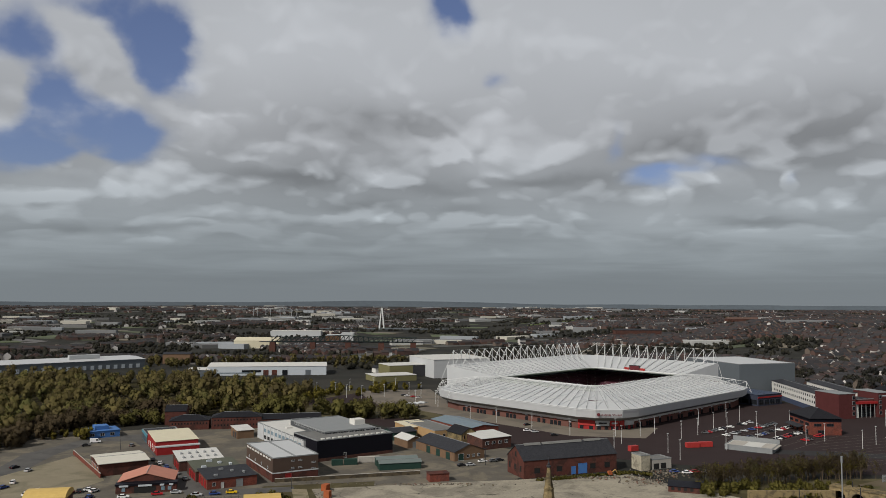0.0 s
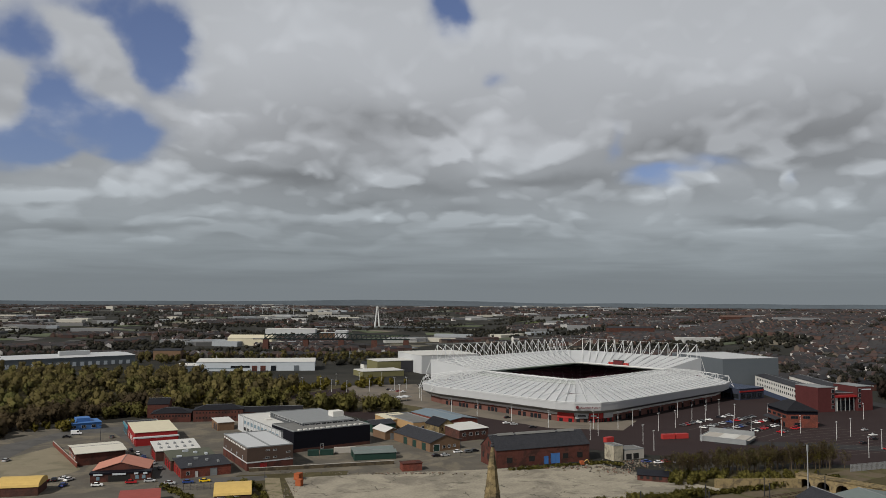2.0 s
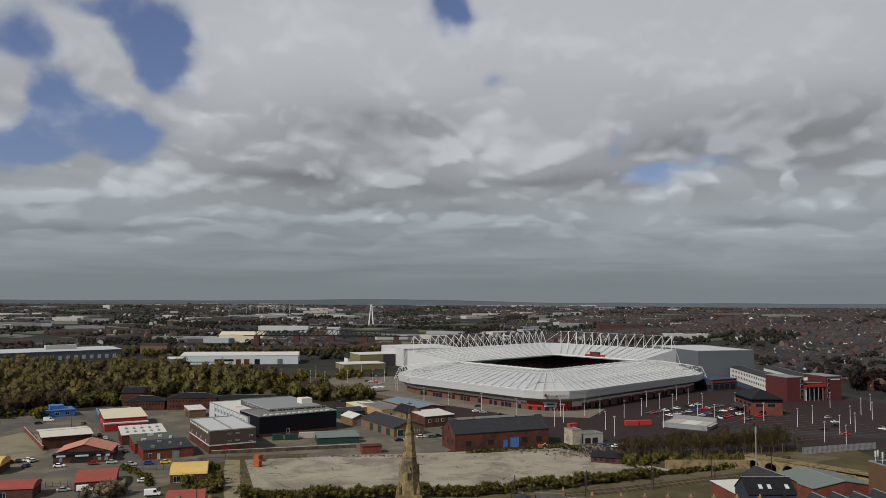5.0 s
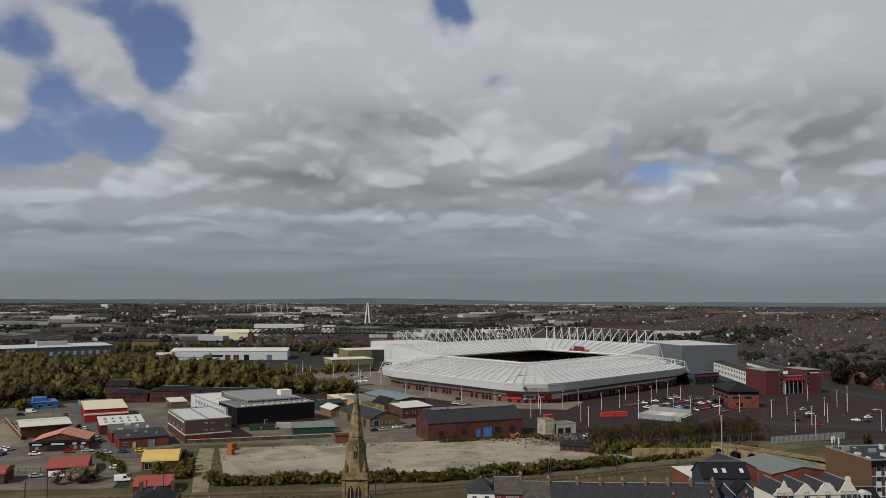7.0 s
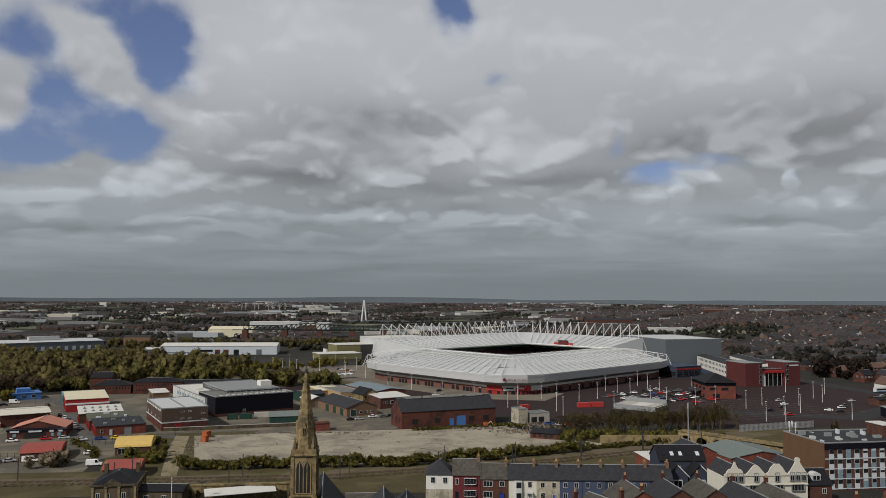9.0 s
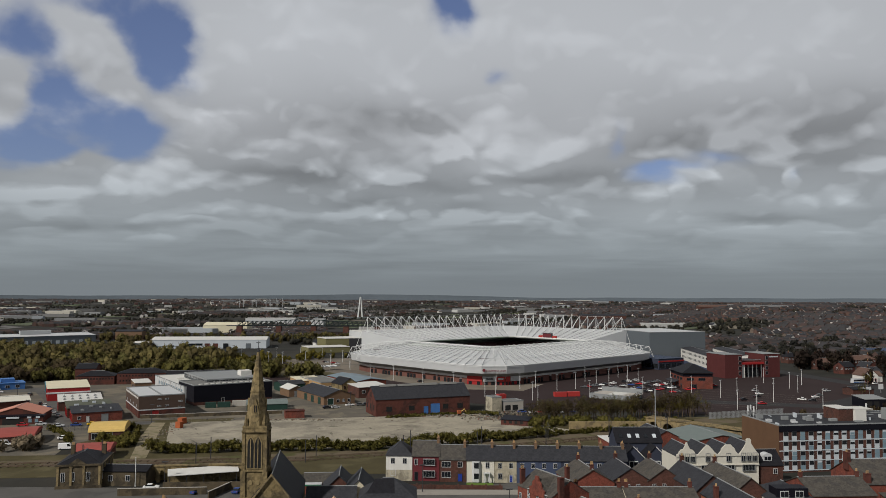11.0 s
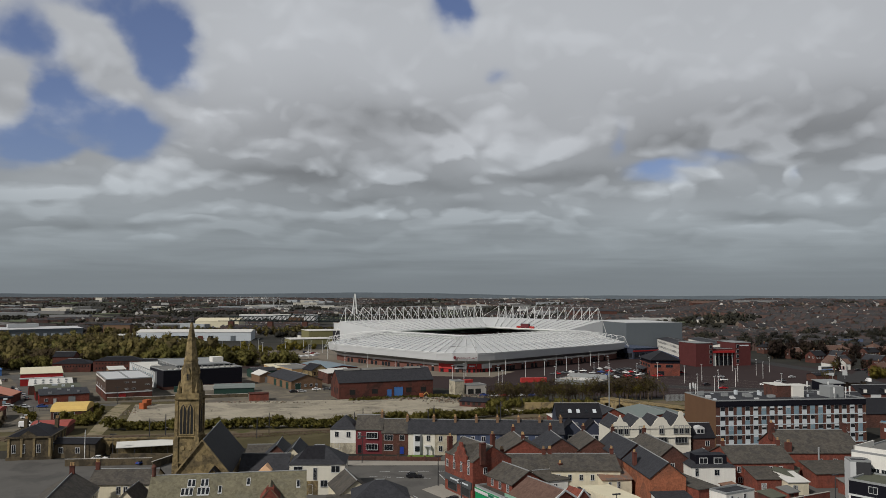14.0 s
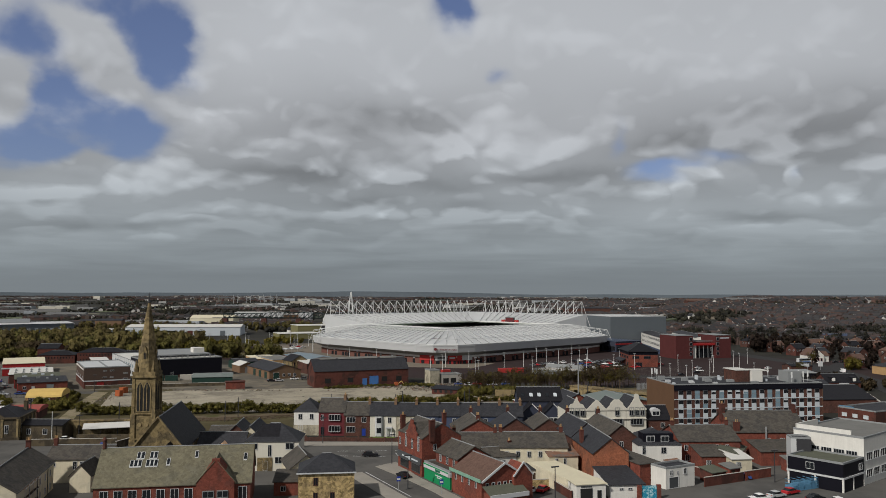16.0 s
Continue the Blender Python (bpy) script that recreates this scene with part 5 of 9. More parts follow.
box_on(hb, "writing", 34.5, 42.0, -3.56, -3.5, 13.6, 14.3, "pale_clad", "pale hotel lettering bars")
for u in (18.5, 22, 25.5, 29):
    part("porch_column", Shape().tube((u, -2.6, -0.5), (u, -2.6, 9.0), 0.22, sides=8), "lead_grey", hb)
building("hotel_rear_wing", "white hotel wing with a shallow dark roof", "hotel", 276, 534, -4, 15, 76, 13.4, "light_wall", "gy", 1.2, "slate", [("l", 4, 10, 1.4, 1.6, 4, 16, "lead_grey", "glass", 0.06, "window", 0), ("f", 3, 10, 1.4, 1.6, 4, 3, "lead_grey", "glass", 0.06, "window", 0)])
rg = building("glazed_hall", "low dark navy entrance hall with a red band and glazing", "hall", 226, 566, 30, 26, 36, 8.0, "navy_render", "flat", 0, "solar_blue", [("l", 1, 1, 6, 3.4, 7, 5, "dark_metal", "glass"), ("f", 1, 1, 5, 3.4, 6, 4, "dark_metal", "glass")])
box_on(rg, "red_band", -0.3, 26.3, -0.3, 0, 5.6, 6.6, "red_paint", "red sign band")

# ---- sheds beside the stadium ----
building("blue_roofed_shed", "brick shed with a blue grey metal roof", "industrial unit", 14.6, 433.8, 32, 20, 40, 4.8, "red_brick", "gy", 1.4, "blue_slate", [("f", 2, 0.3, 3, 3, 5, 3, "dark_metal", "dark_metal", 0.1, "door", 0)])
building("tan_flat_block", "tan brick block with a flat roof", "industrial unit", -4.0, 424.0, 30, 14, 34, 5.2, "tan_brick", "parapet", 0, "grey_felt", [("f", 1.5, 2, 1.6, 1.4, 3.5, 3)])
building("low_green_shed", "low green sheet clad shed", "industrial unit", -26, 424, 30, 14, 14, 4.0, "green_box", "gx", 1.4, "slate", [])
building("cream_shed", "shed with a cream corrugated roof", "industrial unit", -18, 438, 30, 15, 18, 4.6, "tan_brick", "mono", 0.8, "cream_roof", [])
ds = building("gabled_workshop", "brown brick workshop with a wide dark slate roof", "industrial unit", 5.9, 372.0, 32, 17, 36, 4.2, "tan_brown", "gy", 3.0, "slate", [("f", 2, 0.1, 3.2, 3.2, 1, 1, "white_sheet", "green_box", 0.1, "door", 0), ("f", 7, 1.2, 1.4, 1.4, 3, 3), ("l", 4, 0.1, 3.6, 3.4, 9, 3, "dark_metal", "green_box", 0.1, "door", 0)])
building("twin_gable_shed", "small shed with a pale twin gabled roof", "industrial unit", -17.5, 402.5, 32, 9, 14, 4.0, "tan_brown", "gy", 1.8, "pale_roof", [("f", 3, 0.1, 3, 3, 1, 1, "lead_grey", "lead_grey", 0.1, "door", 0)])
ft = building("flat_topped_store", "dark brick store with a white roof edge", "industrial unit", 20.3, 399.2, 32, 18, 16, 5.6, "dark_brick", "mono", 0.9, "pale_roof", [("f", 2, 2.5, 2, 1.6, 4, 4)])
building("arched_window_house", "dark stone gabled house with a row of arched windows", "industrial unit", 10.0, 409.0, 32, 10, 14, 6.0, "stone", "gy", 3.2, "dark_slate", [("f", 1.2, 3.4, 1.2, 2.2, 2.0, 4, "tan_brick", "glass", 0.1, "window", 0)])
rn = building("ruined_white_block", "derelict white rendered block with a flat roof", "ruin", 89.0, 354.5, 24, 5, 7, 6.6, "old_render", "parapet", 0, "grey_felt", [])
building("concrete_store", "weathered concrete store beside the white ruin", "ruin", 94.5, 357.5, 24, 11, 8, 4.2, "concrete", "parapet", 0, "grey_felt", [("f", 1, 0.2, 3, 2.4, 4, 2, "rubber", "rubber", 0.05, "door", 0)])
bn = building("burnt_brick_shed", "low burnt out brick shed with a collapsed black roof", "ruin", 90.5, 318.0, -18, 12, 7, 2.2, "soot_brick", "mono", 0.8, "black_clad", [("f", 1.2, 0.8, 1.2, 1.2, 2.4, 4, "rubber", "rubber", 0.05, "window", 0)])
fl = building("white_flat_store", "long low store with pale roof panels", "industrial unit", 145.0, 407.0, -34, 23, 17, 2.2, "lead_grey", "parapet", 0, "pale_roof", [])
part("back_parapet", Shape().box(0, 23.2, 17.1, 17.6, -0.3, 4.6), "lead_grey", fl)
for k in range(3):
    part("roof_panel", Shape().box(1.0 + k * 8, 8.4 + k * 8, 1.0, 15.8, 2.2, 2.36), "pale_roof" if k % 2 else "concrete", fl)
building("green_roofed_shed", "large shed with a grey green sheet roof", "industrial unit", 153.0, 256.0, 12, 24, 22, 4.6, "red_brick", "gy", 2.0, "green_sheet", [])
building("dark_gable_store", "slate roofed store beside the railway", "industrial unit", 140.0, 262.0, 12, 13, 16, 4.0, "red_brick", "gy", 3.2, "slate", [])
building("pale_roofed_annex", "brick annex with a white roof", "industrial unit", 125.0, 250.0, 10, 10, 16, 4.2, "red_brick", "mono", 0.6, "pale_roof", [])


def container(x, y, ang, material, label, length=12.0, z=0.0):
    c = thing("container", label, "container", x, y, z, ang)
    s = Shape().box(0, length, 0, 2.4, 0.1, 2.6)
    part("body", s, material, c)
    for k in range(int(length / 1.0)):
        part("rib", Shape().box(0.3 + k, 0.6 + k, -0.06, 0.0, 0.25, 2.45), material, c)
    part("door", Shape().box(-0.06, 0, 0.1, 2.3, 0.2, 2.5), material, c)
    return c


for x, y, a, m, label, ln in ((95, 398.5, 30, "red_bright", "bright red shipping container", 5), (126.5, 409, 12, "red_bright", "bright red shipping container", 7), (134, 411, 12, "red_bright", "bright red shipping container", 7),
                               (-38.7, 367.5, 12, "concrete", "plain grey storage container", 10), (-50, 361, 12, "green_box", "dark green storage container", 5), (-44.5, 362.5, 12, "green_box", "dark green storage container", 6),
                               (-45.5, 314, 70, "orange_rust", "rusty orange skip container", 3), (-43, 304, 70, "orange_rust", "rusty orange skip container", 2)):
    container(x, y, a, m, label, ln)

for x, y in ((-27.6, 352.0), (-29.5, 360.0)):
    building("green_storage_shed", "low dark green clad storage shed with a pale green sheet roof", "shed", x, y, 15, 19, 5.0, 3.0, "green_box", "gx", 0.8, "green_sheet", [])
building("brick_hut", "small red brick hut on the boundary wall", "shed", -5.0, 331.0, 17, 8.5, 5, 3.2, "red_brick", "flat", 0, "soot_brick", [])
mq = thing("marquee", "row of white fabric canopies beside the stadium", "marquee", -24.5, 540.0, 0, 42)
for k in range(4):
    part("canopy", Shape().prism([(k * 5.0 + 5.0 * j / 6, 0, 2.6 + 0.9 * math.sin(math.pi * j / 6)) for j in range(7)], (0, -6.0, 0)), "white_sheet", mq)
    part("post", Shape().tube((k * 5.0 + 0.2, 0.3, 0), (k * 5.0 + 0.2, 0.3, 2.7), 0.08, sides=5), "white_steel", mq)

# roof details of the estate
for k in range(8):
    box_on(sh, "roof_rib", 0.4 + k * 2.7, 0.55 + k * 2.7, -0.5, 0.0, 5.2, 5.5, "light_wall")
for k in range(5):
    for v in (4.0, 11.0):
        z = 4.4 + 1.2 * v / 19 + 0.15
        part("roof_light", Shape().prism([(2 + k * 3.4, v, z), (3.4 + k * 3.4, v, z), (2.7 + k * 3.4, v, z + 0.9)], (0, -2.6, 0)), "lead_grey", gu, "grey triangular roof light")
for u, v, ww, dd in ((3, 4, 2.0, 1.2), (11, 9, 1.4, 1.4), (15, 5, 1.0, 2.0), (7, 13, 2.4, 1.0)):
    box_on(fu, "roof_vent", u, u + ww, v, v + dd, 4.4, 5.2 + 0.05 * v, "pale_clad")
    box_on(du, "roof_vent", u + 0.5, u + 0.5 + ww * 0.7, v - 1, v - 1 + dd, 4.1, 4.9 + 0.04 * v, "lead_grey")
box_on(bb, "roof_seam", 9.6, 10.4, 0.6, 37.4, 9.5, 9.75, "lead_grey", "dark seam along the white roof")
for k in range(9):
    box_on(bb, "parapet_window", -0.2, -0.02, 2.5 + k * 4.0, 5.0 + k * 4.0, 8.3, 9.0, "light_wall")
box_on(rs, "roof_room", 22, 28, 12, 18, 10.7, 13.4, "light_wall", "white lift room on the roof")
for k in range(12):
    box_on(bh, "roof_light", 3 + k * 3.0, 4.6 + k * 3.0, 1.2, 2.6, 9.7, 10.3, "light_wall", "small white roof light")
for k in range(11):
    box_on(gw, "mullion", -0.35, 0.0, 1.6 + k * 5.2, 2.1 + k * 5.2, 0.2, 8.3, "white_steel")
for u, v in ((4, 5), (9, 15), (14, 24), (6, 36), (12, 46)):
    box_on(gw, "roof_light", u, u + 3.2, v, v + 2.4, 8.1, 8.7, "light_wall", "white roof light")


# ---- town houses near the railway ----
def terrace_house(label, x, y, ang, w, d, h, rise, wall, roof="slate", wins=None, stacks=1, group="terrace beside the railway", stone="lead_grey"):
    step = w / 2
    if wins is None:
        wins = [("f", step / 2 - 0.6, h - 2.4, 1.2, 1.6, step, 2), ("f", step / 2 - 0.6, 1.0, 1.3, 1.8, step * 2, 1), ("f", step * 1.5 - 0.5, 0.1, 1.0, 2.2, 1, 1, "white_sheet", "door_blue", 0.12, "door")]
    b = building("terrace_house", label, "house", x, y, ang, w, d, h, wall, "gx", rise, roof, wins, group)
    for k in range(stacks):
        chimney(b, w - 0.5, d / 2, h + rise - 0.8, h + rise + 1.0, 0.8, 2.0, 2, "tan_brown")
    return b


A0 = -1.5
white = building("terrace_house", "pale grey rendered end house with a hipped slate roof", "house", 48.6, 216.8, A0, 7.9, 10, 7.4, "dirty_white", "hip", 3.6, "slate",
                 [("f", 1.4, 5.0, 1.3, 1.7, 3.6, 2), ("f", 1.4, 1.4, 1.5, 1.8, 3.6, 1)], "terrace beside the railway", base=3.2, base_mat="old_render")
terrace_house("maroon painted house with white bay windows", 56.6, 216.5, A0, 8.1, 10, 7.4, 3.6, "maroon_render", "old_slate",
              [("f", 0.6, 4.7, 1.0, 1.8, 1, 1), ("f", 3.2, 4.7, 3.6, 1.9, 1, 1, "white_sheet", "glass", 0.5, "window", 3), ("f", 3.2, 1.2, 3.6, 1.9, 1, 1, "white_sheet", "glass", 0.5, "window", 3), ("f", 0.6, 0.2, 1.1, 2.5, 1, 1, "dark_metal", "glass", 0.12, "door", 0)])
terrace_house("brown brick house with a blue front door", 64.8, 215.6, A0, 8.0, 9, 6.6, 3.4, "dark_brick", "old_slate",
              [("f", 0.6, 4.3, 2.8, 1.7, 1, 1, "white_sheet", "glass", 0.12, "window", 2), ("f", 5.4, 4.3, 1.5, 1.7, 1, 1), ("f", 0.6, 1.2, 2.8, 1.8, 1, 1, "white_sheet", "glass", 0.12, "window", 2), ("f", 5.4, 0.1, 1.4, 2.4, 1, 1, "dark_metal", "door_blue", 0.12, "door", 0)])
cream = terrace_house("cream rendered house with a tall white bay window", 72.9, 215.2, A0, 8.2, 9, 6.6, 3.4, "cream_white", "slate",
                      [("f", 5.6, 4.2, 1.2, 1.8, 1, 1), ("f", 5.4, 0.1, 1.2, 2.4, 1, 1, "white_sheet", "light_wall", 0.2, "door", 0)])
bay = part("bay_window", Shape().add([(1.6, 0, 0.2), (2.1, -1.0, 0.2), (3.7, -1.0, 0.2), (4.2, 0, 0.2), (1.6, 0, 6.2), (2.1, -1.0, 6.2), (3.7, -1.0, 6.2), (4.2, 0, 6.2)], [(0, 1, 5, 4), (1, 2, 6, 5), (2, 3, 7, 6), (4, 5, 6, 7)]), "white_sheet", cream, "white bay window")
for zz in (1.2, 4.3):
    part("pane", Shape().box(2.2, 3.6, -1.06, -1.02, zz, zz + 1.6), "glass", bay)
part("porch", Shape().box(5.0, 7.0, -1.2, 0.0, 2.7, 3.0).box(5.1, 5.35, -1.15, -0.9, 0, 2.7).box(6.65, 6.9, -1.15, -0.9, 0, 2.7), "white_sheet", cream, "white columned porch")
xs = 81.2
for k, (wall, label) in enumerate((("old_render", "grey buff terrace house with a slate roof"), ("blue_grey_render", "pale blue rendered terrace house with a slate roof"), ("blue_grey_render", "pale blue rendered terrace house with a slate roof"),
                                   ("navy_render", "dark navy rendered terrace house with a slate roof"), ("blue_grey_render", "pale blue rendered terrace house with a slate roof"), ("navy_render", "dark navy rendered terrace house with a slate roof"))):
    terrace_house(label, xs, 215.0 - 0.03 * k, A0, 6.6, 9, 6.6, 3.3, wall, "slate")
    xs += 6.6

nv = building("navy_pub", "dark navy painted public house with a black slate roof", "pub", 120.8, 228.5, 2, 14.5, 10, 9.5, "navy_render", "gx", 3.8, "dark_slate", [("f", 5.5, 6.2, 1.2, 1.6, 3.5, 1)])
for k in range(2):
    u = 0.4 + k * 7.0
    part("front_gable", Shape().prism([(u, -6, -0.5), (u + 6.4, -6, -0.5), (u + 6.4, -6, 6.0), (u + 3.2, -6, 9.2), (u, -6, 6.0)], (0, -6.0, 0)), "navy_render", nv)
    part("front_roof", Shape().prism([(u - 0.3, -6.3, 6.0), (u + 3.2, -6.3, 9.5), (u + 3.2, 0, 9.5), (u - 0.3, 0, 6.0)], (0, 0, 0.2)).prism([(u + 3.2, -6.3, 9.5), (u + 6.7, -6.3, 6.0), (u + 6.7, 0, 6.0), (u + 3.2, 0, 9.5)], (0, 0, 0.2)), "dark_slate", nv)
    part("bargeboard", Shape().prism([(u + 3.2, -6.4, 9.6), (u + 6.8, -6.4, 6.0), (u + 6.8, -6.4, 5.7), (u + 3.2, -6.4, 9.2)], (0, -0.1, 0)), "white_sheet", nv)
    w_ = part("window", Shape().box(u + 1.8, u + 4.6, -6.5, -6.0, 2.6, 5.0), "white_sheet", nv)
    part("pane", Shape().box(u + 2.0, u + 3.1, -6.55, -6.5, 2.8, 4.8).box(u + 3.3, u + 4.4, -6.55, -6.5, 2.8, 4.8), "glass", w_)
for k in range(5):
    y0, z0 = 1.4, 9.5 + 3.8 * 1.4 / 5
    part("rooflight", Shape().prism([(1.2 + k * 2.7, y0, z0 + 0.3), (2.3 + k * 2.7, y0, z0 + 0.3), (2.3 + k * 2.7, y0 + 1.2, z0 + 1.2), (1.2 + k * 2.7, y0 + 1.2, z0 + 1.2)], (0, 0, 0.12)), "pale_clad" if k % 3 else "glass", nv)


def shaped_gable(w, kind):
    """Outline of a shaped gable over a front w wide, from the eaves up."""
    if kind == 0:
        half = [(0, 0), (0, 0.5), (0.10, 0.9), (0.14, 1.5), (0.22, 2.0), (0.34, 2.2), (0.40, 2.9), (0.45, 3.5), (0.47, 4.1)]
    elif kind == 1:
        half = [(0, 0), (0.02, 0.5), (0.16, 1.3), (0.3, 2.3), (0.42, 3.0), (0.46, 3.2)]
    elif kind == 2:
        half = [(0, 0), (0.0, 0.6), (0.08, 1.0), (0.16, 1.6), (0.2, 2.3), (0.3, 2.8), (0.36, 3.3)]
    else:
        half = [(0, 0), (0.0, 0.4), (0.14, 1.3), (0.28, 2.6), (0.38, 3.6), (0.38, 4.6), (0.44, 5.0)]
    left = [(f * w, z) for f, z in half]
    return left + [(w - x, z) for x, z in reversed(left)]


gx, gy_, ga = 133.6, 208.3, 6.0
for k in range(4):
    c, s_ = math.cos(radians(ga)), math.sin(radians(ga))
    wk = 6.3
    b = building("gabled_house", "cream painted house with a curved shaped gable", "house", gx + k * wk * c, gy_ + k * wk * s_, ga, wk - 0.05, 11, 9.3, "cream_white", "gy", 3.0 if k != 3 else 3.6, "slate", [], "row of cream gabled houses", over=0.0)
    out = shaped_gable(wk, k)
    part("shaped_gable", Shape().prism([(x, -0.25, 9.3 + z) for x, z in out], (0, -0.35, 0)), "cream_white", b)
    nwin = (3, 1, 1, 3)[k]
    for j in range(nwin):
        u = wk / 2 - 0.55 + (j - (nwin - 1) / 2) * 1.75
        opening(b, "f", wk, 11, u, 7.7, 1.35, 2.5, "lead_grey", "glass", 0.36)
    opening(b, "f", wk, 11, 1.2, 4.9, 3.8, 1.9, "lead_grey", "glass", 0.5, "window", 3)
    part("string_course", Shape().box(0, wk - 0.05, -0.4, 0.0, 6.6, 6.85), "cream_white", b)
building("end_house", "dark brick house with a black slate roof", "house", 159.5, 212, ga, 7, 9, 6.2, "dark_brick", "gx", 3.6, "dark_slate", [("f", 4, 3.6, 1.3, 1.6, 1, 1)])
dm = thing("roof_dormer", "white arched dormer on a black slate roof", "dormer", 161.0, 213.2, 7.0, ga)
part("dormer_body", Shape().box(0, 2.6, 0, 2.4, 0.0, 1.5), "white_sheet", dm)
part("arched_head", Shape().prism([(1.3 + 1.4 * math.cos(t / 8 * math.pi), -0.1, 1.5 + 1.0 * math.sin(t / 8 * math.pi)) for t in range(9)], (0, -2.4, 0)), "white_sheet", dm)
part("pane", Shape().box(0.3, 1.2, -0.06, -0.01, 0.4, 1.5).box(1.4, 2.3, -0.06, -0.01, 0.4, 1.5), "glass", dm)

# ---- office block ----
of = building("office_block", "four storey brown brick office block with white and blue window panels", "office block", 172.8, 230.0, 9, 54, 22, 14.6, "dark_brick", "parapet", 0, "slate", [])
box_on(of, "fascia", -0.1, 54.1, -0.25, 0.0, 12.9, 14.7, "black_clad", "dark fascia under the roof")
box_on(of, "end_wall", -0.12, 0.0, -0.1, 22.1, -0.5, 14.7, "tan_dark", "plain brown brick end wall")
box_on(of, "end_wall", 54.0, 54.12, -0.1, 22.1, -0.5, 14.7, "tan_dark", "plain brown brick end wall")
random.seed(5)
for fl in range(4):
    zf0 = 0.7 + fl * 3.1
    box_on(of, "string_course", -0.05, 54.05, -0.16, 0.0, zf0 - 0.2, zf0 + 0.05, "pale_clad")
    for k in range(18):
        u = 1.5 + k * 2.92
        blue = random.random() < 0.28
        wn = part("window", Shape().box(u, u + 1.7, -0.12, 0.05, zf0 + 1.45, zf0 + 2.85), "pale_clad" if random.random() < 0.4 else "lead_grey", of)
        part("pane", Shape().box(u + 0.1, u + 1.6, -0.16, -0.11, zf0 + 1.55, zf0 + 2.75), "blue_pane" if blue and random.random() < 0.7 else "glass", wn)
        part("spandrel_panel", Shape().box(u, u + 1.7, -0.10, 0.05, zf0 + 0.06, zf0 + 1.44), "blue_pane" if blue else "pale_clad", of)
        if random.random() < 0.35:
            part("blind", Shape().box(u + 0.1, u + 1.6, -0.18, -0.16, zf0 + 2.2, zf0 + 2.75), "pale_clad", wn)
pt = part("plant_room", Shape().box(26.0, 31.2, 7, 15, 14.2, 18.6), "dark_brick", of, "brick plant room on the roof")
box_on(of, "plant_room_roof", 25.8, 31.4, 6.8, 15.2, 18.6, 18.85, "pale_roof")
box_on(of, "stair_head", 31.5, 35.5, 6, 12, 14.2, 18.4, "light_wall")
box_on(of, "stair_head_roof", 31.45, 38, 6, 12.2, 18.4, 18.65, "pale_roof")
box_on(of, "stair_head", 44, 49, 4, 10, 14.2, 18.4, "lead_grey")
for k in range(26):
    u = 1 + (k * 7.3) % 51
    v = 1 + (k * 3.7) % 19
    hh = 0.5 + (k % 5) * 0.35
    box_on(of, "roof_unit", u, u + 0.6 + (k % 3) * 0.9, v, v + 0.7 + (k % 2) * 0.8, 14.25, 14.3 + hh, ("pale_clad", "white_sheet", "lead_grey")[k % 3])
for k in range(9):
    u, v = (1.0, 2.0, 2.6, 44, 46, 49, 50.5, 52, 53)[k], (20, 18, 21, 2, 20, 3, 8, 5, 18)[k]
    s = Shape().tube((u, v, 14.2), (u, v, 18.0), 0.07, sides=5).box(u - 0.2, u + 0.2, v - 0.15, v + 0.15, 16.4, 18.4)
    part("antenna", s, "white_steel", of, "white mobile phone antenna")

# ---- church ----
ch = thing("church", "dark stone church with a tall octagonal spire and slate nave", "church", 19.6, 161.0, 0.0, 2.0)
W = 5.0
tower = part("tower", Shape().box(0, W, 0, W, -1, 24.0), "stone", ch, "square stone bell tower")
for (x, y) in ((0, 0), (W, 0), (W, W), (0, W)):
    for z0, z1, e in ((-1, 9, 0.8), (9, 15, 0.6), (15, 24.2, 0.38)):
        part("buttress", Shape().box(x - e, x + e, y - e * 0.55, y + e * 0.55, z0, z1, 0.92), "stone", tower)
for z0, e in ((8.8, 0.35), (15.0, 0.3), (24.0, 0.45), (24.9, 0.3)):
    part("string_course", Shape().box(-e, W + e, -e, W + e, z0, z0 + 0.35), "stone", tower)
part("parapet", Shape().box(-0.25, W + 0.25, -0.25, W + 0.25, 24.3, 25.4), "stone", tower)
for face in range(2):
    for k in range(2):
        u = 0.95 + k * 1.7
        s = Shape()
        pts = [(u, 15.8), (u + 1.4, 15.8), (u + 1.4, 21.4), (u + 1.15, 22.2), (u + 0.7, 22.8), (u + 0.25, 22.2), (u, 21.4)]
        rim = [(u - 0.25, 15.5), (u + 1.65, 15.5), (u + 1.65, 21.5), (u + 1.3, 22.5), (u + 0.7, 23.2), (u + 0.1, 22.5), (u - 0.25, 21.5)]
        if face == 0:
            part("belfry_arch", Shape().prism([(a, -0.16, b) for a, b in rim], (0, -0.16, 0)), "stone_pale", tower)
            ob = part("louvre_opening", s.prism([(a, -0.2, b) for a, b in pts], (0, -0.05, 0)), "rubber", tower)
            part("mullion", Shape().box(u + 0.6, u + 0.8, -0.3, -0.15, 15.8, 22.4), "stone_pale", ob)
        else:
            part("belfry_arch", Shape().prism([(W + 0.16, a, b) for a, b in rim], (0.16, 0, 0)), "stone_pale", tower)
            ob = part("louvre_opening", s.prism([(W + 0.2, a, b) for a, b in pts], (0.05, 0, 0)), "rubber", tower)
            part("mullion", Shape().box(W + 0.15, W + 0.3, u + 0.6, u + 0.8, 15.8, 22.4), "stone_pale", ob)
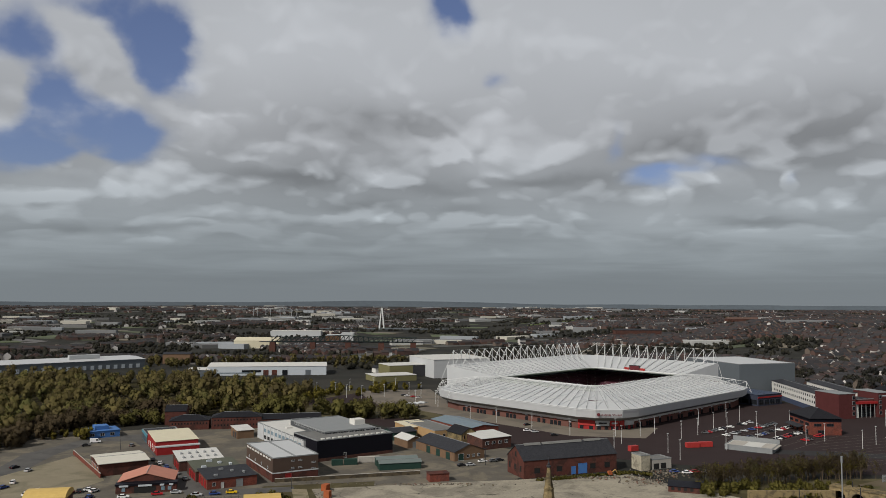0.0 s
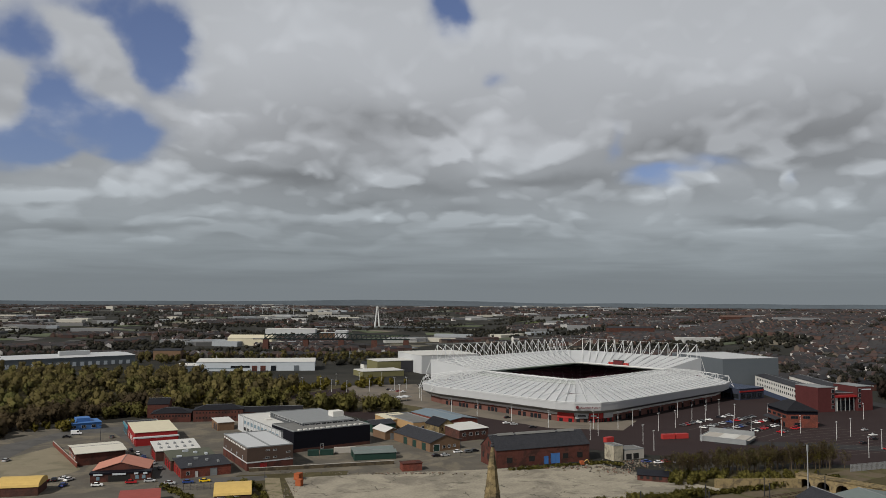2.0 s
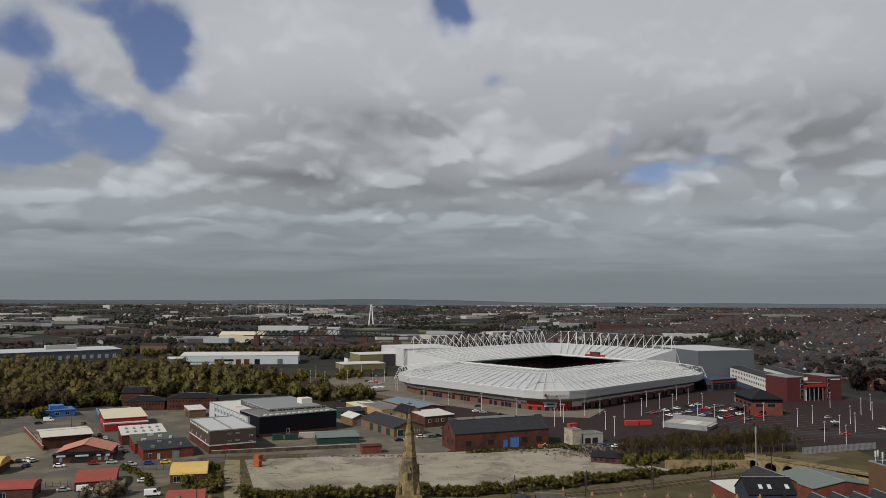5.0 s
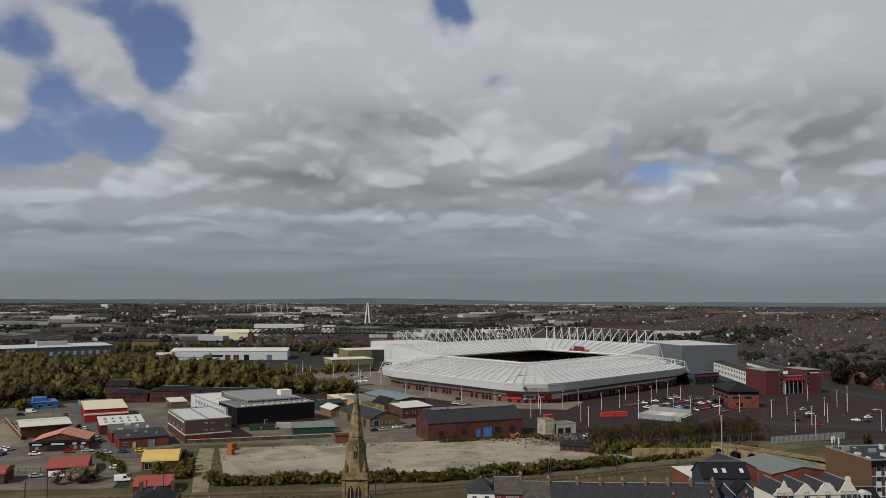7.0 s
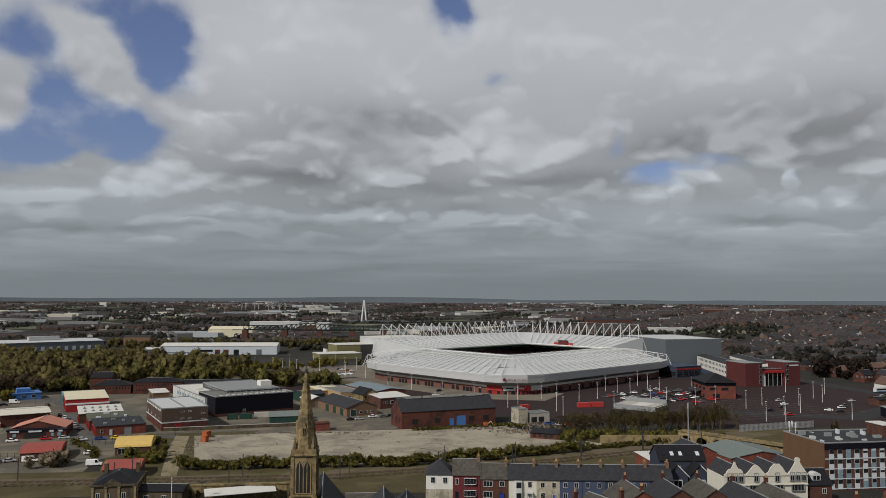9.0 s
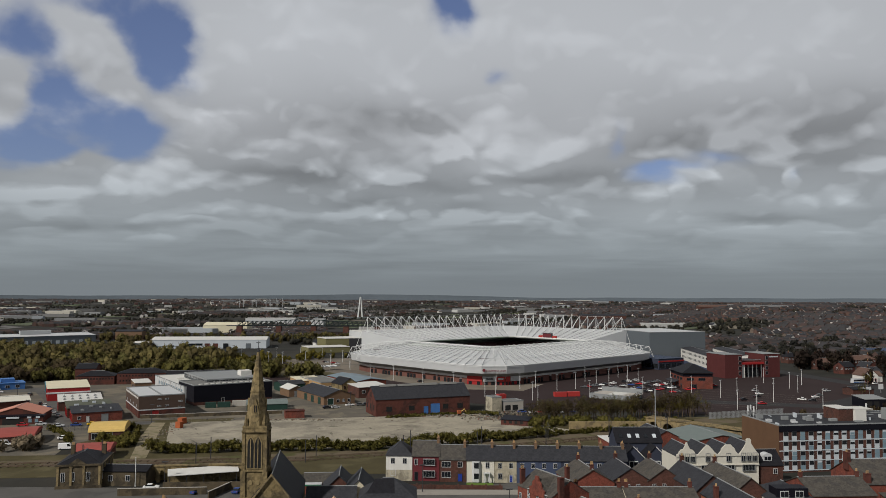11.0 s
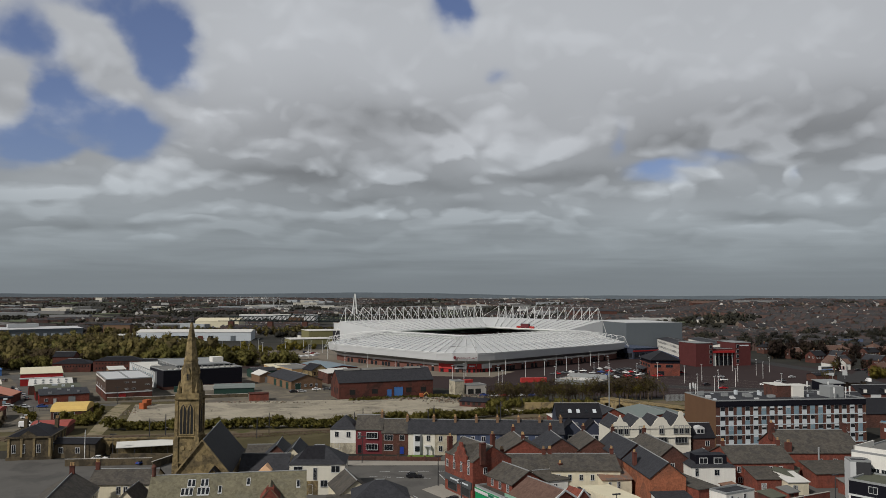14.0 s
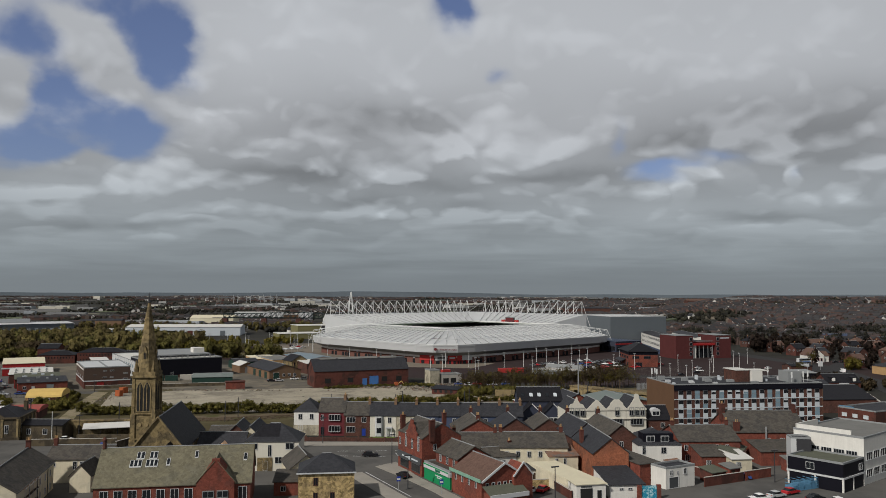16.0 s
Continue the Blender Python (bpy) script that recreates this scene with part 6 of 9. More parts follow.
for k in range(2):
    part("roundel", Shape().lathe(0, 0, [(0, 0.55), (0.12, 0.5)], 12), "stone_pale", tower, "", pose(1.65 + k * 1.7, -0.02, 12.4, 90, 0, 0))
c0 = W / 2
spire = part("spire", Shape().lathe(c0, c0, [(25.2, 2.72), (29.0, 2.2), (33.0, 1.63), (33.01, 1.75), (33.3, 1.75), (33.31, 1.59), (38.0, 0.98), (38.01, 1.1), (38.3, 1.1), (38.31, 0.94), (42.4, 0.30)], 8), "stone", ch, "tall octagonal stone spire")
part("finial", Shape().lathe(c0, c0, [(42.4, 0.42), (42.7, 0.5), (42.9, 0.25), (43.2, 0.3), (43.4, 0.08), (45.0, 0.05)], 8).box(c0 - 0.5, c0 + 0.5, c0 - 0.03, c0 + 0.03, 44.5, 44.65), "dark_metal", spire, "iron weathervane")
for t, q in ((0, 0), (90, 1), (180, 2), (270, 3)):
    m = pose(c0, c0, 0, 0, 0, t)
    part("lucarne", Shape().prism([(-0.5, -2.2, 28.3), (0.5, -2.2, 28.3), (0.5, -2.2, 30.0), (0, -2.2, 31.6), (-0.5, -2.2, 30.0)], (0, -1.2, 0)), "stone", spire, "", m)
    part("lucarne_opening", Shape().prism([(-0.34, -2.25, 28.5), (-0.06, -2.25, 28.5), (-0.06, -2.25, 29.9), (-0.2, -2.25, 30.2), (-0.34, -2.25, 29.9)], (0, -0.05, 0)).prism([(0.06, -2.25, 28.5), (0.34, -2.25, 28.5), (0.34, -2.25, 29.9), (0.2, -2.25, 30.2), (0.06, -2.25, 29.9)], (0, -0.05, 0)), "rubber", spire, "", m)
    part("pinnacle", Shape().lathe(-2.1, -2.1, [(25.2, 0.46), (26.0, 0.5), (28.2, 0.05)], 6), "stone", spire, "", m)
nave = building("church_nave", "stone church nave with a steep dark slate roof", "church nave", 20.2, 157.6, 8, 13.2, 29, 6.7, "stone", "gy", 7.8, "dark_slate", [], over=0.15)
part("coping", Shape().prism([(-0.3, -0.5, 6.5), (0.1, -0.5, 6.4), (6.6, -0.5, 14.6), (13.1, -0.5, 6.4), (13.5, -0.5, 6.5), (6.6, -0.5, 15.1)], (0, -0.7, 0)), "stone_pale", nave)
porch = part("porch", Shape().prism([(6.8, -3.5, -0.5), (12.4, -3.5, -0.5), (12.4, -3.5, 5.2), (9.6, -3.5, 8.6), (6.8, -3.5, 5.2)], (0, -3.4, 0)), "stone", nave)
part("porch_roof", Shape().prism([(6.4, -3.8, 5.0), (9.6, -3.8, 8.9), (9.6, 0, 8.9), (6.4, 0, 5.0)], (0, 0, 0.2)).prism([(9.6, -3.8, 8.9), (12.8, -3.8, 5.0), (12.8, 0, 5.0), (9.6, 0, 8.9)], (0, 0, 0.2)), "dark_slate", porch)

# ---- church hall in front ----
hall = building("church_hall", "red brick hall with a large mossy slate roof", "hall", 25.4, 126.9, 10.5, 31, 16, 5.6, "red_brick", "gx", 6.2, "hall_slate",
                [("f", 1.2, 1.2, 1.7, 3.6, 2.75, 7), ("f", 28.5, 1.2, 1.8, 3.6, 2.75, 1)])
part("front_gable", Shape().prism([(20.2, -0.9, -1), (27.8, -0.9, -1), (27.8, -0.9, 6.0), (24.6, -0.9, 10.2), (23.4, -0.9, 10.2), (20.2, -0.9, 6.0)], (0, -4.5, 0)), "red_brick", hall)
part("gable_cap", Shape().box(23.2, 24.8, -1.0, -0.5, 10.2, 10.8), "red_brick", hall)
part("front_gable_roof", Shape().prism([(19.9, -1.0, 5.9), (24.0, -1.0, 10.7), (24.0, 7.0, 10.7), (19.9, 1.2, 5.9)], (0, 0, 0.2)).prism([(24.0, -1.0, 10.7), (28.1, -1.0, 5.9), (28.1, 1.2, 5.9), (24.0, 7.0, 10.7)], (0, 0, 0.2)), "hall_slate", hall)
for k in range(2):
    u = 21.4 + k * 2.9
    wn = part("window", Shape().box(u, u + 2.3, -1.05, -0.85, 0.2, 4.3), "lead_grey", hall)
    for a in range(2):
        for b2 in range(3):
            part("pane", Shape().box(u + 0.12 + a * 1.1, u + 1.08 + a * 1.1, -1.09, -1.04, 0.35 + b2 * 1.32, 1.5 + b2 * 1.32), "glass", wn)
part("band_course", Shape().box(-0.05, 20.15, -0.1, 0, 0.4, 0.75).box(27.85, 31.05, -0.1, 0, 0.4, 0.75), "tan_brick", hall)
slope = 6.2 / 8.0
for u, v, n_ in ((6.1, 3.6, 3), (9.3, 3.6, 3), (7.2, 5.3, 2), (9.8, 5.3, 2), (13.4, 3.8, 1), (19.0, 5.2, 1), (29.2, 4.4, 1)):
    for k in range(n_):
        x0 = u + k * 0.82
        z0, z1 = 5.6 + slope * v + 0.32, 5.6 + slope * (v + 1.5) + 0.32
        fr = part("rooflight", Shape().prism([(x0, v, z0), (x0 + 0.76, v, z0), (x0 + 0.76, v + 1.5, z1), (x0, v + 1.5, z1)], (0, 0, 0.15)), "white_sheet", hall)
        part("pane", Shape().prism([(x0 + 0.1, v + 0.12, z0 + 0.12), (x0 + 0.66, v + 0.12, z0 + 0.12), (x0 + 0.66, v + 1.38, z1 - 0.06), (x0 + 0.1, v + 1.38, z1 - 0.06)], (0, 0, 0.04)), "glass", fr)
part("finial_post", Shape().lathe(0.2, 8, [(11.8, 0.45), (13.4, 0.4), (13.5, 0.55), (13.8, 0.5), (14.3, 0.1)], 8), "dark_brick", hall)

# ---- houses round the hall ----
sd = building("side_house", "cream rendered house with a long slate roof", "house", 3.2, 117.6, 13.5, 10.6, 29, 6.2, "cream_render", "gy", 3.4, "old_slate", [("r", 17, 3.6, 0.9, 1.5, 4.2, 3), ("r", 17, 0.6, 0.9, 1.5, 4.2, 3)])
for v in (9.0, 15.2, 23.4):
    part("downpipe", Shape().tube((10.72, v, 0), (10.72, v, 6.1), 0.08, sides=6), "dark_grey_paint", sd)
part("gutter", Shape().box(10.65, 10.95, -0.2, 29.2, 6.0, 6.2), "dark_grey_paint", sd)
chimney(sd, 5.3, 28.4, 8.8, 11.2, 1.0, 0.8, 3, "soot_brick")
sc_ = thing("scaffold", "steel tube scaffold against the cream house wall", "scaffold", 3.2, 117.6, 0, 13.5)
for k in range(5):
    part("standard", Shape().tube((11.6, 3 + k * 2.6, 0), (11.6, 3 + k * 2.6, 6.6), 0.04, sides=5), "steel", sc_)
for z in (2.1, 4.2, 6.2):
    part("ledger", Shape().tube((11.6, 2.6, z), (11.6, 13.8, z), 0.04, sides=5), "steel", sc_)
    part("walk_board", Shape().box(10.9, 11.5, 2.8, 13.6, z - 0.1, z - 0.05), "wood_dark", sc_)
sl = building("slate_roofed_house", "cream rendered house with a slate roof and white sash windows", "house", 2.5, 153.0, 4, 14.5, 9, 5.6, "cream_render", "gx", 2.4, "old_slate", [("f", 6.2, 3.2, 1.0, 1.9, 1.6, 2), ("f", 6.2, 0.2, 0.9, 2.0, 1, 1), ("f", 1.4, 3.9, 0.9, 0.9, 1, 1)])
chimney(sl, 0.4, 4.5, 7.2, 9.6, 0.9, 0.7, 3, "soot_brick")
building("cream_extension", "low cream rendered gabled extension", "house", 12.2, 144.6, 4, 4.6, 8.4, 3.8, "cream_render", "gy", 2.4, "old_slate", [])
ct = building("white_house", "cream house with a black hipped slate roof and white windows", "house", 45.9, 166.6, 3, 13.6, 11, 7.4, "cream_white", "hip", 3.8, "slate",
              [("f", 1.0, 5.4, 2.2, 1.6, 1, 1, "white_sheet", "glass", 0.12, "window", 1), ("f", 5.8, 3.6, 1.0, 3.0, 1, 1), ("f", 10.2, 5.4, 2.2, 1.7, 1, 1), ("f", 1.0, 1.9, 1.8, 1.9, 1, 1), ("f", 7.6, 1.9, 1.8, 1.7, 1, 1), ("f", 4.6, 0.1, 1.2, 2.5, 1, 1)])
part("stone_panel", Shape().box(3.2, 7.0, -0.1, 0.0, -0.5, 3.4), "stone", ct)
part("front_gable_roof", Shape().prism([(1.2, 0.3, 7.75), (3.6, 5.0, 11.05), (8.2, 5.0, 11.05), (8.6, 0.3, 7.75)], (0, 0, 0.12)), "dark_slate", ct, "dark solar sheet on the roof")
building("slate_gabled_house", "grey slate gabled house behind the hall", "house", 34, 186, 5, 9, 12, 4.0, "dark_brick", "gy", 4.2, "slate", [])
building("slate_gabled_house", "grey slate gabled house behind the hall", "house", 40.5, 176, 3, 8.5, 14, 5.5, "cream_render", "gy", 4.0, "slate", [])
dmr = building("peach_dormer_house", "slate roofed cottage with a peach coloured dormer", "house", 32.5, 170, 3, 12, 10, 3.8, "red_brick", "gx", 4.4, "slate", [])
part("dormer", Shape().prism([(5.2, -0.6, 2.6), (8.2, -0.6, 2.6), (8.2, -0.6, 5.2), (6.7, -0.6, 6.5), (5.2, -0.6, 5.2)], (0, -3.5, 0)), "peach", dmr, "peach rendered dormer")
part("window", Shape().box(6.0, 7.4, -0.7, -0.6, 3.4, 4.8), "glass", dmr)
st = building("rubble_stone_house", "rough stone corner house with a slate hipped roof", "house", 65.0, 137.3, 8, 12.0, 10, 6.3, "rubble", "hip", 3.2, "slate", [("f", 3.2, 3.6, 1.0, 1.7, 3.5, 1, "dark_brick", "glass"), ("f", 3.2, 0.4, 1.0, 1.7, 3.6, 2, "dark_brick", "glass")])
part("gutter", Shape().box(-0.4, 12.4, -0.5, -0.3, 6.15, 6.4), "white_sheet", st)
building("lean_to_house", "small brick outbuilding with slate roof", "house", 58.5, 143, 5, 6, 7, 3.0, "red_brick", "mono", 1.2, "old_slate", [("f", 1.5, 1.0, 1.2, 1.2, 1, 1)])
building("back_house", "stone house with a slate roof beside the street", "house", 60.5, 150, 20, 8, 12, 4.2, "cream_render", "gy", 3.0, "old_slate", [])

# ---- corner pub and shops ----
pb = building("corner_pub", "red brick corner pub with a shaped gable and dark shopfront", "pub", 90.9, 161.2, 28, 11, 14, 9.2, "red_brick", "gy", 3.4, "old_slate",
              [("l", 1.5, 6.0, 1.0, 1.8, 3.6, 4), ("l", 1.5, 8.0, 0.9, 1.5, 3.6, 3), ("f", 3.0, 6.2, 1.0, 1.6, 3.6, 2)], over=0.1)
part("shopfront", Shape().box(-0.35, 0.0, 0.2, 13.8, 2.9, 4.4), "dark_grey_paint", pb, "dark grey shop fascia")
for v in (1.0, 7.6):
    w_ = part("shop_window", Shape().box(-0.2, 0.0, v, v + 4.6, 0.7, 2.8), "dark_grey_paint", pb)
    part("pane", Shape().box(-0.26, -0.2, v + 0.2, v + 4.4, 0.9, 2.6), "glass", w_)
for v in (1.6, 7.2):
    part("writing", Shape().box(-0.40, -0.35, v, v + 3.6, 3.4, 3.75), "pale_clad", pb, "pale sign lettering bars")
part("sign_roundel", Shape().lathe(0, 0, [(0, 0.5), (0.06, 0.5)], 14), "pale_clad", pb, "", pose(-0.35, 6.6, 3.6, 0, -90, 0))
part("street_gable", Shape().prism([(-0.25, 2.6, 8.6), (-0.25, 8.6, 8.6), (-0.25, 8.6, 10.2), (-0.25, 7.6, 10.6), (-0.25, 7.2, 11.8), (-0.25, 6.4, 12.2), (-0.25, 6.2, 13.2), (-0.25, 5.0, 13.2), (-0.25, 4.8, 12.2), (-0.25, 4.0, 11.8), (-0.25, 3.6, 10.6), (-0.25, 2.6, 10.2)], (-0.4, 0, 0)), "red_brick", pb, "shaped brick gable")
part("gable_roof", Shape().prism([(0.1, 2.8, 9.6), (0.1, 5.6, 12.6), (5.5, 5.6, 12.6), (3.0, 2.8, 9.6)], (0, 0, 0.15)).prism([(0.1, 5.6, 12.6), (0.1, 8.4, 9.6), (3.0, 8.4, 9.6), (5.5, 5.6, 12.6)], (0, 0, 0.15)), "old_slate", pb)
chimney(pb, 2.6, -0.2, 8.6, 13.6, 1.4, 0.9, 0, "soot_brick")
chimney(pb, 1.0, 13.4, 8.6, 13.2, 1.2, 0.8, 2, "soot_brick")
chimney(pb, 9.8, 7.0, 11.0, 14.0, 1.0, 0.8, 2, "soot_brick")
sp = building("green_shop", "corner shop with a bright green shutter and white fascia", "shop", 97.7, 148.7, 28, 8.5, 13.2, 3.9, "door_green", "parapet", 0, "old_slate", [])
part("fascia", Shape().box(-0.35, 0.0, 0.3, 12.9, 2.9, 3.9).box(-0.3, 8.4, -0.35, 0, 2.9, 3.9), "white_sheet", sp, "white shop fascia")
part("fascia_stripe", Shape().box(-0.38, -0.35, 0.3, 12.9, 3.65, 3.95), "door_green", sp)
part("sign_roundel", Shape().box(-0.42, -0.36, 4.2, 6.6, 3.05, 3.6), "evergreen_paint", sp)
part("shutter_writing", Shape().box(-0.06, 0.0, 3.8, 7.2, 1.9, 2.15).box(-0.06, 0.0, 4.2, 6.4, 1.5, 1.7), "white_sheet", sp, "pale lettering bars on the shutter")
up = building("shop_upper_house", "red brick house with a slate roof over the shop", "house", 99.5, 151.4, 28, 9, 11, 6.4, "red_brick", "gy", 2.6, "old_slate", [("l", 1.2, 4.4, 1.0, 1.7, 3.4, 3)])
rb = building("modern_brick_hall", "modern red brick hall with a brown pantiled roof and white verges", "hall", 104.4, 136.0, 28, 11.5, 13.4, 5.0, "red_brick", "gy", 3.4, "brown_tile", [("f", 1.0, 3.4, 0.8, 1.2, 1.5, 5, "white_sheet", "glass", 0.1, "window", 0), ("l", 2, 3.2, 0.7, 1.4, 3.0, 4, "white_sheet", "glass", 0.1, "window", 0)])
part("green_gutter", Shape().box(-0.5, -0.32, -0.3, 13.7, 4.8, 5.5), "verdigris", rb, "green fascia under the eaves")
part("front_porch", Shape().box(0.5, 9.5, -3.0, -0.02, -0.5, 2.7), "red_brick", rb)
part("porch_roof", Shape().prism([(0.2, -3.4, 2.7), (9.8, -3.4, 2.7), (9.8, 0, 4.0), (0.2, 0, 4.0)], (0, 0, 0.2)), "green_felt", rb)
part("porch_fascia", Shape().box(0.2, 9.8, -3.6, -3.35, 1.9, 2.8), "white_sheet", rb)
part("verge", Shape().prism([(-0.3, -0.45, 5.0), (5.75, -0.45, 8.75), (11.8, -0.45, 5.0), (11.5, -0.45, 4.7), (5.75, -0.45, 8.3), (0.0, -0.45, 4.7)], (0, -0.3, 0)), "white_sheet", rb, "white verge board")
cr = part("cross_gable", Shape().prism([(7.6, -1.0, -0.5), (12.4, -1.0, -0.5), (12.4, -1.0, 5.6), (10.0, -1.0, 8.2), (7.6, -1.0, 5.6)], (0, -5, 0)), "red_brick", rb)
part("verge", Shape().prism([(7.3, -1.2, 5.6), (10, -1.2, 8.6), (10, -1.2, 8.2), (7.6, -1.2, 5.5)], (0, -0.3, 0)).prism([(10, -1.2, 8.6), (12.7, -1.2, 5.6), (12.4, -1.2, 5.5), (10, -1.2, 8.2)], (0, -0.3, 0)), "white_sheet", cr)

# ---- slate roofed back streets ----
random.seed(11)
rows = [
    ("house", "grey slate roofed brick house", 100.0, 189.0, 8, 12, 14, 6.0, 3.4, "gy", "old_slate", "red_brick"),
    ("house", "grey slate roofed brick house", 111.5, 192.0, 6, 10.5, 14, 6.0, 3.3, "gy", "slate", "dark_brick"),
    ("house", "grey slate roofed brick house", 121.5, 193.0, 4, 9.5, 14, 6.0, 3.2, "gy", "old_slate", "dark_brick"),
    ("house", "dark slate roofed brick house", 130.6, 180.0, 8, 8.5, 19, 6.6, 3.6, "gy", "slate", "dark_brick"),
    ("house", "brown slate roofed brick house", 139.3, 178.0, 8, 9.0, 20, 6.6, 3.5, "gy", "old_slate", "dark_brick"),
    ("house", "slate roofed house with pale walls", 110.5, 166.5, 1, 17.0, 14, 6.3, 2.6, "gx", "old_slate", "cream_render"),
    ("house", "slate roofed cream house with small windows", 98.5, 168.6, 2, 12.0, 13, 5.8, 2.6, "gx", "old_slate", "cream_render"),
    ("house", "small white gabled house with slate roof", 107.0, 163.5, 20, 8.0, 6.0, 4.4, 1.8, "gx", "old_slate", "dirty_white"),
    ("house", "slate roofed brick house with bright windows", 159.0, 177.4, 4, 16.5, 15, 6.0, 3.0, "gx", "old_slate", "red_brick"),
    ("house", "low brick outbuilding with slate roof", 162.5, 170.5, 6, 6.5, 7, 3.4, 1.8, "mono", "old_slate", "red_brick"),
    ("house", "low rendered outbuilding with pale roof", 169.5, 168.5, 8, 5.5, 7, 3.2, 1.0, "mono", "pale_roof", "cream_render"),
]
for cat, label, x, y, a, w, d, h, rise, roof, rm, wm in rows:
    wins = [("f", 1.2, max(1.0, h - 2.4), 1.0, 1.5, 2.8, max(1, int((w - 2) / 2.8))), ("f", 1.4, 0.9, 1.1, 1.6, 3.2, max(1, int((w - 2) / 3.2)))]
    b = building("slate_roofed_house", label, cat, x, y, a, w, d, h, wm, roof, rise, rm, wins, "slate roofed houses")
    if roof != "mono":
        chimney(b, w / 2 if roof == "gy" else w - 0.6, d - 1.0 if roof == "gy" else d / 2, h + rise - 1.2, h + rise + 1.3, 0.9, 0.8, 2, "soot_brick")
        if w > 11:
            chimney(b, 0.6 if roof == "gx" else w / 2, d / 2 if roof == "gx" else 1.0, h + rise - 1.2, h + rise + 1.2, 0.9, 0.8, 3, "soot_brick")
bg = building("big_slate_house", "long red brick building with a high slate roof", "building", 176.5, 186.0, 2, 21, 17, 7.0, "red_brick", "gx", 4.6, "old_slate", [("f", 9, 4.0, 1.2, 1.4, 4, 2)])
chimney(bg, 0.0, 8.5, 9.0, 13.6, 0.9, 2.4, 2, "soot_brick")
chimney(bg, 20.6, 8.5, 9.0, 13.4, 0.9, 2.4, 0, "soot_brick")
chimney(bg, 1.0, 0.6, 4.0, 9.6, 1.6, 1.0, 2, "soot_brick")
part("downpipe", Shape().tube((9.0, -0.2, 0), (9.0, -0.2, 8.5), 0.25, sides=8), "steel", bg)
building("white_side_wall", "long white rendered lean-to with streaked wall", "outbuilding", 172.5, 172.0, 60, 12, 5, 3.6, "dirty_white", "mono", 1.4, "green_felt", [])
building("brick_store", "red brick store with a slate roof", "outbuilding", 180.0, 176.0, 5, 12, 8, 3.6, "red_brick", "mono", 1.6, "old_slate", [])
gh = building("brick_gable_house", "orange brick house with a blank gable and slate roof", "house", 131.9, 155.5, 5, 8.6, 20, 7.2, "orange_brick", "gy", 3.4, "slate", [])
chimney(gh, 0.3, 12, 7.5, 10.6, 0.8, 1.4, 2, "soot_brick")
building("slate_shed", "white low shed with a slate roof", "outbuilding", 133.0, 142.2, 8, 8.0, 11, 2.9, "dirty_white", "mono", 1.6, "slate", [("f", 2.2, 1.8, 1.0, 0.5, 2.0, 3)])
gr = building("flat_roofed_garage", "white fronted garage with a wide cream flat roof", "garage", 125.2, 139.4, 12, 6.8, 5, 3.6, "dirty_white", "flat", 0, "cream_roof", [("f", 0.9, 0.1, 2.8, 2.7, 1, 1, "dark_grey_paint", "rubber", 0.1, "door", 0), ("f", 4.8, 0.1, 1.0, 2.2, 1, 1, "dark_grey_paint", "rubber", 0.1, "door", 0)])
part("writing", Shape().box(1.0, 3.6, -0.05, 0, 3.0, 3.3), "dark_grey_paint", gr, "dark sign lettering bars")
part("cream_roof", Shape().prism([(0, 5, 3.75), (6.8, 5, 3.75), (4.0, 24, 3.75), (-3.5, 24, 3.75)], (0, 0, 0.25)), "cream_roof", gr)
part("side_wall", Shape().prism([(0, 5, 3.5), (0.2, 5, 3.5), (-3.3, 24, 3.5), (-3.5, 24, 3.5)], (0, 0, 4.2)), "cream_render", gr)
building("brick_cottage", "small brick cottage with a rusty slate roof", "house", 122.5, 163.8, 10, 7.5, 7, 4.6, "cream_render", "mono", 1.6, "rust_slate", [("f", 1.5, 2.6, 0.8, 1.6, 2.2, 2)])
bx = building("white_box_house", "small white rendered flat roofed block with a dark garage door", "house", 147.7, 150.4, 28, 9, 5.0, 4.7, "dirty_white", "parapet", 0, "slate", [("f", 0.9, 0.1, 3.0, 2.6, 1, 1, "white_sheet", "dark_grey_paint", 0.12, "door", 0), ("f", 1.2, 3.1, 0.9, 1.2, 1, 1), ("f", 5.4, 3.0, 1.0, 1.4, 1, 1), ("f", 3.4, 3.2, 0.5, 0.7, 1, 1)])
building("brick_yard_house", "red brick back wing behind the white block", "house", 142.5, 153.5, 28, 6, 13, 5.0, "red_brick", "mono", 0.8, "old_slate", [])
dh = building("dormer_house", "white house with a black boxed dormer and slate roof", "house", 147.0, 173.5, 3, 11.5, 13, 5.8, "dirty_white", "hip", 3.4, "slate", [("f", 1.0, 3.4, 1.0, 2.2, 1, 1), ("f", 6.0, 3.6, 1.4, 1.6, 1, 1)])
dz = part("dormer", Shape().box(1.5, 9.6, 0.8, 5.0, 6.0, 8.6), "black_clad", dh, "black boxed dormer")
for u in (2.4, 6.2):
    w_ = part("window", Shape().box(u, u + 2.2, 0.68, 0.82, 6.4, 8.0), "white_sheet", dh)
    part("pane", Shape().box(u + 0.15, u + 1.05, 0.64, 0.7, 6.55, 7.85).box(u + 1.15, u + 2.05, 0.64, 0.7, 6.55, 7.85), "glass", w_)
gt = thing("yard_gate", "brick yard wall with a blue and white mural panel", "gate", 139.0, 141.8, 0, 8)
part("mural_panel", Shape().box(1.0, 4.4, -0.1, 0.1, 0.2, 2.9), "mural", gt, "gate painted with a blue and white swirling pattern")
part("pier", Shape().box(0, 0.9, -0.3, 0.3, -0.5, 3.1), "red_brick", gt)
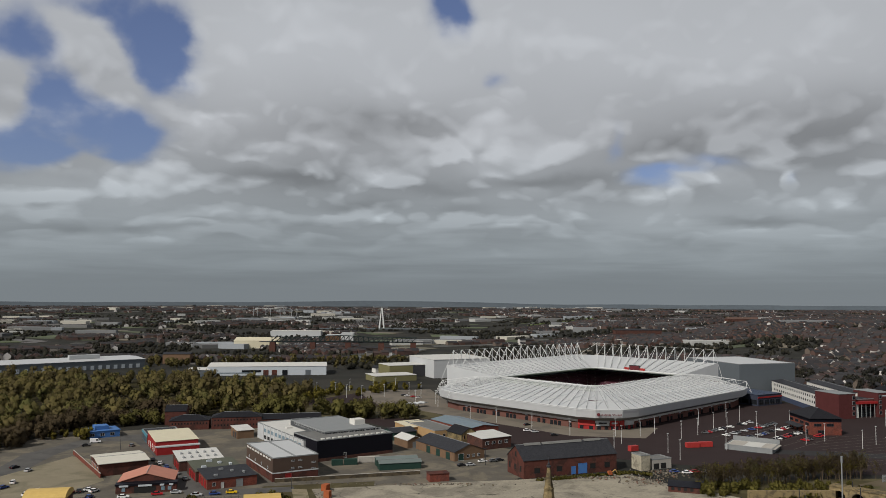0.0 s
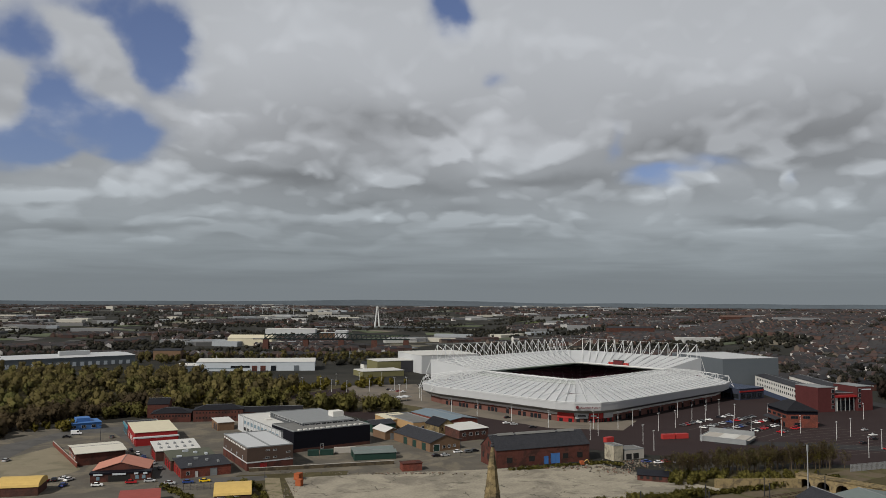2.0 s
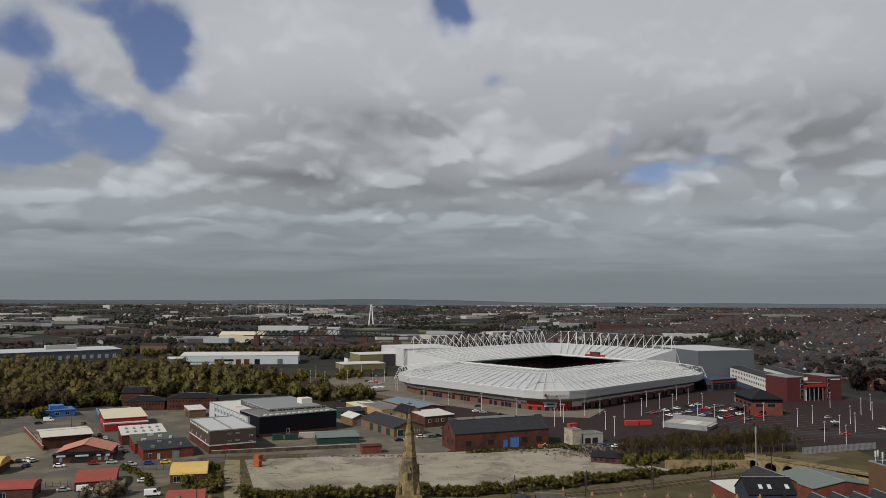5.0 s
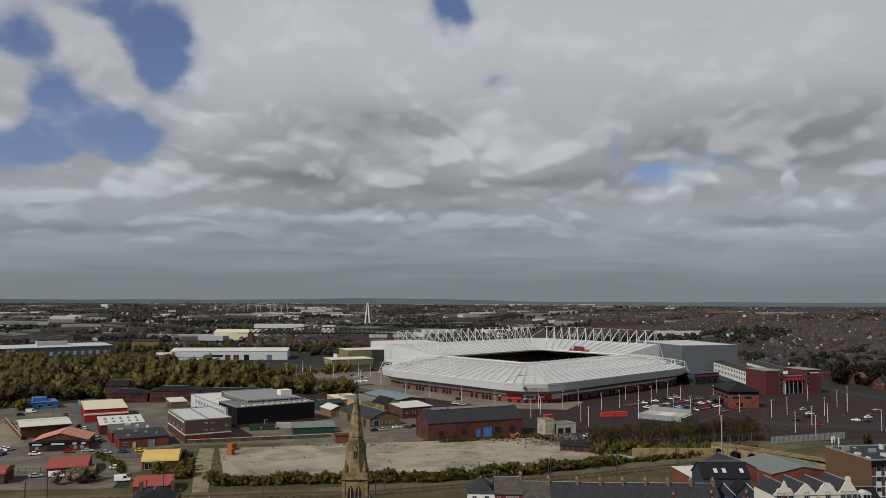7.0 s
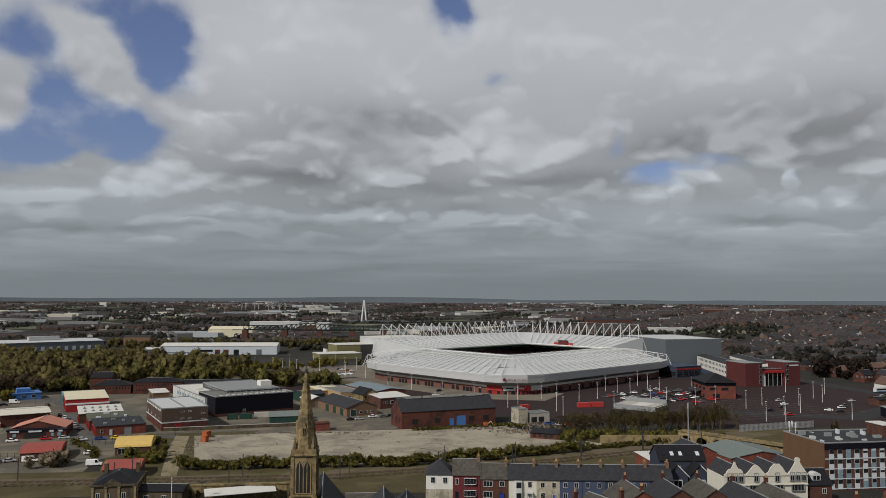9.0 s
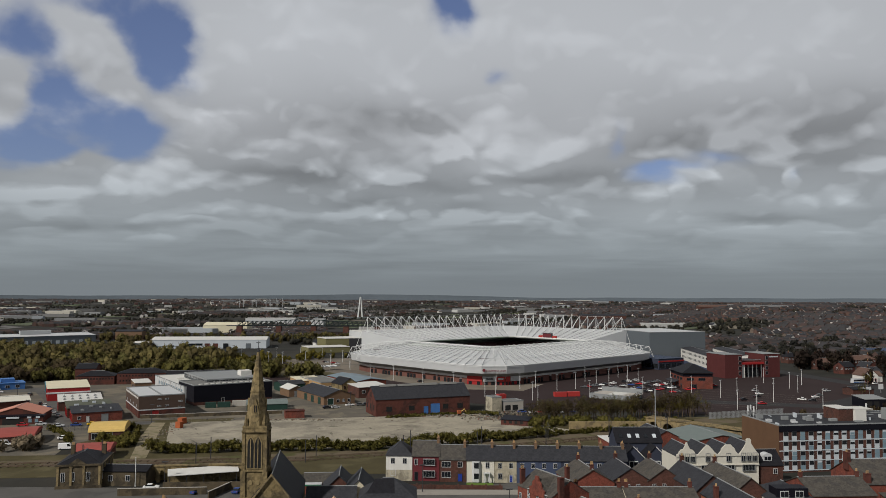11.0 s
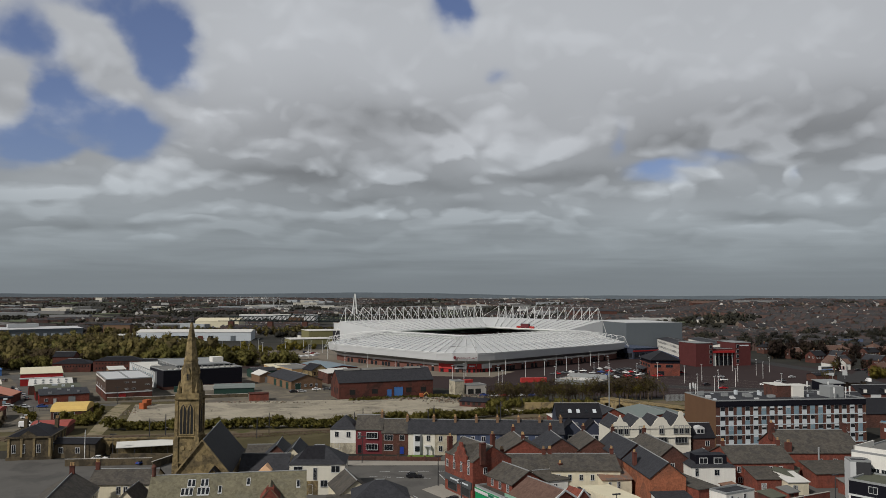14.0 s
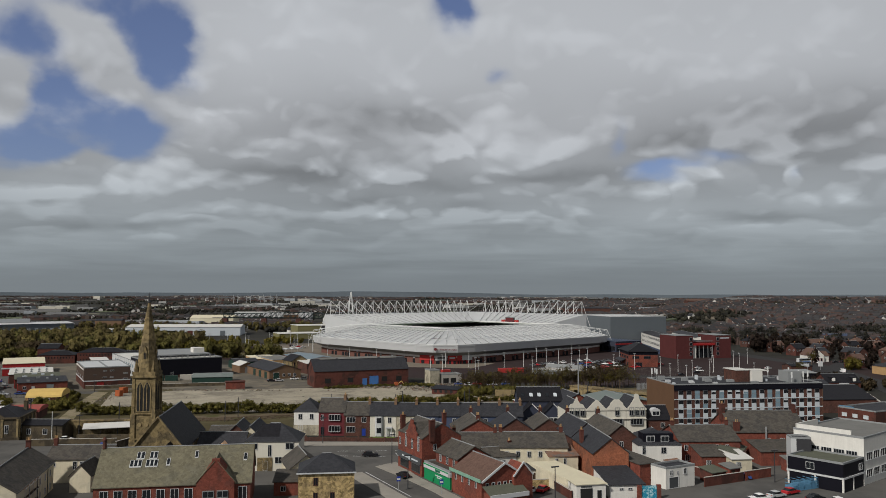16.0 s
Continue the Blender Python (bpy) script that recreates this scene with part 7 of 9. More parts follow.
part("pier", Shape().box(4.5, 5.4, -0.3, 0.3, -0.5, 3.1), "red_brick", gt)

# ---- white modern building ----
wb = building("white_office", "white rendered modern office with ribbon windows", "office", 196.3, 155.6, 40, 26, 17, 10.9, "dirty_white", "parapet", 0, "grey_felt",
              [("l", 1.5, 6.0, 2.6, 1.7, 3.0, 5, "white_sheet", "glass", 0.15, "window", 3), ("l", 1.5, 2.2, 2.6, 1.5, 3.0, 5, "white_sheet", "glass", 0.15, "window", 3), ("f", 1.0, 5.6, 3.4, 1.9, 4.2, 5, "white_sheet", "glass", 0.15, "window", 2), ("f", 1.0, 1.6, 3.4, 1.9, 4.2, 5, "white_sheet", "glass", 0.15, "window", 2)])
part("roof_parapet", Shape().box(0.3, 0.6, 3, 16.6, 10.9, 12.4).box(0.3, 12, 16.3, 16.6, 10.9, 12.4), "dirty_white", wb)
tw = building("stair_tower", "dark clad stair tower with a white edge strip", "office", 182.4, 163.3, -10, 4.6, 4.2, 9.5, "dark_metal", "parapet", 0, "slate", [])
part("white_strip", Shape().box(-0.15, 1.2, -0.12, 0.0, -0.5, 9.55).box(-0.15, 0, -0.1, 4.2, -0.5, 9.55), "white_sheet", tw)
part("window", Shape().box(0.1, 1.0, -0.18, -0.1, 1.6, 4.2), "glass", tw)
vb = building("black_clad_wing", "black clad projecting storey on white columns", "office", 187.5, 148.0, 40, 11, 13, 6.4, "black_clad", "parapet", 0, "green_felt", [("l", 6.6, 4.2, 2.0, 1.6, 1, 1), ("f", 8.2, 4.0, 1.8, 1.6, 1, 1)])
part("fascia", Shape().box(-0.2, 11.2, -0.2, 13.2, 3.0, 3.4), "white_sheet", vb)
for u, v in ((-0.1, -0.1), (5.0, -0.1), (10.7, -0.1), (-0.1, 6.2), (-0.1, 12.6)):
    part("column", Shape().box(u, u + 0.4, v, v + 0.4, -0.5, 3.0), "dirty_white", vb, "square white column")

# ---- station and arches ----
sn = building("old_station", "dark stone classical station building with tall sash windows", "station", -44.5, 203.5, 12, 12, 16, 6.8, "stone_dark", "hip", 2.6, "dark_slate", [("f", 1.2, 2.0, 1.1, 2.6, 2.6, 2, "white_sheet", "glass"), ("r", 2.0, 2.0, 1.1, 2.6, 4.0, 3, "white_sheet", "glass"), ("f", 8.0, 2.0, 1.1, 2.6, 2.6, 1)])
part("cornice", Shape().box(-0.4, 12.4, -0.4, 16.4, 6.4, 6.9), "stone_dark", sn)
part("plinth", Shape().box(-0.25, 12.25, -0.25, 16.25, -0.5, 0.9), "stone_dark", sn)
for u in (0.1, 3.6, 7.0, 11.3):
    part("pilaster", Shape().box(u, u + 0.6, -0.22, 0.0, 0.9, 6.0).box(u - 0.1, u + 0.7, -0.3, 0.0, 6.0, 6.4), "stone_pale", sn)
for v in (0.2, 4.2, 8.2, 12.2, 15.2):
    part("pilaster", Shape().box(12.0, 12.22, v, v + 0.6, 0.9, 6.0).box(12.0, 12.3, v - 0.1, v + 0.7, 6.0, 6.4), "stone_pale", sn)
part("pediment", Shape().prism([(3.2, -0.45, 6.9), (8.0, -0.45, 6.9), (5.6, -0.45, 8.6)], (0, -0.7, 0)), "stone_dark", sn)
chimney(sn, 1.6, 12.0, 7.4, 10.2, 1.0, 1.6, 3, "stone_dark")
chimney(sn, 10.4, 12.0, 7.4, 10.2, 1.0, 1.6, 3, "stone_dark")
lw = building("station_wing", "low stone station wing with a slate roof", "station", -33.5, 208.0, 0, 13, 8, 4.2, "stone_dark", "gx", 1.0, "dark_slate", [("f", 2.0, 1.4, 1.4, 1.7, 5.0, 2, "white_sheet", "glass")])
ar = thing("platform_arcade", "stone platform arcade with round arches", "arcade", -22.0, 212.0, 0, 8)
for k in range(9):
    u = k * 3.4
    ring = [(u, 0, 0), (u + 0.5, 0, 0), (u + 0.5, 0, 2.6)] + [(u + 1.7 - 1.2 * math.cos(t / 6 * math.pi), 0, 2.6 + 1.2 * math.sin(t / 6 * math.pi)) for t in range(1, 6)] + [(u + 2.9, 0, 2.6), (u + 2.9, 0, 0), (u + 3.4, 0, 0), (u + 3.4, 0, 4.6), (u, 0, 4.6)]
    part("arch", Shape().prism(ring, (0, -0.6, 0)), "stone", ar)
part("cornice", Shape().box(-0.2, 30.8, -0.2, 0.8, 4.6, 5.0), "stone", ar)
part("back_wall", Shape().box(0, 30.6, 3.0, 3.4, -0.5, 4.5), "stone", ar)
cn = thing("platform_canopy", "pale corrugated platform canopy on posts", "canopy", -13.5, 206.0, 0, 20)
part("roof_sheet", Shape().prism([(0, 0, 3.4), (20, 0, 3.4), (20, 4.6, 4.4), (0, 4.6, 4.4)], (0, 0, 0.15)), "pale_roof", cn)
for k in range(5):
    part("post", Shape().tube((0.5 + k * 4.7, 0.4, 0), (0.5 + k * 4.7, 0.4, 3.3), 0.1, sides=6), "dark_metal", cn)
part("back_wall", Shape().box(0, 20, 4.4, 4.7, -0.5, 4.2), "stone", cn)
fw = thing("yard_wall", "low dark stone yard wall", "wall", -14, 203.5, 0, 3)
part("wall", Shape().box(0, 26, 0, 0.5, -0.5, 2.2), "stone_dark", fw)
gs = building("green_canopy_shop", "small shop with a white and green canopy", "shop", 27.0, 199.0, 5, 9, 9, 3.2, "red_brick", "gx", 1.8, "old_slate", [("f", 1, 0.8, 3, 1.6, 4, 2)])
part("canopy", Shape().box(0, 5, -2.2, -0.05, 3.0, 3.5), "white_sheet", gs)
part("canopy_stripe", Shape().box(0, 5, -2.26, -2.2, 3.0, 3.3), "door_green", gs)


# ---- distance ----
def far_box(name, label, category, x, y, ang, w, d, h, wall, roof_mat, rise=0.0, z=None):
    z = height(x, y) if z is None else z
    b = thing(name, label, category, x, y, z, ang)
    part("wall", Shape().box(0, w, 0, d, -3, h), wall, b)
    if rise:
        part("roof", Shape().add([(-0.4, -0.4, h), (w + 0.4, -0.4, h), (w + 0.4, d + 0.4, h), (-0.4, d + 0.4, h), (-0.4, d / 2, h + rise), (w + 0.4, d / 2, h + rise)], [(0, 1, 5, 4), (2, 3, 4, 5), (0, 4, 3), (1, 2, 5), (3, 2, 1, 0)]), roof_mat, b)
    else:
        part("roof", Shape().box(-0.3, w + 0.3, -0.3, d + 0.3, h, h + 0.4), roof_mat, b)
    return b


fb = far_box("distribution_warehouse", "very long white roofed distribution warehouse", "warehouse", -460, 712, 40, 190, 60, 9, "grey_clad", "white_sheet", 1.2)
for k in range(24):
    part("loading_door", Shape().box(6 + k * 7.6, 9.4 + k * 7.6, -0.2, 0, 0.3, 4.2), "pale_clad", fb)
part("roof_plant", Shape().box(120, 150, 20, 26, 10, 14), "white_sheet", fb)
fs = far_box("silver_warehouse", "long silver clad warehouse with a pale roof", "warehouse", -224, 752, 8, 112, 44, 8.5, "pale_clad", "pale_roof", 2.2)
part("blue_stripe", Shape().box(2, 40, -0.2, 0, 2.0, 2.8), "blue_slate", fs)
part("window_band", Shape().box(32, 50, -0.25, 0, 3.0, 5.0), "glass", fs)
for u, m in ((52, "soot_brick"), (60, "soot_brick"), (70, "glass"), (92, "grey_clad")):
    part("loading_door", Shape().box(u, u + 5, -0.25, 0, 0, 5), m, fs)
far_box("grey_lean_to", "pale grey shed beside the silver warehouse", "warehouse", -240, 742, 8, 20, 30, 6, "grey_clad", "pale_roof", 1.0)
fo_ = far_box("olive_hall", "olive green clad industrial hall", "industrial unit", -50, 745, 25, 40, 30, 11, "olive", "pale_roof")
part("dark_panel", Shape().box(24, 40.2, -0.2, 0, 0, 11), "dark_metal", fo_)
far_box("olive_annex", "low olive green clad annex", "industrial unit", -60, 706, 25, 40, 26, 5, "olive", "pale_roof")
fw_ = far_box("white_works", "tall white clad works building with dark doors", "industrial unit", -8, 742, 25, 60, 60, 17, "white_sheet", "pale_roof")
for k in range(3):
    part("door_panel", Shape().box(20 + k * 12, 28 + k * 12, -0.3, 0, 0, 12), "grey_clad", fw_)
far_box("orange_brick_offices", "orange brick office building", "office", -314, 884, 5, 30, 14, 10, "tan_brown", "slate", 2)
far_box("white_cottage", "small white cottage with dark roof", "house", -67, 790, 30, 12, 9, 4.5, "dirty_white", "slate", 3)
far_box("cream_dome_hall", "wide cream roofed hall", "warehouse", -370, 1395, 5, 78, 60, 14, "cream_roof", "cream_roof", 5)
far_box("white_long_shed", "long white distant shed", "warehouse", -380, 1735, 3, 110, 40, 14, "white_sheet", "pale_roof")
far_box("red_white_hall", "distant hall with white and red ends", "warehouse", -230, 1545, 3, 30, 40, 16, "tan_dark", "white_sheet")
far_box("white_hall", "tall distant white clad hall", "warehouse", -200, 1545, 3, 24, 40, 20, "white_sheet", "white_sheet")
far_box("red_brick_school", "long distant red brick school", "school", 330, 1500, 5, 90, 20, 16, "dark_brick", "slate", 3)
far_box("red_roofed_block", "distant red roofed block", "building", 690, 1900, 5, 80, 20, 12, "dark_brick", "brown_tile", 4)

# dark green truss bridge over the river
tb = thing("truss_bridge", "dark green steel truss bridge on stone piers", "bridge", -290, 1330, 0, 0.0)
for row in (0, 8):
    m = 30
    for k in range(m):
        x0, x1 = k * 8.2, (k + 1) * 8.2
        hgt = lambda q: 7.0 + 3.0 * math.sin(math.pi * min(max((q - 60) / 110.0, 0), 1))
        part("truss_bay", Shape().tube((x0, row, -1), (x1, row, -1), 0.7, sides=4).tube((x0, row, -1 + hgt(x0)), (x1, row, -1 + hgt(x1)), 0.7, sides=4).tube((x0, row, -1), (x1, row, -1 + hgt(x1)), 0.5, sides=4).tube((x0, row, -1), (x0, row, -1 + hgt(x0)), 0.5, sides=4), "bridge_green", tb)
part("deck", Shape().box(-20, 270, 0.5, 7.5, -2.4, -1.2), "dark_metal", tb)
for u in (2, 70, 130, 186, 240):
    part("pier", Shape().box(u - 5, u + 5, -1, 9, -24, -2.4, 0.9), "dark_brick", tb)

# cable stayed bridge
cs = thing("cable_stayed_bridge", "white cable stayed bridge with a slender twin pylon", "bridge", -165, 2125, 0, 0)
part("pylon_leg", Shape().tube((-7.5, 0, -24), (-1.0, 0, 44), 2.6, 1.1, sides=6), "white_steel", cs)
part("pylon_leg", Shape().tube((6.5, 0, -24), (1.0, 0, 44), 2.6, 1.1, sides=6), "white_steel", cs)
part("deck", Shape().box(-170, 190, -6, 6, -14, -11.5), "grey_clad", cs)
for k in range(13):
    for sgn, span in ((-1, 120), (1, 85)):
        part("stay_cable", Shape().tube((0, 0, 36 - k * 2.4), (sgn * span * (1 - k / 14.0), 0, -11.5), 0.13, sides=4), "cable_grey", cs)


def turbine(x, y, hub_z, spin):
    t = thing("wind_turbine", "white three bladed wind turbine on the far plain", "wind turbine", x, y, height(x, y), -20, "wind turbines on the plain")
    z0 = height(x, y)
    hh = hub_z + 3 - z0
    part("tower", Shape().tube((0, 0, -2), (0, 0, hh), 1.2, 0.8, sides=8), "cable_grey", t)
    part("nacelle", Shape().box(-1.2, 1.2, -3, 3, hh - 1.2, hh + 1.2), "white_steel", t)
    for k in range(3):
        a = radians(spin + 120 * k)
        tip = (12 * math.sin(a), -3.4, hh + 12 * math.cos(a))
        part("blade", Shape().tube((0, -3.4, hh), tip, 0.7, 0.35, sides=4), "cable_grey", t)


for k, (x, z) in enumerate(((-706, 18), (-699, 20), (-674, 19), (-643, 20), (-613, 17), (-604, 20), (-565, 19), (-550, 20))):
    turbine(x, 2930 + (k % 3) * 30, z, 17 * k + 10)

# river
single("river", "calm grey river in the valley", "river", Shape().prism([(-330, 1000, -18.2), (-190, 985, -18.2), (-90, 1120, -18.2), (-60, 1330, -18.2), (60, 1620, -18.2), (150, 1900, -18.2), (20, 1980, -18.2), (-90, 1700, -18.2), (-180, 1420, -18.2), (-240, 1160, -18.2)], (0, 0, 2)), "river", kind="structure")


# ---- scattered town and woods, joined ----


def in_view(x, y):
    return y > 380 and -0.64 * y - 40 < x < 0.62 * y + 150


def scatter_houses(name, label, count, region, size, seed):
    r = np.random.default_rng(seed)
    v, f, mats = [], [], []
    made = 0
    while made < count:
        x, y = r.uniform(region[0], region[1]), r.uniform(region[2], region[3])
        if not in_view(x, y):
            continue
        town = noise.noise(Vector((x / 260.0, y / 260.0, seed * 3.3)))
        if town < -0.2:
            continue
        if valley(x, y) < -6 and town < 0.18:
            continue
        ang = (0.45 if noise.noise(Vector((x / 180.0, y / 180.0, 9.0))) > 0 else 2.0) + r.normal(0, 0.05)
        n_row = int(r.integers(1, 6))
        for k in range(n_row):
            w, d, h, rise = size * r.uniform(0.9, 1.25), size * r.uniform(0.8, 1.0), r.uniform(4.6, 6.2), r.uniform(2.0, 3.2)
            cx, cy = x + math.cos(ang) * k * w * 1.02, y + math.sin(ang) * k * w * 1.02
            z = height(cx, cy)
            c, s = math.cos(ang), math.sin(ang)
            pts = [(-w / 2, -d / 2), (w / 2, -d / 2), (w / 2, d / 2), (-w / 2, d / 2)]
            pts = [(cx + a * c - b * s, cy + a * s + b * c) for a, b in pts]
            e = [(cx - w / 2 * c, cy - w / 2 * s), (cx + w / 2 * c, cy + w / 2 * s)]
            o = len(v)
            v += [(a, b, z - 2) for a, b in pts] + [(a, b, z + h) for a, b in pts] + [(a, b, z + h + rise) for a, b in e]
            f += [(o, o + 1, o + 5, o + 4), (o + 1, o + 2, o + 6, o + 9, o + 5), (o + 2, o + 3, o + 7, o + 6), (o + 3, o, o + 4, o + 8, o + 7)]
            mats += [0] * 4
            o2 = len(v)
            g = 0.12
            v += [(a + (a - cx) * g * 0.5, b + (b - cy) * g * 0.5, z + h - 0.2) for a, b in pts] + [(a, b, z + h + rise + 0.12) for a, b in e]
            f += [(o2, o2 + 1, o2 + 5, o2 + 4), (o2 + 2, o2 + 3, o2 + 4, o2 + 5)]
            mats += [1] * 2
            made += 1
    me = bpy.data.meshes.new(name)
    me.from_pydata(v, [], f)
    me.materials.append(MAT["far_walls"])
    me.materials.append(MAT["far_roofs"])
    me.polygons.foreach_set("material_index", mats)
    me.update()
    tagged(new(name, me), label, "houses", kind="stuff")


scatter_houses("town_houses", "rows of brick town houses with dark roofs", 5200, (180, 1500, 640, 2100), 8.5, 3)
scatter_houses("valley_houses", "rows of small brick terraces across the valley", 1500, (-1100, -150, 900, 1700), 8.5, 15)
scatter_houses("far_town_houses", "distant brick housing estates", 6500, (-2200, 2400, 1250, 3900), 11.0, 8)


def scatter_sheds(count, seed):
    r = np.random.default_rng(seed)
    s = Shape()
    made = 0
    while made < count:
        x, y = r.uniform(-1700, 1400), r.uniform(1050, 4300)
        if not in_view(x, y) or abs(x + 165) < 60 or (x > 0.2 * y and r.random() < 0.8) or noise.noise(Vector((x / 420.0, y / 420.0, 1.7))) < 0.0:
            continue
        w, d = r.uniform(25, 90), r.uniform(16, 40)
        s.turned(x, y, w, d, height(x, y) - 2, height(x, y) + r.uniform(5, 9), r.uniform(-20, 40))
        made += 1
    single("far_sheds", "distant pale industrial sheds", "sheds", s, MAT["far_sheds"], kind="stuff")


scatter_sheds(230, 21)



def unit_blob():
    bm = bmesh.new()
    bmesh.ops.create_icosphere(bm, subdivisions=1, radius=1.0)
    v = [tuple(p.co) for p in bm.verts]
    f = [tuple(p.index for p in q.verts) for q in bm.faces]
    bm.free()
    return np.array(v), np.array(f)


BV, BF = unit_blob()


def blobs(name, label, centres, radii, material, seed, category="trees"):
    """Many small rough clumps, joined."""
    r = np.random.default_rng(seed)
    n = len(centres)
    jitter = 1 + r.normal(0, 0.22, (n, len(BV), 1))
    v = BV[None] * jitter * np.array(radii)[:, None, :] + np.array(centres)[:, None, :]
    f = BF[None] + (np.arange(n) * len(BV))[:, None, None]
    me = bpy.data.meshes.new(name)
    me.from_pydata(v.reshape(-1, 3).tolist(), [], f.reshape(-1, 3).tolist())
    me.materials.append(MAT[material])
    me.update()
    return tagged(new(name, me), label, category, kind="stuff")


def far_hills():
    """Low hills on the horizon, with distance haze put into their blue grey colour."""
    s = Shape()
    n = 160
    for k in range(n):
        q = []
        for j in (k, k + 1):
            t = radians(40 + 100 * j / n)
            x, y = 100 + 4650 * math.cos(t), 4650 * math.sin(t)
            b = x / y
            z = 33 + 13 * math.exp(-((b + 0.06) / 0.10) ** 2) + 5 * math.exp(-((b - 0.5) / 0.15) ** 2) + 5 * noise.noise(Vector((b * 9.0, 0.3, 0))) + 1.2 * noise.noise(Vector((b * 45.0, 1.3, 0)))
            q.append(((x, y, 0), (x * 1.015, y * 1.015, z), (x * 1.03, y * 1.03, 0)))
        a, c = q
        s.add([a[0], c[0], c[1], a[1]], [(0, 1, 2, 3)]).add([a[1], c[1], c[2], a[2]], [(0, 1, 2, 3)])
    single("far_hills", "low hills along the horizon, coloured blue grey for haze", "hills", s, "hazed_hill", kind="structure")


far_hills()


def far_fields():
    """Fields, yards and verges scattered over the distance."""
    r = np.random.default_rng(77)
    s = Shape()
    made = 0
    while made < 420:
        y = 900 + r.random() * 3000
        x = r.uniform(-0.62 * y, 0.6 * y)
        w, d = r.uniform(20, 110), r.uniform(20, 70)
        a = r.uniform(0, 3.1)
        q = []
        for u, v in ((-0.5, -0.5), (0.5, -0.5), (0.6, 0.4), (-0.4, 0.5)):
            px, py = x + w * u * math.cos(a) - d * v * math.sin(a), y + w * u * math.sin(a) + d * v * math.cos(a)
            q.append((px, py, height(px, py) + 0.6))
        s.prism(q, (0, 0, 2.0))
        made += 1
    single("far_fields", "fields, yards and verges of the distance", "fields", s, MAT["far_patches"], kind="stuff")


far_fields()


def green_fields():
    """Grass fields on the rise beyond the town."""
    r = np.random.default_rng(78)
    s = Shape()
    for k in range(16):
        b, d = 0.10 + 0.02 * k, 2000 + r.uniform(0, 260)
        w, deep = r.uniform(40, 90), r.uniform(30, 70)
        x, y = b * d, d
        steps = 4
        for i in range(steps):
            q = []
            for u, v in ((i, 0), (i + 1, 0), (i + 1, 1), (i, 1)):
                px, py = x + w * (u / steps - 0.5) + 0.3 * deep * v, y + deep * v
                q.append((px, py, height(px, py) + 0.9))
            s.prism(q, (0, 0, 3.0))
    single("hill_fields", "pale green grass fields on the far rise", "fields", s, "far_field", kind="stuff")


green_fields()


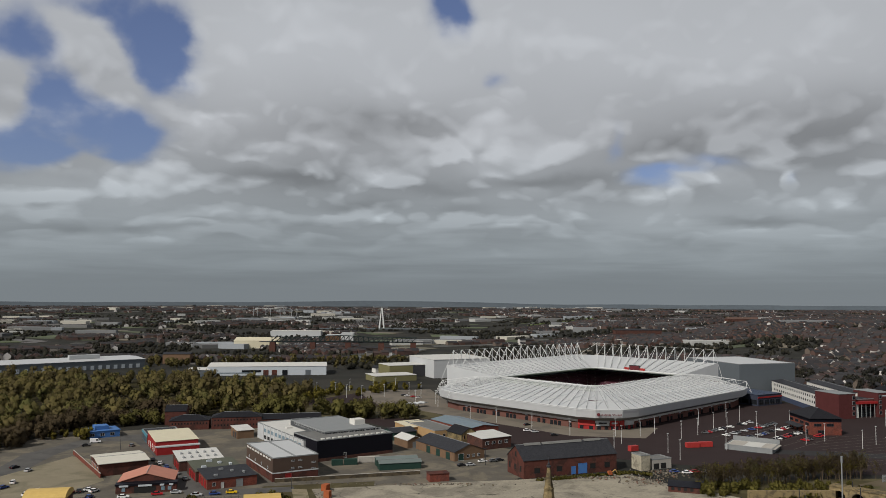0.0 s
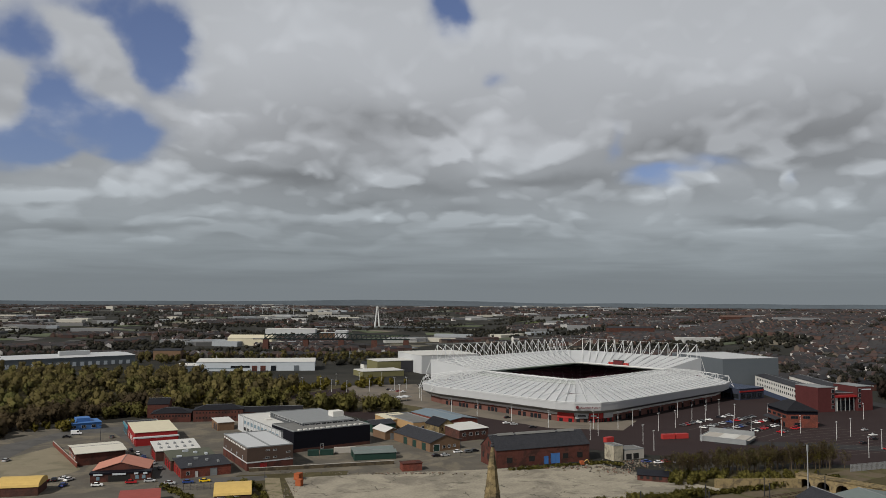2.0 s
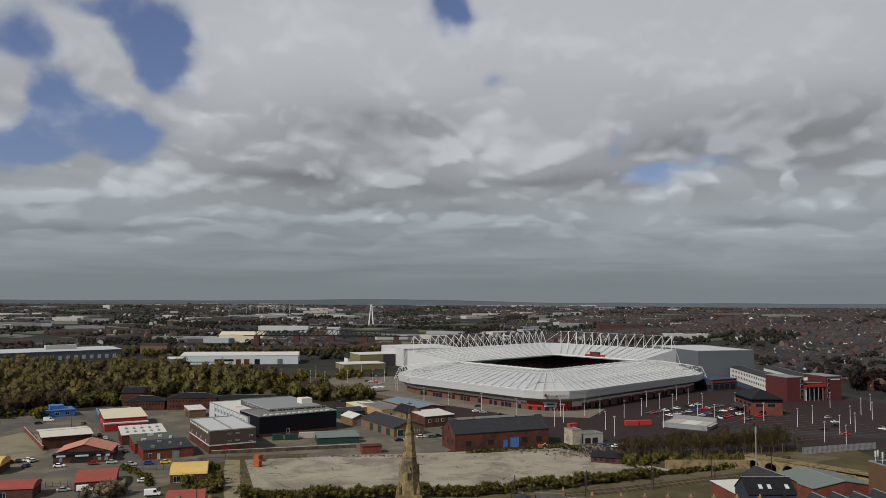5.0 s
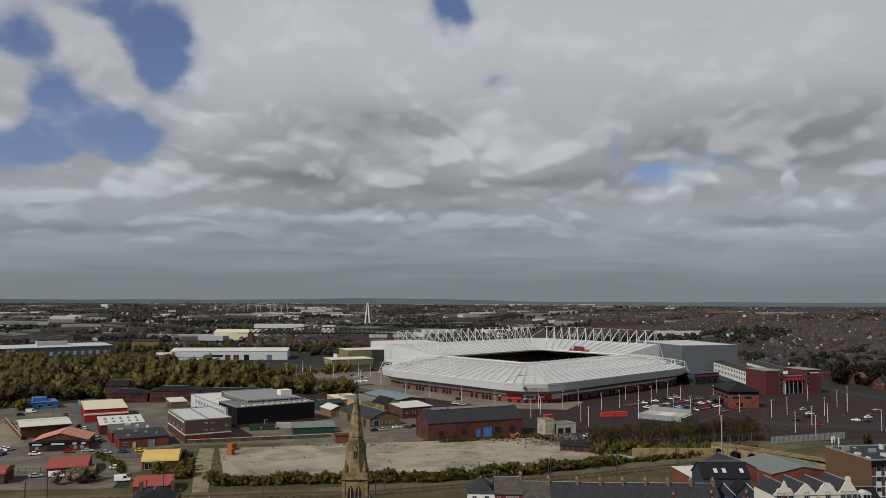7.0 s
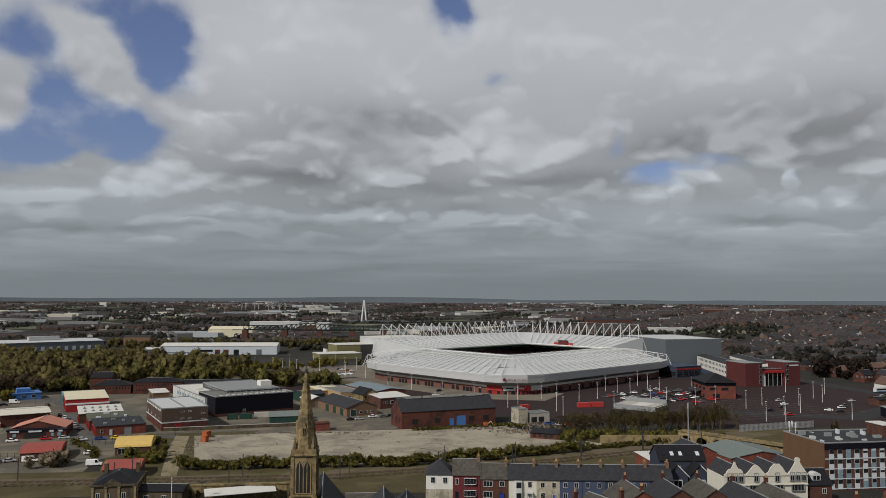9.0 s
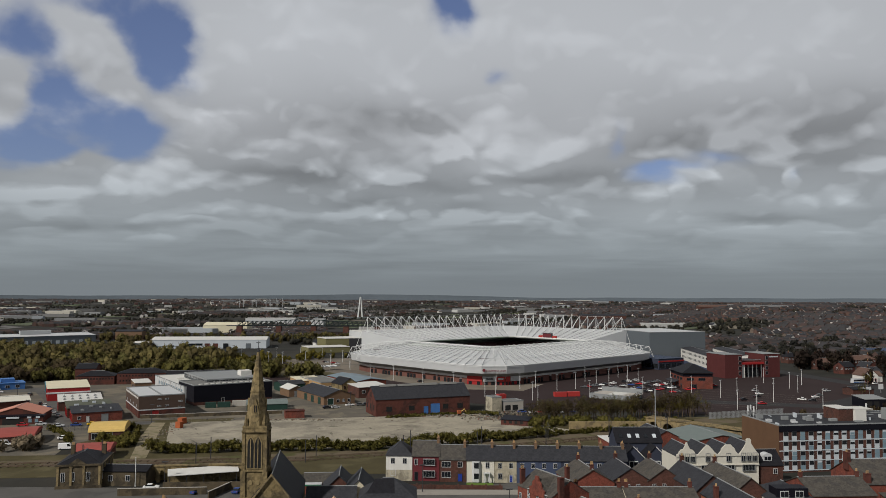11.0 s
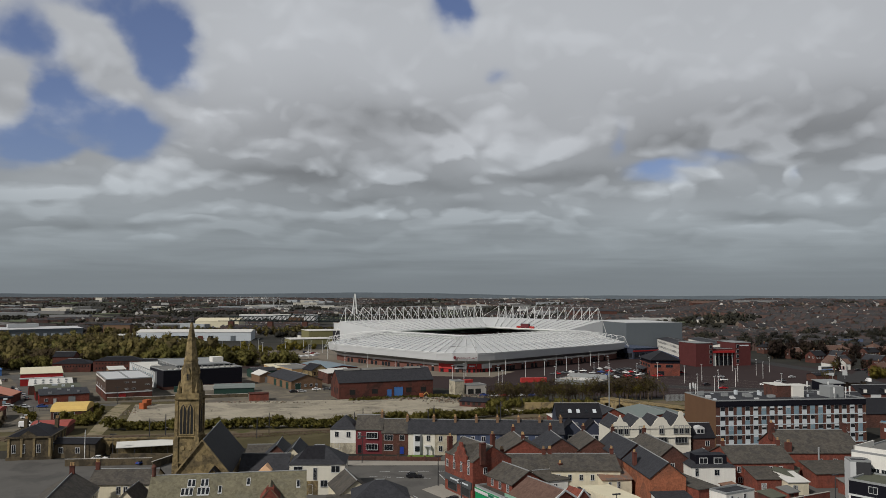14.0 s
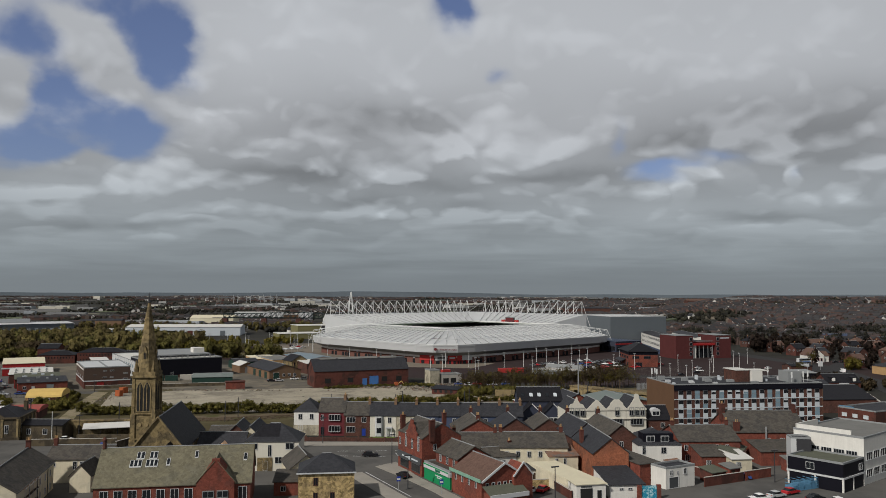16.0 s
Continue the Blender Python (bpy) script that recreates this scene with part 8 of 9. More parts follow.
# ---- trees, hedges and scrub ----
def leaf_mesh(name, centres, spread, per, size, material, seed, trunks=None, core=0.0, hubs=None, tints=None):
    """Crowns of many small leaf clumps: each lobe a shell of small tilted faces, shaded as one soft mass."""
    r = np.random.default_rng(seed)
    lobes = np.array(centres, float)
    c = np.repeat(lobes, per, axis=0)
    s = np.repeat(np.array(spread, float), per, axis=0)
    n = len(c)
    d = r.normal(size=(n, 3))
    d /= np.linalg.norm(d, axis=1)[:, None]
    rad = r.random((n, 1)) ** 0.4
    p = c + d * s * rad
    a = r.normal(size=(n, 3)) * 0.8 + d * 0.5 + np.array((0, 0, 0.9))
    a /= np.linalg.norm(a, axis=1)[:, None]
    b = np.cross(a, r.normal(size=(n, 3)))
    b /= np.linalg.norm(b, axis=1)[:, None] + 1e-9
    k = size * r.uniform(0.6, 1.4, (n, 1))
    q = np.stack([p - a * k * 0.65, p + b * k * 0.32, p + a * k * 0.65, p - b * k * 0.32], axis=1)
    hub = np.repeat(lobes if hubs is None else np.array(hubs, float), per, axis=0)
    out = p - hub + d * s * (0.8 if hubs is None else 0.15) + np.array((0, 0, 0.2)) * s
    out /= np.linalg.norm(out, axis=1)[:, None] + 1e-9
    out = out + r.normal(0, 0.5, out.shape)
    tint = r.random(len(lobes)) if tints is None else np.array(tints, float)
    verts, norms, shade = [q.reshape(-1, 3)], [np.repeat(out, 4, axis=0)], [np.repeat(np.repeat(tint, per), 4)]
    f = np.arange(4 * n).reshape(-1, 4).tolist()
    mats = [0] * n
    o = 4 * n
    if core:
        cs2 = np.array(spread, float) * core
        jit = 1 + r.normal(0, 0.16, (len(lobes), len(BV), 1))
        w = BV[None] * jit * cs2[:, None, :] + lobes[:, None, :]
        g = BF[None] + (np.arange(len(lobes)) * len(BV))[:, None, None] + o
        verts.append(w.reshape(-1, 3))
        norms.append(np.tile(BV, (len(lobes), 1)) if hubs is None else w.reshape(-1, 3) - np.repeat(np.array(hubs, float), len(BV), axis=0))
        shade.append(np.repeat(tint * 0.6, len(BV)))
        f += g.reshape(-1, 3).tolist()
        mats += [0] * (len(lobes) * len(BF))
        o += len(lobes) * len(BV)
    if trunks is not None and trunks.v:
        verts.append(np.array(trunks.v, float))
        norms.append(np.tile((0.0, -0.7, 0.3), (len(trunks.v), 1)))
        shade.append(np.zeros(len(trunks.v)))
        f += [tuple(i + o for i in g) for g in trunks.f]
        mats += [1] * len(trunks.f)
    me = bpy.data.meshes.new(name)
    co = np.concatenate(verts).astype(np.float32)
    sizes = np.array([len(g) for g in f], np.int32)
    me.vertices.add(len(co))
    me.vertices.foreach_set("co", co.ravel())
    me.loops.add(int(sizes.sum()))
    me.loops.foreach_set("vertex_index", np.fromiter(itertools.chain.from_iterable(f), np.int32))
    me.polygons.add(len(f))
    me.polygons.foreach_set("loop_start", np.concatenate(([0], np.cumsum(sizes)[:-1])).astype(np.int32))
    me.materials.append(MAT[material])
    me.materials.append(MAT["bark"])
    me.polygons.foreach_set("material_index", np.array(mats, np.int32))
    own = me.attributes.new("tree_tint", "FLOAT", "POINT")
    own.data.foreach_set("value", np.concatenate(shade).astype(np.float32))
    me.polygons.foreach_set("use_smooth", np.ones(len(f), bool))
    me.update(calc_edges=True)
    nv = np.concatenate(norms)
    nv = nv / (np.linalg.norm(nv, axis=1)[:, None] + 1e-9)
    me.normals_split_custom_set_from_vertices(nv.astype(np.float32))
    return me


def far_woods():
    """Woods, hedgerows and street trees of the distance."""
    r = np.random.default_rng(33)
    cs, rs = [], []
    while len(cs) < 15000:
        y = 820 + (r.random() ** 1.3) * 3300
        x = r.uniform(-0.62 * y, 0.6 * y + 120)
        t = noise.noise(Vector((x / 230.0, y / 230.0, 5.0))) + 0.5 * noise.noise(Vector((x / 70.0, y / 70.0, 2.0)))
        if t < -0.05 and r.random() > (0.40 if x > 150 else 0.14):
            continue
        if valley(x, y) < -10 and t < -0.05:
            continue
        if -480 < x < -100 and 700 < y < 880:
            continue
        if -10 - 0.12 * (y - 1000) < x + 100 < 150 and 980 < y < 1900:
            continue
        if 0 < x < 330 and y < 760:
            continue
        g = r.uniform(2.0, 3.8) * (1 + y / 6000) * (1 if y < 2800 else 0.6)
        cs.append((x, y, height(x, y) + g * 0.8))
        rs.append((g * 1.15, g * 1.15, g * 1.05))
    near = [i for i in range(len(cs)) if cs[i][1] < 1500]
    far = [i for i in range(len(cs)) if cs[i][1] >= 1500]
    for name, pick, per, size in (("valley_woods", near, 26, 1.25), ("far_woods", far, 8, 2.6)):
        me = leaf_mesh(name, [cs[i] for i in pick], [rs[i] for i in pick], per, size, "far_trees", 6, None, 0.72)
        tagged(new(name, me), "dark woods and street trees of the distance", "trees", kind="stuff")


far_woods()


def inside(x, y, ring):
    hit = False
    for (a, b), (c, d) in zip(ring, ring[1:] + ring[:1]):
        if (b > y) != (d > y) and x < (c - a) * (y - b) / (d - b) + a:
            hit = not hit
    return hit


def lobes_for(r, x, y, z, h, wide, many=11):
    """Lobe centres and spreads of one crown, overlapping, with an uneven outline."""
    out, sp = [], []
    for k in range(many):
        t = k * 2.4 + r.random()
        up = 0.16 + 0.70 * (k + r.random()) / many
        rr = wide * r.uniform(0.25, 0.7) * math.sqrt(max(0.06, 1.0 - abs(up - 0.42) * 1.7)) * (1.0 if k else 0.1)
        out.append((x + rr * math.cos(t), y + rr * math.sin(t), z + h * up))
        g = wide * r.uniform(0.34, 0.56)
        sp.append((g, g, g * r.uniform(0.9, 1.35)))
    return out, sp


def wood(name, label, ring, count, hmin, hmax, material, seed, per=26, size=1.0, wide=0.42, tint=0.5):
    r = np.random.default_rng(seed)
    xs, ys = [p[0] for p in ring], [p[1] for p in ring]
    cs, ss, hubs, tints, tr = [], [], [], [], Shape()
    made = 0
    while made < count:
        x, y = r.uniform(min(xs), max(xs)), r.uniform(min(ys), max(ys))
        if not inside(x, y, ring):
            continue
        h = r.uniform(hmin, hmax) * (1.0 + 0.45 * noise.noise(Vector((x / 38.0, y / 38.0, seed))))
        z = height(x, y)
        a, b = lobes_for(r, x, y, z, h, h * wide)
        cs += a
        ss += b
        hubs += [(x, y, z + h * 0.42)] * len(a)
        tints += [min(max(r.normal(tint, 0.28), 0.0), 1.0)] * len(a)
        tr.tube((x, y, z - 0.5), (x, y, z + h * 0.75), 0.16 + h * 0.012, 0.05, sides=4, cap=False)
        for q in a[1:5]:
            tr.tube((x, y, z + h * 0.3), q, 0.09, 0.03, sides=3, cap=False)
        made += 1
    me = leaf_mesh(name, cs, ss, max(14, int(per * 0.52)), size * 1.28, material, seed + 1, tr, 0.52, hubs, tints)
    return tagged(new(name, me), label, "woods", kind="stuff")


WOOD = [(-540, 700), (-300, 715), (-230, 715), (-115, 640), (-95, 590), (-120, 520), (-150, 492), (-190, 478), (-222, 458), (-230, 424), (-240, 392), (-258, 356), (-280, 330), (-470, 420)]
wood("river_wood", "dense budding woodland of brown and olive trees", WOOD, 880, 8, 14, "twigs", 41, 58, 0.66, 0.49)
# low tint paints in the shade on the near side of the wood
wood("cutting_trees", "bare trees on the near bank, coloured dark as the shaded side of the wood", [(-262, 318), (-236, 350), (-214, 392), (-206, 424), (-203, 448), (-178, 470), (-150, 492), (-175, 515), (-225, 478), (-250, 420), (-275, 360), (-300, 340)], 190, 6, 10, "bare", 42, 64, 0.55, 0.5, 0.15)
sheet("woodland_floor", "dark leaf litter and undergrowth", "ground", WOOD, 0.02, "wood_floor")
wood("wood_edge_bushes", "yellow green bushes along the wood edge", [(-150, 545), (-60, 612), (-10, 668), (-40, 676), (-115, 640), (-175, 560)], 90, 3.5, 6.0, "yellow_bush", 43, 20, 0.8, 0.6)
wood("road_edge_scrub", "low olive scrub beside the estate road", [(-215, 432), (-195, 448), (-180, 440), (-205, 415)], 14, 4, 6, "yellow_bush", 44, 30, 0.6, 0.5)
wood("wood_beyond", "dark trees beyond the arena", [(300, 640), (470, 640), (640, 760), (560, 860), (330, 760)], 260, 7, 12, "far_trees", 45, 40, 0.8)
wood("street_trees", "dark bare trees between the far houses", [(330, 480), (520, 500), (620, 640), (470, 640), (340, 560)], 75, 6, 10, "dark_twigs", 46, 60, 0.6)
wood("valley_trees", "scrubby trees behind the silver warehouse", [(-330, 830), (-80, 830), (40, 900), (20, 980), (-330, 960)], 150, 6, 11, "twigs", 47, 36, 0.95)
wood("right_scrub", "brown scrub beside the far car park", [(225, 330), (300, 335), (330, 362), (232, 352)], 40, 3, 5, "bare", 48, 24, 0.7, 0.5)
wood("bank_scrub", "brambles and scrub on the railway bank", [(-61, 306), (-70, 300), (-68, 282), (-57, 262), (-46, 262), (-52, 285)], 70, 2.6, 5.0, "hedge", 49, 110, 0.26, 0.5)
wood("bank_scrub_right", "tangled brown scrub below the tree belt", [(104, 309), (160, 314), (172, 332), (120, 330), (100, 322)], 70, 1.6, 3.2, "hedge", 50, 90, 0.26, 0.7)

wood("blossom_bushes", "pale budding bushes beside the red roofed store", [(-89, 254), (-80, 252), (-76, 262), (-86, 266)], 12, 3.5, 5.5, "blossom", 63, 70, 0.34, 0.55, 0.5)
wood("hall_trees", "big olive budding trees behind the black hall", [(-122, 486), (-88, 500), (-55, 494), (-18, 492), (-14, 506), (-55, 520), (-108, 528)], 62, 8, 13, "olive_crown", 55, 60, 0.7, 0.44)
wood("meadow_bushes", "yellow green bushes along the meadow", [(-188, 512), (-140, 538), (-100, 556), (-92, 588), (-140, 572), (-182, 536)], 90, 4, 7, "yellow_bush", 56, 44, 0.6, 0.5)
wood("corner_bush", "yellow green bushes by the blue works", [(-196, 420), (-190, 428), (-186, 424), (-192, 416)], 6, 5, 7, "yellow_bush", 57, 60, 0.5, 0.5)
wood("mill_bushes", "bushes behind the brick mills", [(-190, 462), (-164, 470), (-160, 486), (-186, 480)], 22, 5, 8, "olive_crown", 58, 50, 0.6, 0.5)
wood("dark_street_trees", "tall dark bare trees beside the main road", [(332, 572), (352, 566), (392, 596), (396, 622), (350, 612)], 34, 9, 15, "dark_twigs", 59, 80, 0.7, 0.36)
wood("garden_trees", "dark garden trees and shrubs between the houses", [(345, 425), (420, 430), (560, 600), (520, 700), (400, 640), (360, 520)], 150, 4, 9, "dark_twigs", 60, 44, 0.7, 0.42)
wood("willow", "yellow green willow beside the main road", [(334, 436), (340, 433), (346, 438), (341, 444)], 6, 8, 11, "yellow_bush", 61, 90, 0.5, 0.42)
wood("retaining_shrubs", "dark shrubs above the retaining wall", [(285, 345), (305, 385), (300, 400), (280, 362)], 20, 3, 5, "dark_twigs", 62, 44, 0.5, 0.5)

def hedge_line(name, label, pts, wide, tall, count, material, seed, size=0.45):
    r = np.random.default_rng(seed)
    seg = [(Vector(a), Vector(b)) for a, b in zip(pts, pts[1:])]
    ln = [(b - a).length for a, b in seg]
    cs, ss, hubs = [], [], []
    for k in range(count):
        u = r.random() * sum(ln)
        i = 0
        while u > ln[i]:
            u -= ln[i]
            i += 1
        p = seg[i][0].lerp(seg[i][1], u / ln[i])
        hh = tall * (0.55 + 0.75 * (0.5 + noise.noise(Vector((p.x / 7.0, p.y / 7.0, seed)))))
        cs.append((p.x + r.normal(0, wide * 0.4), p.y + r.normal(0, wide * 0.4), hh * r.uniform(0.25, 0.8)))
        g = r.uniform(0.5, 1.1)
        ss.append((g * 1.3, g * 1.3, g))
        hubs.append((p.x, p.y, -0.5))
    me = leaf_mesh(name, cs, ss, 56, size * 1.3, material, seed, None, 0.5, hubs)
    return tagged(new(name, me), label, "hedge", kind="stuff")


hedge_line("railway_hedge", "overgrown yellow green hedge along the railway", [(-38, 254), (-10, 258), (35, 262), (70, 274), (108, 291)], 3.0, 4.3, 1500, "hedge", 51, 0.3)
hedge_line("railway_hedge_far", "brown scrub along the railway bank", [(108, 293), (140, 306), (175, 324)], 2.0, 2.0, 160, "hedge", 52)
hedge_line("estate_hedge", "scrub along the estate fence", [(-95, 300), (-80, 284), (-74, 272)], 1.5, 1.8, 70, "hedge", 53)
hedge_line("grass_verge", "rough dry grass and weeds on the waste ground edge", [(40, 334), (60, 341), (84, 350), (92, 344)], 1.6, 1.0, 120, "hedge", 54, 0.4)


def tree_variant(seed, h, wide, material):
    """One tree: tapered trunk with limbs, and a crown of many leaf clumps."""
    r = np.random.default_rng(seed)
    t = thing("tree", "slender budding tree with bare brown twigs", "tree", 0, 0, 0, 0, "tree belt by the car park")
    tr = Shape()
    lean = Vector((r.normal(0, 0.3), r.normal(0, 0.3), h * 0.8))
    tr.tube((0, 0, -0.4), lean * 0.5, 0.17, 0.11, sides=7).tube(lean * 0.5, lean, 0.11, 0.03, sides=6)
    tips = []
    for k in range(9):
        b0 = lean * (0.28 + 0.07 * k)
        a = k * 2.4
        tip = b0 + Vector((math.cos(a) * wide * r.uniform(0.5, 0.9), math.sin(a) * wide * r.uniform(0.5, 0.9), h * r.uniform(0.14, 0.3)))
        tr.tube(b0, tip, 0.06, 0.015, sides=4)
        for q in range(2):
            tr.tube(b0.lerp(tip, 0.6), tip + Vector((r.normal(0, 0.6), r.normal(0, 0.6), r.uniform(0.2, 0.9))), 0.03, 0.01, sides=3)
        tips.append(tip)
    part("trunk", tr, "bark", t)
    cs = [tuple(p) for p in tips] + [tuple(lean)] + [tuple(lean * 0.75)]
    ss = [(wide * 0.34, wide * 0.34, wide * 0.4)] * len(cs)
    part("crown", leaf_mesh("crown", cs, ss, 60, 0.26, material, seed), None, t)
    return t


kinds = [tree_variant(71, 9.0, 2.6, "bare"), tree_variant(72, 8.0, 2.4, "bare"), tree_variant(73, 8.6, 2.8, "twigs"), tree_variant(74, 7.0, 2.6, "yellow_bush")]
random.seed(21)
spots = []
for k in range(84):
    u = k / 83
    spots.append((106 + 80 * u + random.uniform(-2, 2), 323 + 24 * u + random.uniform(-5, 6), random.choice((0, 0, 1, 1, 2, 3) if u > 0.5 else (0, 1, 1, 2, 3)), random.uniform(0.9, 1.35)))
spots += [(-45, 500, 2, 1.4), (-52, 508, 2, 1.3), (-38, 496, 2, 1.2), (-95, 515, 2, 1.5), (-88, 508, 2, 1.4), (-102, 520, 2, 1.3), (-30, 512, 1, 1.2), (-20, 505, 1, 1.1), (165, 338, 3, 0.8), (170, 342, 3, 0.7), (177, 348, 3, 0.8), (300, 420, 3, 1.0), (330, 470, 3, 1.2)]
used = set()
for x, y, k, sc in spots:
    m = pose(x, y, 0, 0, 0, random.uniform(0, 360)) @ Matrix.Diagonal((sc, sc, sc, 1))
    if k not in used:
        used.add(k)
        kinds[k].matrix_basis = m
    else:
        t = copy_thing(kinds[k], pose(0, 0, 0))
        t.matrix_basis = m

# ---- railway ----
def rail_y(x):
    return 241.0 + (x + 20) * 0.13 + max(0.0, x - 20) * 0.22 + max(0.0, x - 90) * 0.12


for k, off in enumerate((-2.6, 1.6)):
    tr = thing("railway_track", "railway track with worn steel rails on sleepers", "railway track", 0, 0, 0, 0, "railway tracks")
    for g in (-0.72, 0.72):
        s = Shape()
        xs_ = list(range(-150, 190, 10))
        for a, b in zip(xs_, xs_[1:]):
            s.tube((a, rail_y(a) + off + g, 0.32), (b, rail_y(b) + off + g, 0.32), 0.09, sides=4)
        part("rail", s, "rail_steel", tr)
    for q in range(280):
        x = -150 + q * 1.2
        part("sleeper", Shape().turned(x, rail_y(x) + off, 0.26, 2.5, 0.05, 0.22, 8 + max(0, x - 20) * 0.06), "wood_dark", tr) if q % 2 == 0 else None
for x in (-120, -85, -50, -15, 20, 52, 78, 104, 130, 156):
    for side in (-5.2, 4.4):
        g = thing("catenary_mast", "dark steel railway catenary mast with arm", "mast", x + (2 if side > 0 else 0), rail_y(x) + side, 0, 10, "railway masts")
        part("mast", Shape().box(-0.13, 0.13, -0.13, 0.13, -0.5, 7.2), "dark_metal", g)
        sgn = 1 if side < 0 else -1
        part("arm", Shape().tube((0, 0, 6.4), (0, sgn * 2.8, 6.0), 0.05, sides=5).tube((0, 0, 5.4), (0, sgn * 2.6, 5.9), 0.05, sides=5), "dark_metal", g)

# ---- viaduct arches and walls ----
va = thing("arched_wall", "old stone retaining wall with dark railway arches", "viaduct", 150.5, 309.0, 0, -48)
for k in range(8):
    u = k * 7.0
    if k < 3:
        ring = [(u, 0, -1), (u + 1.2, 0, -1), (u + 1.2, 0, 1.6)] + [(u + 3.5 - 2.3 * math.cos(t / 6 * math.pi), 0, 1.6 + 2.0 * math.sin(t / 6 * math.pi)) for t in range(1, 6)] + [(u + 5.8, 0, 1.6), (u + 5.8, 0, -1), (u + 7, 0, -1), (u + 7, 0, 4.8), (u, 0, 4.8)]
        part("arch", Shape().prism(ring, (0, -5.0, 0)), "stone_pale", va)
    else:
        part("wall_bay", Shape().box(u, u + 7, 0, 5, -1, 4.8 - (k - 3) * 0.3), "stone_pale", va)
part("arch_back", Shape().box(0, 21, 5.0, 5.4, -1, 4.6), "rubber", va, "black shade inside the arches")
part("coping", Shape().box(0, 56, -0.3, 5.6, 4.8, 5.2), "stone", va)
bank = thing("stone_bank", "pale rubble stone retaining bank", "wall", 118, 306, 0, 2)
part("wall", Shape().box(0, 34, 0, 1.2, -1, 3.4), "stone_pale", bank)
pf = thing("palisade_fence", "grey steel palisade fence", "fence", 186, 336, 0, 19)
for k in range(60):
    part("pale", Shape().box(k * 0.7, k * 0.7 + 0.45, -0.03, 0.03, 0.1, 3.2), "steel", pf)
part("rail", Shape().box(0, 42, 0.03, 0.1, 0.7, 0.85), "steel", pf)
part("rail", Shape().box(0, 42, 0.03, 0.1, 2.4, 2.55), "steel", pf)
ew = thing("estate_wall", "long dark brick boundary wall", "wall", -69, 328.5, 0, 16)
part("wall", Shape().box(0, 62, 0, 0.4, -0.5, 1.5), "stone_dark", ew)
part("coping", Shape().box(0, 62, -0.08, 0.48, 1.5, 1.65), "concrete", ew)
cw = thing("car_park_wall", "low brick wall of the gravel lot", "wall", -160, 262, 0, 120)
part("wall", Shape().box(0, 95, 0, 0.4, -0.5, 1.8), "tan_brick", cw)
hw = thing("garden_wall", "low dark brick front garden wall", "wall", 50, 207, 0, -1.5)
part("wall", Shape().box(0, 33, 0, 0.35, -0.5, 1.2), "dark_brick", hw)
for k in range(9):
    part("pier", Shape().box(k * 4, k * 4 + 0.5, -0.08, 0.43, -0.5, 1.5), "dark_brick", hw)
sheet("front_lawn", "small green front lawn", "lawn", [(72.8, 208), (80.8, 207.8), (80.8, 214.0), (72.8, 214.4)], 0.09, "lawn")
sheet("far_pavement", "pale pavement along the terrace", "pavement", [(40, 199), (95, 201), (95, 206), (40, 205)], 0.16, "pave_pale")
sheet("corner_pavement", "pale pavement at the street corner", "pavement", [(78.5, 172.5), (83.5, 178), (90.0, 161.5), (97.0, 148), (103.5, 135.5), (108, 128), (104, 126), (94, 147), (86.6, 160)], 0.16, "pave_pale")
sheet("stone_house_pavement", "pale pavement round the stone house", "pavement", [(62, 160), (75.7, 166.0), (88.2, 142.0), (94, 131), (91, 129), (84, 141), (74, 160), (64, 156)], 0.16, "pave_pale")
random.seed(3)
ln = thing("road_markings", "worn white road lines", "road marking", 0, 0, 0, 0)
for (x0, y0), (x1, y1), dash in (((66, 192), (98, 194), 3.0), ((76.5, 166.5), (89, 143), 60.0), ((84.3, 183), (82.6, 190), 60.0), ((64, 186), (82, 184.5), 2.0)):
    a, b = Vector((x0, y0)), Vector((x1, y1))
    length = (b - a).length
    ang = math.degrees(math.atan2(b.y - a.y, b.x - a.x))
    d = 0.0
    while d < length:
        e = min(d + dash, length)
        m = a.lerp(b, (d + e) / 2 / length)
        part("line", Shape().turned(m.x, m.y, e - d, 0.22, 0.05, 0.062, ang), "white_sheet", ln)
        d += dash * 1.8


# ---- lamp posts ----
def post_kind(label, h, group, material="white_steel"):
    p = thing("lamp_post", label, "lamp post", 0, 0, 0, 0, group)
    part("column", Shape().tube((0, 0, -0.3), (0, 0, h), 0.14, 0.09, sides=6), material, p)
    part("lantern", Shape().box(-0.9, 0.9, -0.18, 0.18, h, h + 0.25), material, p)
    return p


master = post_kind("tall white car park lamp post", 9.5, "car park lamp posts")
POSTS = [(112.7, 395.6), (113.6, 378.6), (131.4, 435.4), (143.9, 446), (156, 482), (160.8, 469.5), (144.6, 403.8), (168.3, 467.9), (184, 513.3), (186.3, 495.8), (170.5, 428.8), (187.9, 473.6), (178.2, 423.6), (209, 476.4),
         (193.7, 421.9), (207.7, 430.3), (217.1, 409.4), (230.4, 421), (210.1, 365.7), (270.1, 482.1), (227.8, 386.5), (215.5, 356.3), (250.6, 420.3), (271.6, 436.9), (290.3, 473.2), (274.4, 454.1)]
POSTS2 = [(71.4, 442.7), (96.5, 441.5), (88.1, 406.2), (94.8, 419.3), (110.5, 442.1), (120.7, 450), (33.2, 485.5), (52.7, 465.1), (17.5, 493.8), (-4.7, 566.5), (-83, 612), (-72.7, 599), (-60.5, 593), (-97.4, 611.2), (-44.4, 603.8), (-25.9, 615), (-19.4, 567.4), (-16.6, 615.5), (-3, 553.8), (3.1, 599.6), (-57, 650), (-38.6, 651), (-75, 640), (240, 395), (255, 372)]
